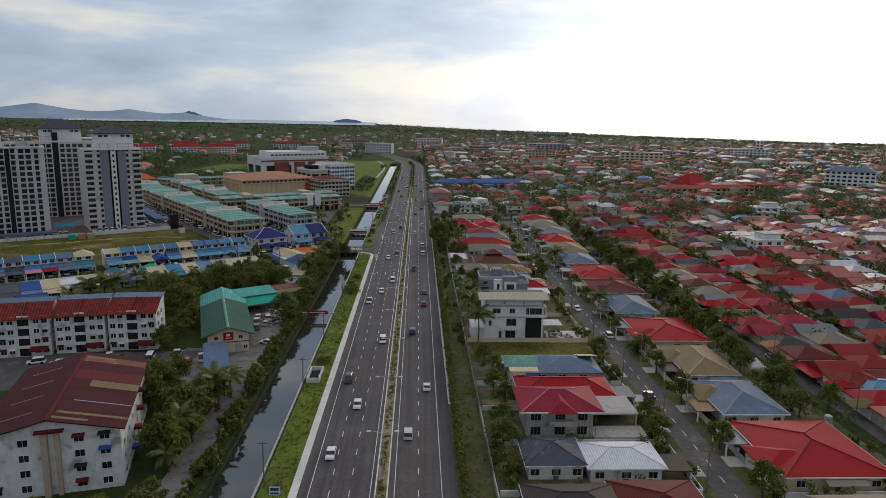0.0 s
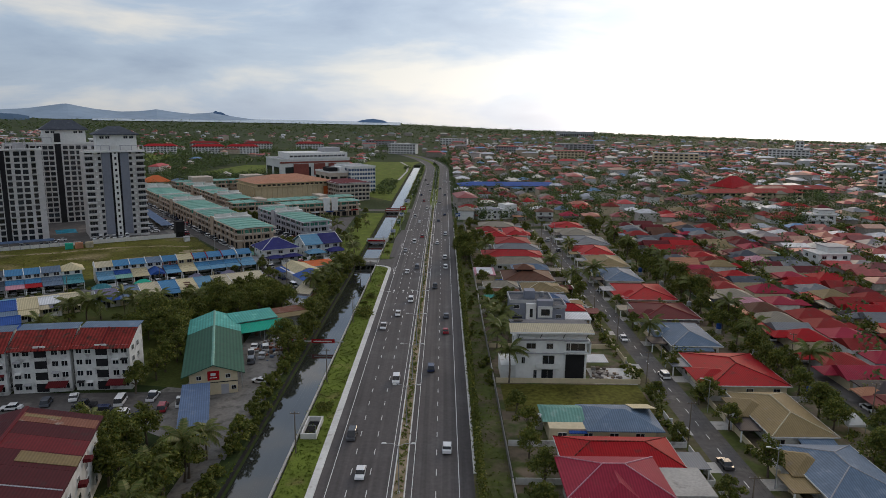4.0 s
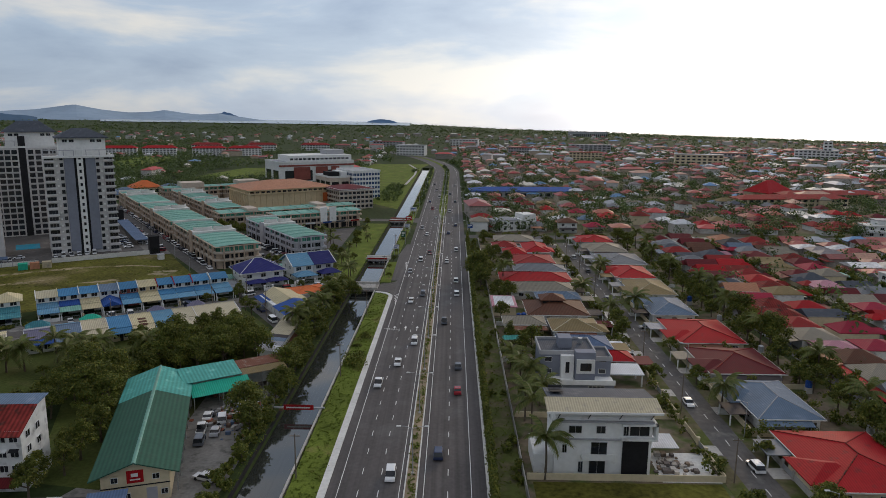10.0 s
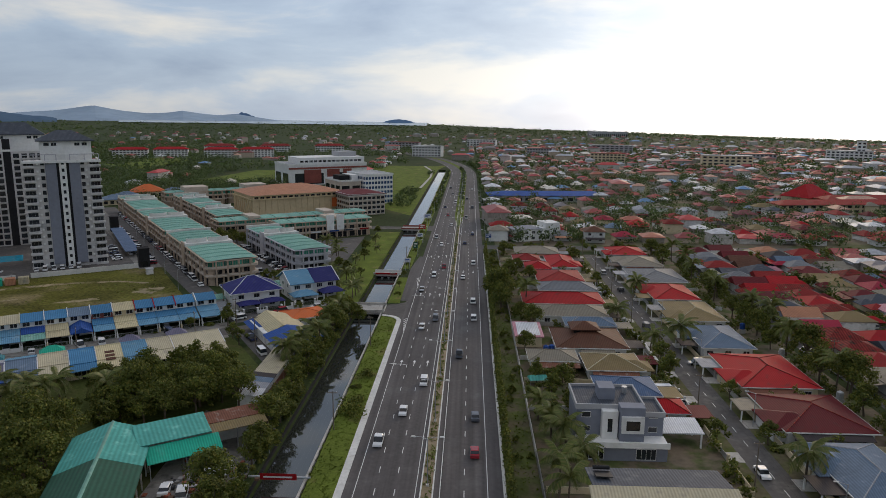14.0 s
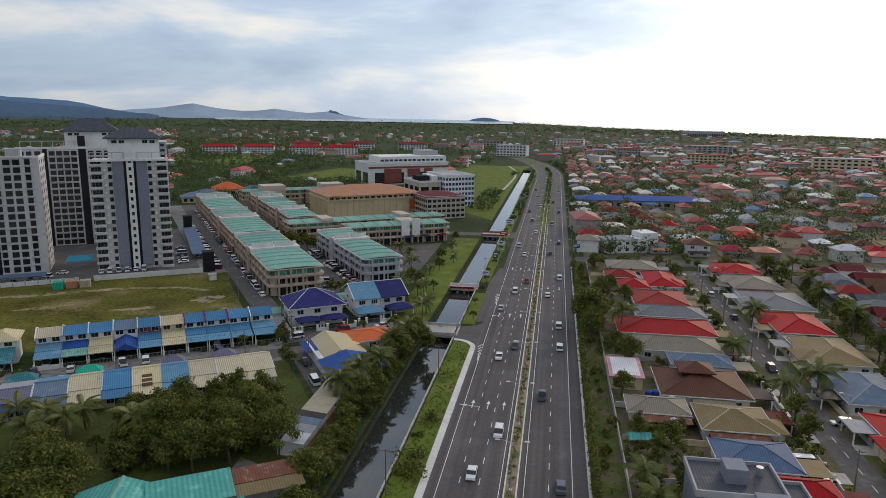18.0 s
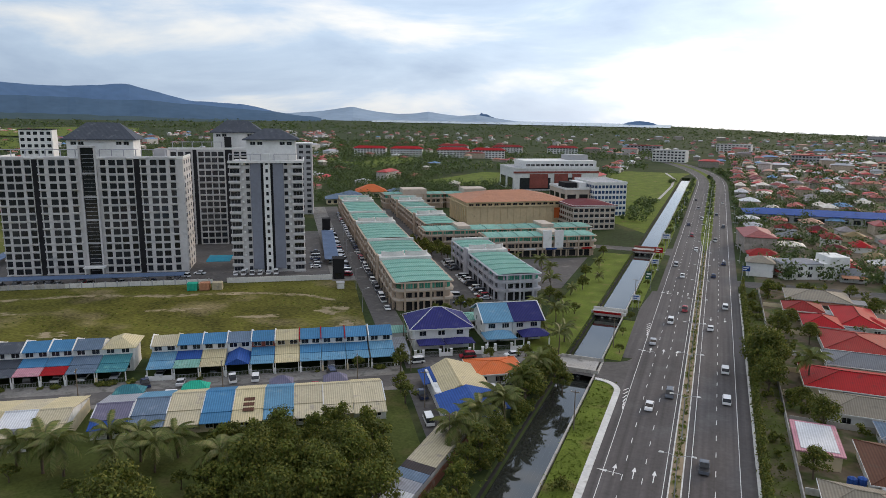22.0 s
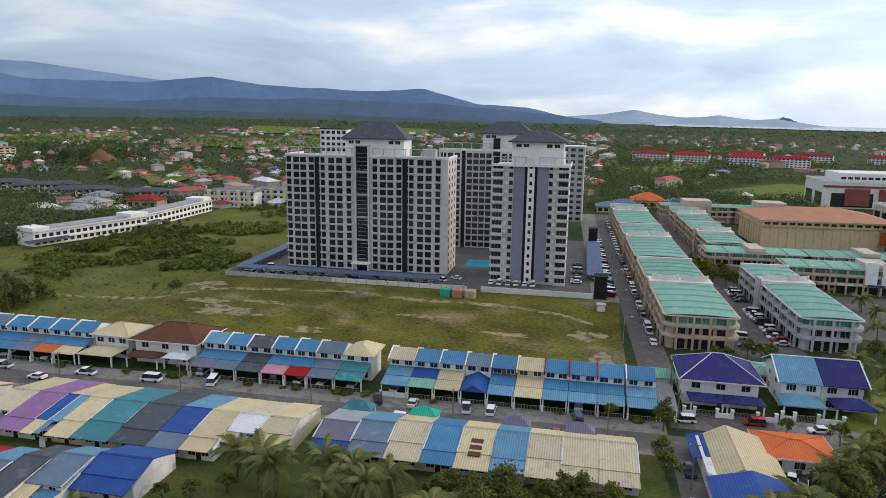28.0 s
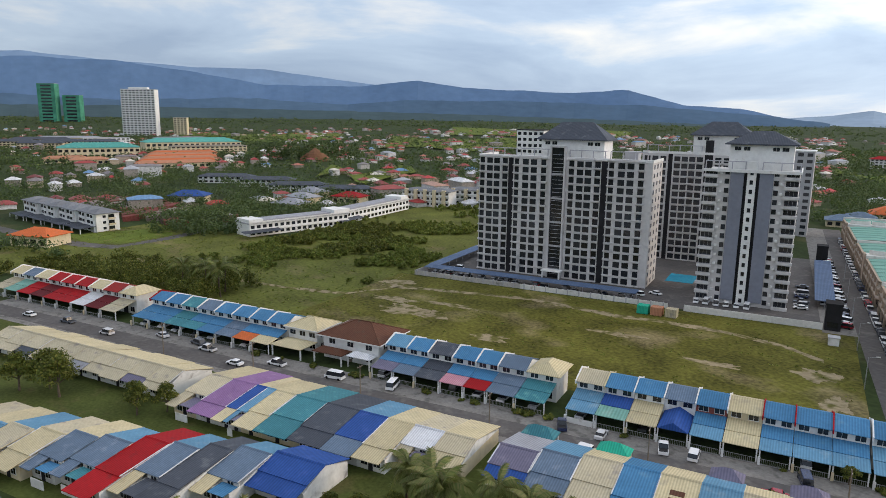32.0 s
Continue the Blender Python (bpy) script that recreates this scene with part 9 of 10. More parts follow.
# white school wings and flats west of the towers, on their own axis
for a, b, l, rz in ((-251.2, 145, 60, 72.4), (-246, 207, 74, 91)):
    X, Y = grid_xy(a, b)
    s = slab_block("school_wing", X, Y, 32.6 + rz, l, 13, 6.2, 2, 18, WHITE, PALE_GREY, "long white two-storey school wing", "school")
    part("stair_head", G().box(l / 2 - 9, l / 2, -6, 6, 6.2, 9.0), WHITE, s)
    part("stair_head", G().box(-l / 2, -l / 2 + 8, -6, 6, 6.2, 8.4), WHITE, s)
    part("roof_deck", G().box(-l / 2 + 8.4, l / 2 - 9.4, -3.4, 5.6, 6.8, 7.5), ROOF["grey"], s, "grey sheet roof behind the parapet")
    part("parapet", G().box(-l / 2 - 0.3, l / 2 + 0.3, -6.9, -6.6, 5.9, 7.4), WHITE, s)
    part("porch", G().slope(-l / 2 - 5, -l / 2 + 16, -11, 2.6, -6.5, 3.3), ROOF["slate"], s, "dark lean-to roof")
    part("ledge", G().box(-l / 2 - 0.2, l / 2 + 0.2, -7.2, -6.5, 2.8, 3.1), WHITE, s)
for a, b, l in ((-238, 268, 34), (-208, 288, 46)):
    X, Y = grid_xy(a, b)
    fb = slab_block("flats", X, Y, 32.6 + 4, l, 13, 10.5, 3, 10, WHITE, ROOF["ash"], "white walk-up flats with pale grey roofs", "apartment block", 1.6)
    for k in range(3):
        part("balcony_band", G().box(-l / 2, l / 2, -7.6, -6.5, 0.4 + 3.4 * k, 1.3 + 3.4 * k), WHITE, fb)
    for k in range(5):
        part("stair_bay", G().box(-l / 2 + l * (k + 0.5) / 5 - 1.2, -l / 2 + l * (k + 0.5) / 5 + 1.2, -8.0, -6.5, 0, 11.4), CREAM, fb)
for i in range(8):
    # stepped white town houses along their own lane
    k = 5.4 + 10.8 * i
    X, Y = -402 - 0.919 * k - 0.39 * (6 + 1.1 * (i % 2)), 263 - 0.394 * k + 0.92 * (6 + 1.1 * (i % 2))
    th = slab_block("town_house", X, Y, 23.2, 10.4, 12, 9.4, 3, 2, WHITE, ROOF["ash"], "white three-storey town house with a grey hipped roof", "house", 2)
    part("porch_roof", G().slope(-5.0, 5.0, -14.5, 2.6, -6.05, 3.1), ROOF["slate"], th, "dark car porch roof")
    for x in (-4.8, 4.6):
        part("post", G().box(x, x + 0.25, -14.2, -13.9, 0, 2.62), WHITE, th)
    part("bay", G().box(0.6, 4.2, -6.9, -6.0, 0, 9.2), WHITE, th)
    part("bay_window", G().box(1.3, 3.5, -6.97, -6.9, 4.2, 5.6).box(1.3, 3.5, -6.97, -6.9, 7.2, 8.6), GLASS, th)
    if i == 0:
        for f in range(3):
            part("side_window", G().box(5.2, 5.28, -2.6, -1.0, 1.0 + 3 * f, 2.3 + 3 * f).box(5.2, 5.28, 0.4, 3.4, 0.9 + 3 * f, 2.5 + 3 * f), GLASS, th)
            part("balcony", G().box(5.2, 6.3, 0.2, 3.6, 0.2 + 3 * f, 0.9 + 3 * f), CREAM, th)
setting("lane_town", ribbon([((-480, 203), (-477.5, 196.5)), ((-400, 240), (-396, 233)), ((-372, 258), (-366, 252)), ((-360, 269), (-353, 266)), ((-372, 290), (-366, 293)), ((-388, 310), (-383, 314)), ((-420, 342), (-416, 346))], 0.05), LANE_ASPHALT, "grey lane past the town houses", "road")
setting("verge_town", ribbon([((-402, 244), (-372, 259)), ((-400, 262), (-364, 271)), ((-404, 300), (-378, 295))], 0.04), VERGE, "mown grass at the end of the town houses", "verge")
for a, b, c in ((-322, 52, "orange"), (-205, 330, "red"), (-180, 340, "red"), (-160, 345, "red"), (-300, 200, "grey"), (-315, 230, "grey"), (-330, 260, "grey"), (-290, 250, "red")):
    X, Y = grid_xy(a, b)
    slab_block("detached_house", X, Y, 32.6 + R.uniform(-20, 20), 20, 14, 5, 1, 4, CREAM, ROOF[c], "large detached house with a %s roof" % c, "house", 3)
for x, y, l in ((-632, 378, 46), (-590, 402, 44), (-540, 412, 44), (-500, 436, 40)):
    slab_block("grey_roof_row", x, y, 62, l, 13, 5.8, 2, 10, WHITE, ROOF["slate"], "row of white two-storey houses under grey roofs", "row houses", 2.4)
slab_block("detached_house", -508, 326, 62, 24, 15, 5, 1, 5, CREAM, ROOF["deep"], "house with a bright blue hipped roof", "house", 3.4)
hut = G()
for i in range(90):
    k = R.random()
    x, y, w, d = -540 + 124 * k + R.gauss(0, 6), 278 + 36 * k + R.gauss(0, 9), R.uniform(3, 6), R.uniform(3, 5)
    hut.solid([(x - w, y - d, 0.0), (x + w, y - d, 0.0), (x + w, y + d, 0.0), (x - w, y + d, 0.0)], [(x - w, y - d, 2.6), (x + w, y - d, 2.6), (x + w, y + d, 3.4), (x - w, y + d, 3.4)])
tagged(new("shanties", hut.mesh("shanties", palette("rusty sheets", [(0.16, 0.07, 0.05), (0.25, 0.20, 0.17), (0.13, 0.09, 0.08), (0.30, 0.27, 0.25), (0.20, 0.06, 0.05)]))), "huddle of low huts under rusty sheets", "huts", kind="stuff")
X, Y = grid_xy(33, 354)
slab_block("detached_house", X, Y, 32.6, 22, 18, 5, 1, 4, CREAM, ROOF["orange"], "large house with a bright orange hipped roof", "house", 5)
for a, b in ((6, 318), (52, 352), (16, 336)):
    X, Y = grid_xy(a, b)
    slab_block("detached_house", X, Y, 32.6, 16, 13, 4, 1, 4, CREAM, ROOF["greyblue"], "house with a blue-grey hipped roof", "house", 3)
# public buildings towards the shore
slab_block("stadium", 482, 2614, -10, 135, 40, 17, 1, 20, PALE_GREY, PALE_GREY, "distant long white terminal", "hall")
slab_block("palace_block", 570, 1218, -25, 60, 26, 16, 4, 10, WHITE, PALE_GREY, "distant white public building with towers", "public building")
slab_block("palace_tower", 585, 1214, -25, 12, 12, 30, 6, 2, WHITE, PALE_GREY, "white tower of the public building", "public building")
slab_block("hotel", 420, 700, -32, 42, 18, 18, 5, 9, WHITE, ROOF["greyblue"], "distant white hotel with a blue roof", "hotel", 4)
slab_block("long_hall", 66, 690, 4, 90, 22, 5, 1, 14, PALE_GREY, ROOF["deep"], "long hall with a blue metal roof", "hall", 2.5)
slab_block("school", 255, 640, 8, 84, 15, 6.5, 2, 16, CREAM, ROOF["brick"], "long school block with a red roof", "school", 2.6)
slab_block("school", 300, 672, 8, 80, 15, 6.5, 2, 16, CREAM, ROOF["brick"], "long school block with a red roof", "school", 2.6)
slab_block("chapel", 262, 690, 30, 30, 22, 6, 1, 4, CREAM, ROOF["red"], "hall with a steep red roof", "hall", 9)
for x, y, w, h, rw in ((195, 1120, 46, 14, 4), (330, 1050, 60, 16, 4), (420, 1180, 50, 12, 3), (120, 1300, 40, 12, 3), (255, 1390, 70, 14, 4), (-120, 1500, 60, 12, 3), (-60, 1250, 46, 16, 4), (30, 1600, 60, 14, 4)):
    slab_block("office_block", x, y, -12, w, 18, h, rw, 9, R.choice((CREAM, WHITE, PALE_GREY)), R.choice((PALE_GREY, ROOF["brick"])), "distant pale office block", "office building")

# open meadows far off to the west
for k, (d0, d1, a0, a1) in enumerate(((1250, 1700, -62, -50), (1500, 1900, -78, -66), (1900, 2500, -58, -44), (700, 790, -64, -57), (900, 1000, -30, -22))):
    g = G()
    for i in range(8):
        p = []
        for d, u in ((d0 + 60 * math.sin(i), i), (d1 + 70 * math.cos(i), i), (d1 + 70 * math.cos(i + 1), i + 1), (d0 + 60 * math.sin(i + 1), i + 1)):
            az = radians(a0 + (a1 - a0) * u / 8)
            x, y = d * math.sin(az), 150 + d * math.cos(az)
            p.append((x, y, far_rise(x, y) + 2.5))
        g.face(p[::-1])
    setting("meadow_west", g, VERGE, "distant open green meadow", "meadow")


# a wooded knoll cut open to raw red earth
def knoll(x, y, w, d, h):
    g = G()
    n, m = 22, 7
    for j in range(m + 1):
        q = j / m
        for i in range(n):
            a = 2 * math.pi * i / n
            k = (1 - q ** 1.6) * (1 + 0.22 * noise.noise((math.cos(a) * 1.4, math.sin(a) * 1.4, q * 2)))
            g.v.append((x + w * k * math.cos(a), y + d * k * math.sin(a), -0.5 + h * q))
    for j in range(m):
        for i in range(n):
            g.f.append((j * n + i, j * n + (i + 1) % n, (j + 1) * n + (i + 1) % n, (j + 1) * n + i))
            g.m.append(0)
    g.f.append(tuple(m * n + i for i in range(n)))
    g.m.append(0)
    setting("cut_hill", g, SOIL, "hillock cut open to bare red earth", "hill")
    cc = [(x + R.gauss(0, w * 0.9) - 20 - R.random() * 20, y + R.gauss(0, d * 1.4) + R.choice((26, -24)), R.uniform(3, 22)) for _ in range(170)]
    tagged(new("hill_wood", leaf_mesh("hill_wood", cc, [R.uniform(4, 7) for _ in cc], 24, 2.6, far_leaf, 0.8)), "tall dark trees behind the cut hillock", "woods", kind="stuff")


knoll(-872, 542, 24, 18, 17)

# ---------------------------------------------------------------- sea, islands, mountains
def sector(name, r0, r1, a0, a1, lift, mt, label, cat):
    g, n = G(), 24
    for i in range(n):
        p = []
        for r, a in ((r0, i), (r1, i), (r1, i + 1), (r0, i + 1)):
            az = radians(a0 + (a1 - a0) * a / n)
            x, y = r * math.sin(az), 150 + r * math.cos(az)
            p.append((x, y, far_rise(x, y) + lift * (0.4 if r == r0 else 1)))
        g.face(p[::-1])
    return setting(name, g, mt, label, cat)


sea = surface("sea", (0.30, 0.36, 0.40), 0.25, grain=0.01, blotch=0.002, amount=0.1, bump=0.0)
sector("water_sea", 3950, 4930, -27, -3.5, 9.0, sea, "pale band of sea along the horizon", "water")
# distance haze is put into the hill colours: paler and bluer the further back
HAZED_HILL = {}
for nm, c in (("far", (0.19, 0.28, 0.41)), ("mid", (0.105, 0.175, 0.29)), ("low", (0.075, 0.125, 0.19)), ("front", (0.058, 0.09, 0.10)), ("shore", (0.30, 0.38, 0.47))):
    HAZED_HILL[nm] = surface("hill " + nm, c, 0.95, grain=0.02, blotch=0.004, amount=0.14, bump=0.0, spec=0.05)


def hills(name, r, prof, base, rough, mt, label, step=0.5):
    """A range of hills along an arc; prof: bearing and height above the eye's level in degrees, with ridged detail."""
    g = G()
    az = np.arange(prof[0][0], prof[-1][0] + step, step)
    top = np.interp(az, [p[0] for p in prof], [p[1] for p in prof])
    cols = []
    for a, e in zip(az, top):
        e += rough * (noise.noise((a * 0.35, r * 0.01, 0)) + 0.5 * noise.noise((a * 1.1, r * 0.01, 4)))
        ring = []
        for k, q in enumerate((0.0, 0.45, 0.8, 1.0, 0.55)):
            rr = r - 420 * (1 - q) if k < 4 else r + 200
            zz = base + (62 + r * math.tan(radians(e)) - base) * q + (noise.noise((a * 0.5, k * 0.9, r)) * 9 if 0 < k < 3 else 0)
            w = radians(a)
            ring.append((rr * math.sin(w), 150 + rr * math.cos(w), zz))
        cols.append(ring)
    for p, q in zip(cols, cols[1:]):
        for k in range(4):
            g.face([p[k], q[k], q[k + 1], p[k + 1]])
    ob = setting(name, g, mt, label, "hills")
    for f in ob.data.polygons:
        f.use_smooth = True
    return ob


hills("hills_far", 4800, [(-112, 2.6), (-100, 3.3), (-90, 3.9), (-84, 3.5), (-79, 3.25), (-73.5, 3.2), (-68.5, 2.6), (-65, 2.2), (-60, 1.2), (-56, 0.4)], -10, 0.06, HAZED_HILL["far"], "mountains with haze painted in as pale blue")
hills("hills_main", 4500, [(-112, 2.2), (-98, 3.0), (-89, 3.6), (-84, 3.5), (-82, 3.3), (-79, 2.9), (-73.5, 2.05), (-66, 2.05), (-61.6, 2.6), (-58.4, 2.1), (-54.8, 1.9), (-49.3, 1.7), (-45.2, 2.0), (-41, 0.85), (-36.8, 0.6), (-33.8, -0.1), (-32, -0.5)], -10, 0.10, HAZED_HILL["mid"], "forested mountains with blue-grey haze painted in")
hills("hills_shore", 4650, [(-36, -0.3), (-33.5, 0.0), (-31, 0.18), (-28.6, 0.55), (-26.8, 0.18), (-25, 0.0), (-23.6, 0.04), (-22.5, 0.2), (-21.2, 0.0), (-20, -0.12), (-18.6, 0.0), (-17.4, -0.2), (-15, -0.55)], -10, 0.03, HAZED_HILL["shore"], "low shore hills painted pale blue for haze", 0.3)
hills("hills_low", 4150, [(-112, 0.8), (-95, 1.2), (-84.5, 0.75), (-74, 1.05), (-67, 0.65), (-62.5, 1.0), (-51.6, 1.05), (-42.5, 0.7), (-35.4, 0.1), (-31, -0.4)], -10, 0.12, HAZED_HILL["low"], "darker wooded foothills")
hills("hills_front", 3600, [(-112, 0.2), (-95, 0.35), (-80, 0.25), (-66, 0.1), (-52, -0.15), (-44, -0.4), (-36, -0.65)], -8, 0.12, HAZED_HILL["front"], "low dark wooded hills")
for az, wd, ht in ((-5.8, 2.6, 30), (-18.2, 2.6, 60)):
    g = G()
    n = 14
    for i in range(n):
        a0, a1 = az - wd / 2 + wd * i / n, az - wd / 2 + wd * (i + 1) / n
        def pt(a, k):
            e = math.sin(math.pi * min(1, max(0, (a - az + wd / 2) / wd))) ** 0.6
            x, y = 4700 * math.sin(radians(a)), 150 + 4700 * math.cos(radians(a))
            b0 = far_rise(x, y)
            return (x, y - 60 * (1 - k), b0 - 4 + (ht * e * (0.8 + 0.35 * noise.noise((a * 3, 1, 1))) + 10) * k)
        g.face([pt(a0, 0), pt(a1, 0), pt(a1, 1), pt(a0, 1)])
        g.face([pt(a0, 1), pt(a1, 1), (pt(a1, 0)[0], pt(a1, 0)[1] + 120, pt(a1, 0)[2]), (pt(a0, 0)[0], pt(a0, 0)[1] + 120, pt(a0, 0)[2])])
    # islands take the haze-blue of the middle hills as well
    setting("island", g, HAZED_HILL["mid"], "low wooded island out at sea", "island")

# ---------------------------------------------------------------- street furniture
def double_lamp():
    t = thing("street_lamp", pose(0, 0, 0), "tall galvanised street lamp with two arms on the median", "street lamp", "median street lamps")
    part("pole", G().rod((0, 0, 0.1), (0, 0, 9.0), 0.11, 0.06, 8), STEEL, t)
    part("base", G().box(-0.25, 0.25, -0.25, 0.25, 0.0, 0.45), PALE_KERB, t)
    for s in (-1, 1):
        part("arm", G().rod((0, 0, 8.9), (s * 1.1, 0, 9.35), 0.05, n=6).rod((s * 1.1, 0, 9.35), (s * 2.3, 0, 9.45), 0.045, n=6), STEEL, t)
        part("lantern", G().solid([(s * 2.5 - 0.45, -0.16, 9.36), (s * 2.5 + 0.45, -0.16, 9.36), (s * 2.5 + 0.45, 0.16, 9.36), (s * 2.5 - 0.45, 0.16, 9.36)], [(s * 2.5 - 0.3, -0.1, 9.54), (s * 2.5 + 0.3, -0.1, 9.54), (s * 2.5 + 0.3, 0.1, 9.54), (s * 2.5 - 0.3, 0.1, 9.54)]), WHITE, t, "pale lamp head")
    return t


def side_lamp():
    t = thing("street_lamp", pose(0, 0, 0), "single-arm street lamp on a concrete pole", "street lamp", "roadside lamps")
    part("pole", G().rod((0, 0, -0.05), (0, 0, 7.6), 0.10, 0.06, 8), STEEL, t)
    part("arm", G().rod((0, 0, 7.5), (1.7, 0, 8.0), 0.045, n=6), STEEL, t)
    part("lantern", G().box(1.5, 2.3, -0.13, 0.13, 7.95, 8.1), WHITE, t, "pale lamp head")
    return t


def utility_pole():
    t = thing("utility_pole", pose(0, 0, 0), "slim weathered utility pole carrying wires", "utility pole", "utility poles")
    part("pole", G().rod((0, 0, -0.05), (0, 0, 8.6), 0.15, 0.09, 8), TIMBER, t)
    part("crossarm", G().box(-0.9, 0.9, -0.06, 0.06, 8.1, 8.25), TIMBER, t)
    part("insulator", G().rod((-0.8, 0, 8.25), (-0.8, 0, 8.42), 0.05, n=6).rod((0.8, 0, 8.25), (0.8, 0, 8.42), 0.05, n=6), PALE_KERB, t)
    return t


LAMP, SIDE, POLE = [double_lamp()], [side_lamp()], [utility_pole()]


def stand(models, x, y, rz=0.0, s=1.0):
    ob = models[0]
    m = pose(x, y, 0.0, 0, 0, rz)
    if ob.name not in _first:
        _first.add(ob.name)
        ob.matrix_basis = m
    else:
        ob = copy_thing(ob, m)
    ob.scale = (1, 1, s)
    return ob


for i in range(-3, 26):
    stand(LAMP, 0.5, 167 + 26 * i)
for i in range(9):
    stand(SIDE, -16.4, 470 + 36 * i)
for i in range(6):
    stand(SIDE, 15.2, 500 + 36 * i, 180)


def wires(name, pts, sag=0.7, z=8.4, offs=(-0.8, 0.0, 0.8)):
    g = G()
    for (x0, y0), (x1, y1) in zip(pts, pts[1:]):
        d = Vector((x1 - x0, y1 - y0, 0)).normalized()
        for o in offs:
            prev = None
            for i in range(7):
                k = i / 6
                p = (x0 + (x1 - x0) * k - d.y * o, y0 + (y1 - y0) * k + d.x * o, z - sag * 4 * k * (1 - k))
                if prev:
                    g.rod(prev, p, 0.011, n=3)
                prev = p
    return tagged(new(name, g.mesh(name, BLACK)), "sagging black overhead wires between poles", "wires", kind="stuff")


def pole_line(name, pts, turn=0.0):
    for x, y in pts:
        stand(POLE, x, y, turn)
    wires(name, pts)


pole_line("canal_wires", [(-20.2, 120), (-20.2, 165), (-20.2, 207), (-20.2, 243), (-20.2, 292), (-20.2, 345), (-20.0, 400), (-19.8, 450), (-19.6, 500)])
pole_line("street_wires", [(57.2, 130), (57.4, 162), (57.6, 185), (57.8, 214), (57.9, 244), (58.1, 274), (58.3, 306), (58.4, 339), (58.6, 372), (58.9, 405), (59.2, 440), (59.5, 476)])
pole_line("back_wires", [(102.0, 190), (101.6, 225), (101.2, 260), (100.8, 296), (100.4, 332), (100.0, 368), (99.6, 404), (99.2, 440)])
_lane = [grid_xy(a, b) for a, b in ((10.6, -58), (9.6, -36), (9.8, -14), (11.0, 8))]
pole_line("lane_wires", _lane, 32.6)
_terr = [grid_xy(a, -22.9) for a in (-4, -34, -64, -94, -124, -154)]
pole_line("terrace_wires", _terr, 122.6)
for y in (196, 228, 262, 298, 333, 370, 410, 452):
    stand(SIDE, 66.8 + (y - 200) * 0.004, y, 180)
for a, b in ((2.0, 40), (2.0, 70), (2.0, 100), (2.0, 130), (2.0, 160)):
    stand(SIDE, *grid_xy(a, b), 32.6)


# ---------------------------------------------------------------- signs, tanks, tents
def billboard(x, y, w, h, z, col, rz=0.0):
    t = thing("billboard", pose(x, y, 0, 0, 0, rz), "roadside advertising board on two steel legs", "billboard")
    part("board", G().box(-w / 2, w / 2, -0.1, 0.1, z, z + h), ROOF[col], t)
    part("mark", G().box(-w * 0.35, w * 0.35, -0.14, -0.1, z + h * 0.6, z + h * 0.8).box(-w * 0.35, w * 0.1, -0.14, -0.1, z + h * 0.25, z + h * 0.4), WHITE if col != "white" else ROOF["deep"], t)
    for s in (-1, 1):
        part("leg", G().rod((s * w * 0.35, 0.16, -0.05), (s * w * 0.35, 0.16, z + h * 0.8), 0.09), STEEL, t)


for x, y, w, h, z, col in ((-18.6, 441.5, 2.6, 1.8, 3.4, "white"), (-18.2, 480, 2.2, 3.0, 2.0, "green"), (-17.9, 505, 3.0, 2.0, 3.0, "white"), (-18.4, 528, 3.6, 2.4, 3.4, "red"), (16.8, 508, 3.0, 2.0, 2.6, "deep"), (-18.0, 566, 4.0, 2.6, 3.6, "white")):
    billboard(x, y, w, h, z, col)


def water_tank(x, y, z, mt, r=0.75, h=1.6, stand_h=0.0):
    t = thing("water_tank", pose(x, y, z), "round water tank on the ground beside a house" if z < 1 else "round water tank on a roof", "water tank", "water tanks")
    if stand_h:
        part("stand", G().box(-r, r, -r, r, -0.03, stand_h), CONCRETE, t)
    g = G()
    g.rod((0, 0, stand_h), (0, 0, stand_h + h), r, n=14)
    g.rod((0, 0, stand_h + h), (0, 0, stand_h + h + 0.28), r * 0.98, r * 0.35, n=14)
    for k in (0.25, 0.5, 0.75):
        g.rod((0, 0, stand_h + h * k - 0.05), (0, 0, stand_h + h * k + 0.05), r + 0.04, n=14)
    part("body", g, mt, t)


for x, y, c in ((33.0, 336.8, STEEL), (31.6, 325.2, STEEL), (28.3, 339.0, ROOF["deep"]), (29.9, 339.6, ROOF["deep"]), (53.6, 305, STEEL), (92.4, 262, STEEL), (92.0, 286, ROOF["deep"]), (91.6, 311, STEEL), (55, 366.4, STEEL), (28.2, 219, STEEL), (94, 187, STEEL), (93.6, 236, ROOF["deep"]), (53.6, 398.6, STEEL), (91.2, 340, STEEL), (30.6, 411.8, STEEL), (89.6, 363, ROOF["deep"])):
    water_tank(x, y, 0.0, c, stand_h=1.4)
t = thing("tent", pose(24.2, 318.4, 0, 0, 0, 8), "small teal tarpaulin shelter in a garden", "tent")
part("canopy", G().solid([(-2.4, -1.6, 1.9), (2.4, -1.6, 1.9), (2.4, 1.6, 1.9), (-2.4, 1.6, 1.9)], [(-2.0, -0.1, 2.7), (2.0, -0.1, 2.7), (2.0, 0.1, 2.7), (-2.0, 0.1, 2.7)]), ROOF["aqua"], t)
for x in (-2.2, 2.2):
    for y in (-1.4, 1.4):
        part("post", G().rod((x, y, -0.05), (x, y, 1.95), 0.05), STEEL, t)
t = thing("yard_slab", pose(57, 345.5, 0), "pale new concrete driveway beside the street", "driveway")
part("slab", G().box(-0.9, 1.1, -8, 8, -0.02, 0.1), WHITE, t)
t = thing("garden_tent", pose(94.0, 219.5, 0), "white pointed canopy tent in a garden", "tent")
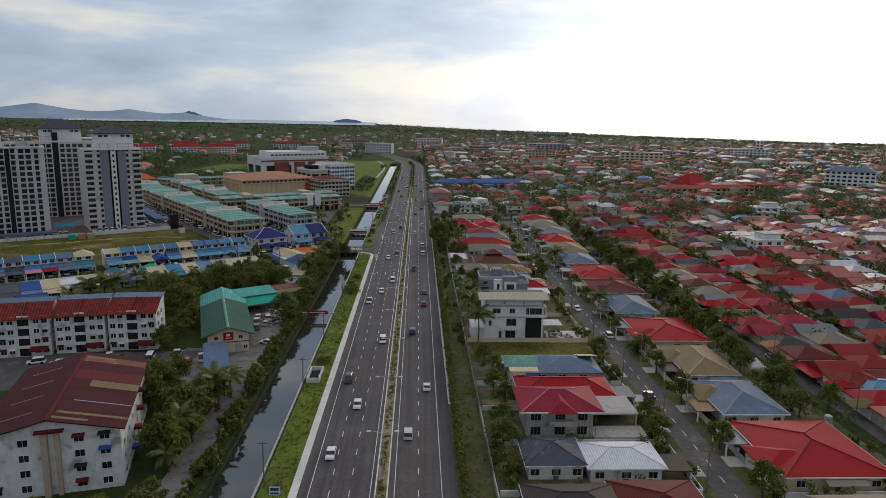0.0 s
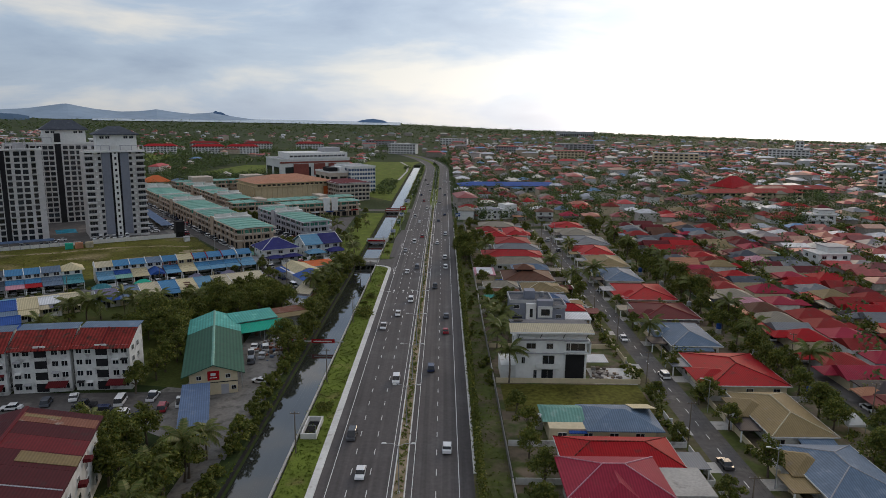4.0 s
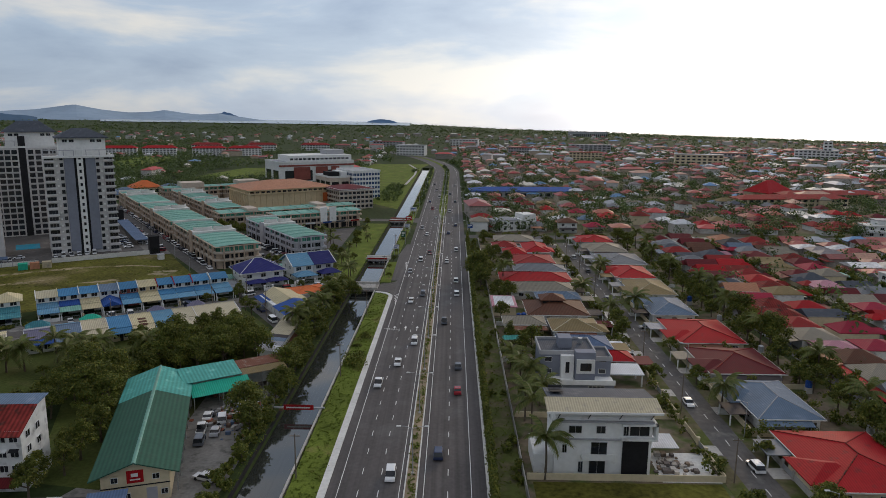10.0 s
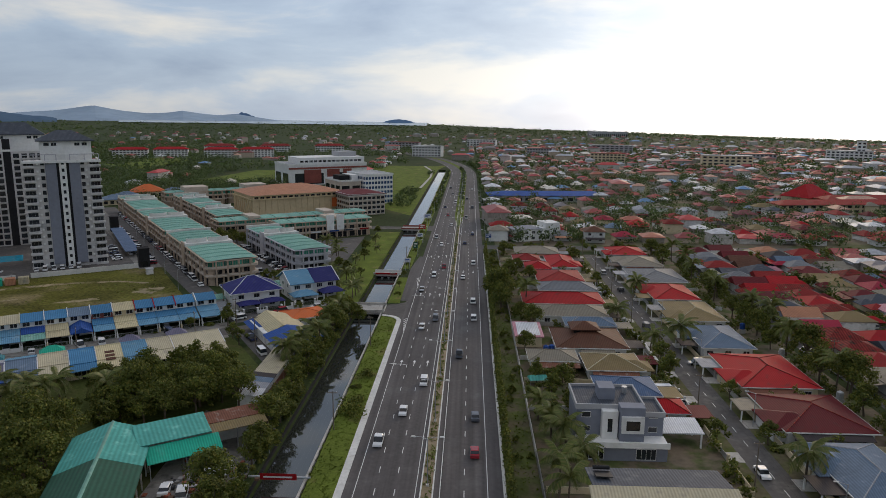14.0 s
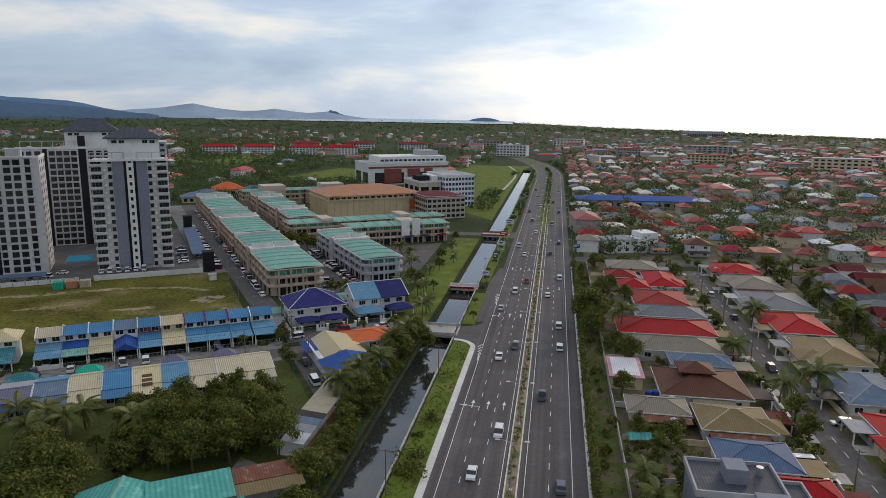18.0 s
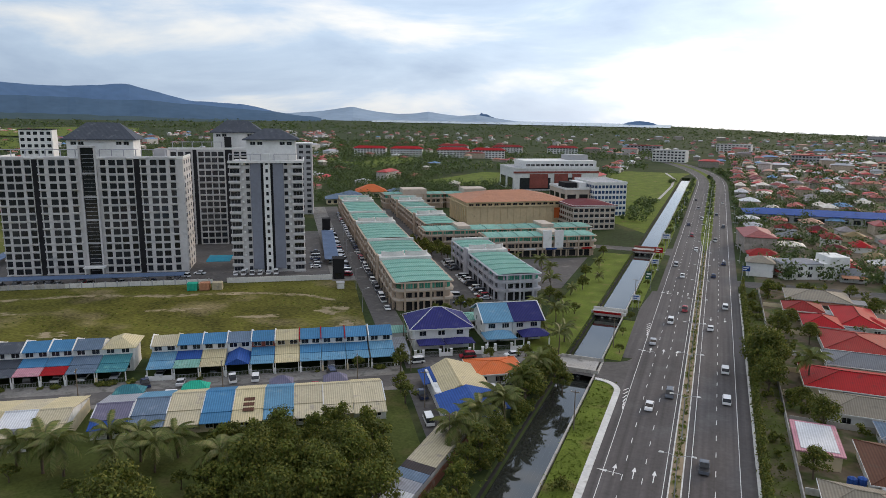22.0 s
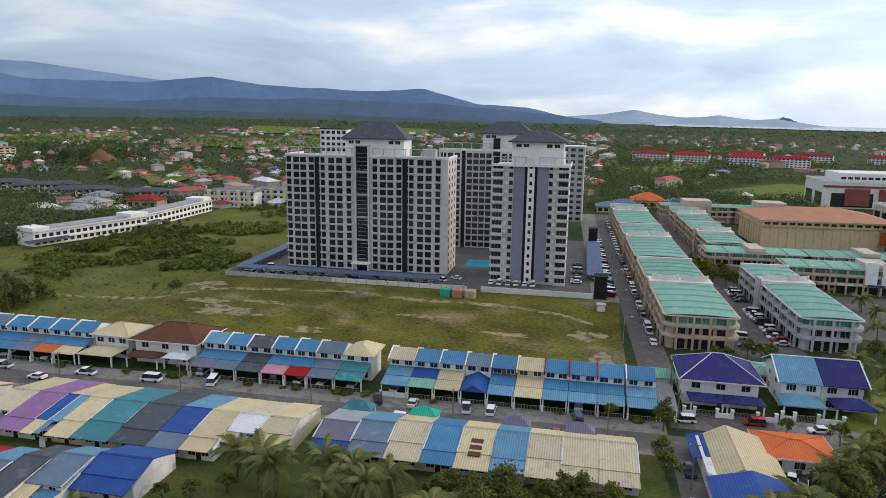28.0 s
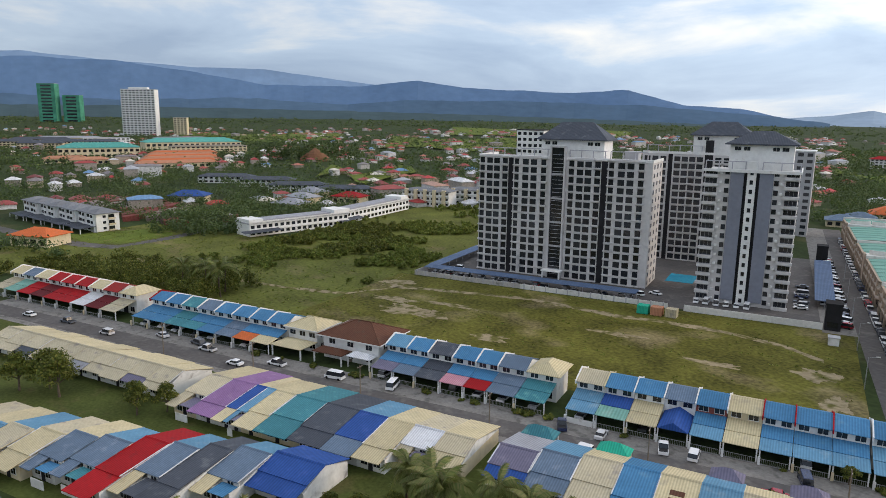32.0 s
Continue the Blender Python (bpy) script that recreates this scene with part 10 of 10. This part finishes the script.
part("canopy", G().hip(-2, 2, -2, 2, 2.3, 2.0, 0.5), WHITE, t)
for x in (-1.8, 1.8):
    for y in (-1.8, 1.8):
        part("post", G().rod((x, y, -0.05), (x, y, 2.0), 0.05), STEEL, t)

# workshop yard: scrap, drums, a pink heap, parked wrecks
for x, y, c in ((-36.5, 272, "blue"), (-35.4, 274, "red"), (-38.2, 269.6, "deep"), (-36.2, 276.6, "slate"), (-37.4, 266, "rust")):
    t = thing("drum", pose(x, y, 0.03), "oil drum standing in the workshop yard", "drum", "yard drums")
    part("body", G().rod((0, 0, 0), (0, 0, 0.9), 0.3, n=12), ROOF[c], t)
    part("rim", G().rod((0, 0, 0.88), (0, 0, 0.93), 0.32, n=12), STEEL, t)
sc = G()
for i in range(220):
    x, y, s = -38.5 + R.gauss(0, 3.0), 270 + R.gauss(0, 4.5), R.uniform(0.12, 0.55)
    sc.box(x - s, x + s * R.uniform(0.3, 1), y - s, y + s * R.uniform(0.4, 1.4), 0.0, s * R.uniform(0.5, 1.7))
tagged(new("scrap_heap", sc.mesh("scrap_heap", palette("scrap", [(0.30, 0.29, 0.28), (0.16, 0.10, 0.07), (0.05, 0.05, 0.055), (0.42, 0.40, 0.38), (0.10, 0.14, 0.22), (0.30, 0.10, 0.06)]))), "scattered scrap and car parts in the workshop yard", "scrap", kind="stuff")

setting("lawn_vacant", ribbon([((22, 227.2), (55.4, 227.2)), ((22, 243.2), (55.4, 243.2))], 0.045), FIELD, "overgrown vacant plot between the houses", "lawn")
# potted and planted bushes before the terraces
for i in range(15):
    put(BUSHES, 2, *grid_xy(R.uniform(-150, 4), -10.9 + R.uniform(-0.4, 0.3)), R.uniform(0.4, 1.1))
for a0, a1, _r, _p, _k in ROW_ONE + ROW_TWO + ROW_THREE:
    if R.random() < 0.55:
        park(R.choice((0, 1, 1, 2)), *grid_xy((a0 + a1) / 2 + R.uniform(-0.8, 0.8), -6.4 + R.uniform(-0.6, 0.6)), 32.6 + R.choice((0, 180)), models=ROWS)
for i, (x, y, rz) in enumerate(((-64, 221, 20), (-60.5, 222.6, 10), (-56.5, 221, 75), (-58.5, 217.5, 80), (-63.5, 216.4, 70), (-53.4, 226, 12), (-50.6, 229, 16), (-54, 218.5, 10), (-69, 219, 15), (-73, 217.6, 95))):
    park(i, x, y, rz)
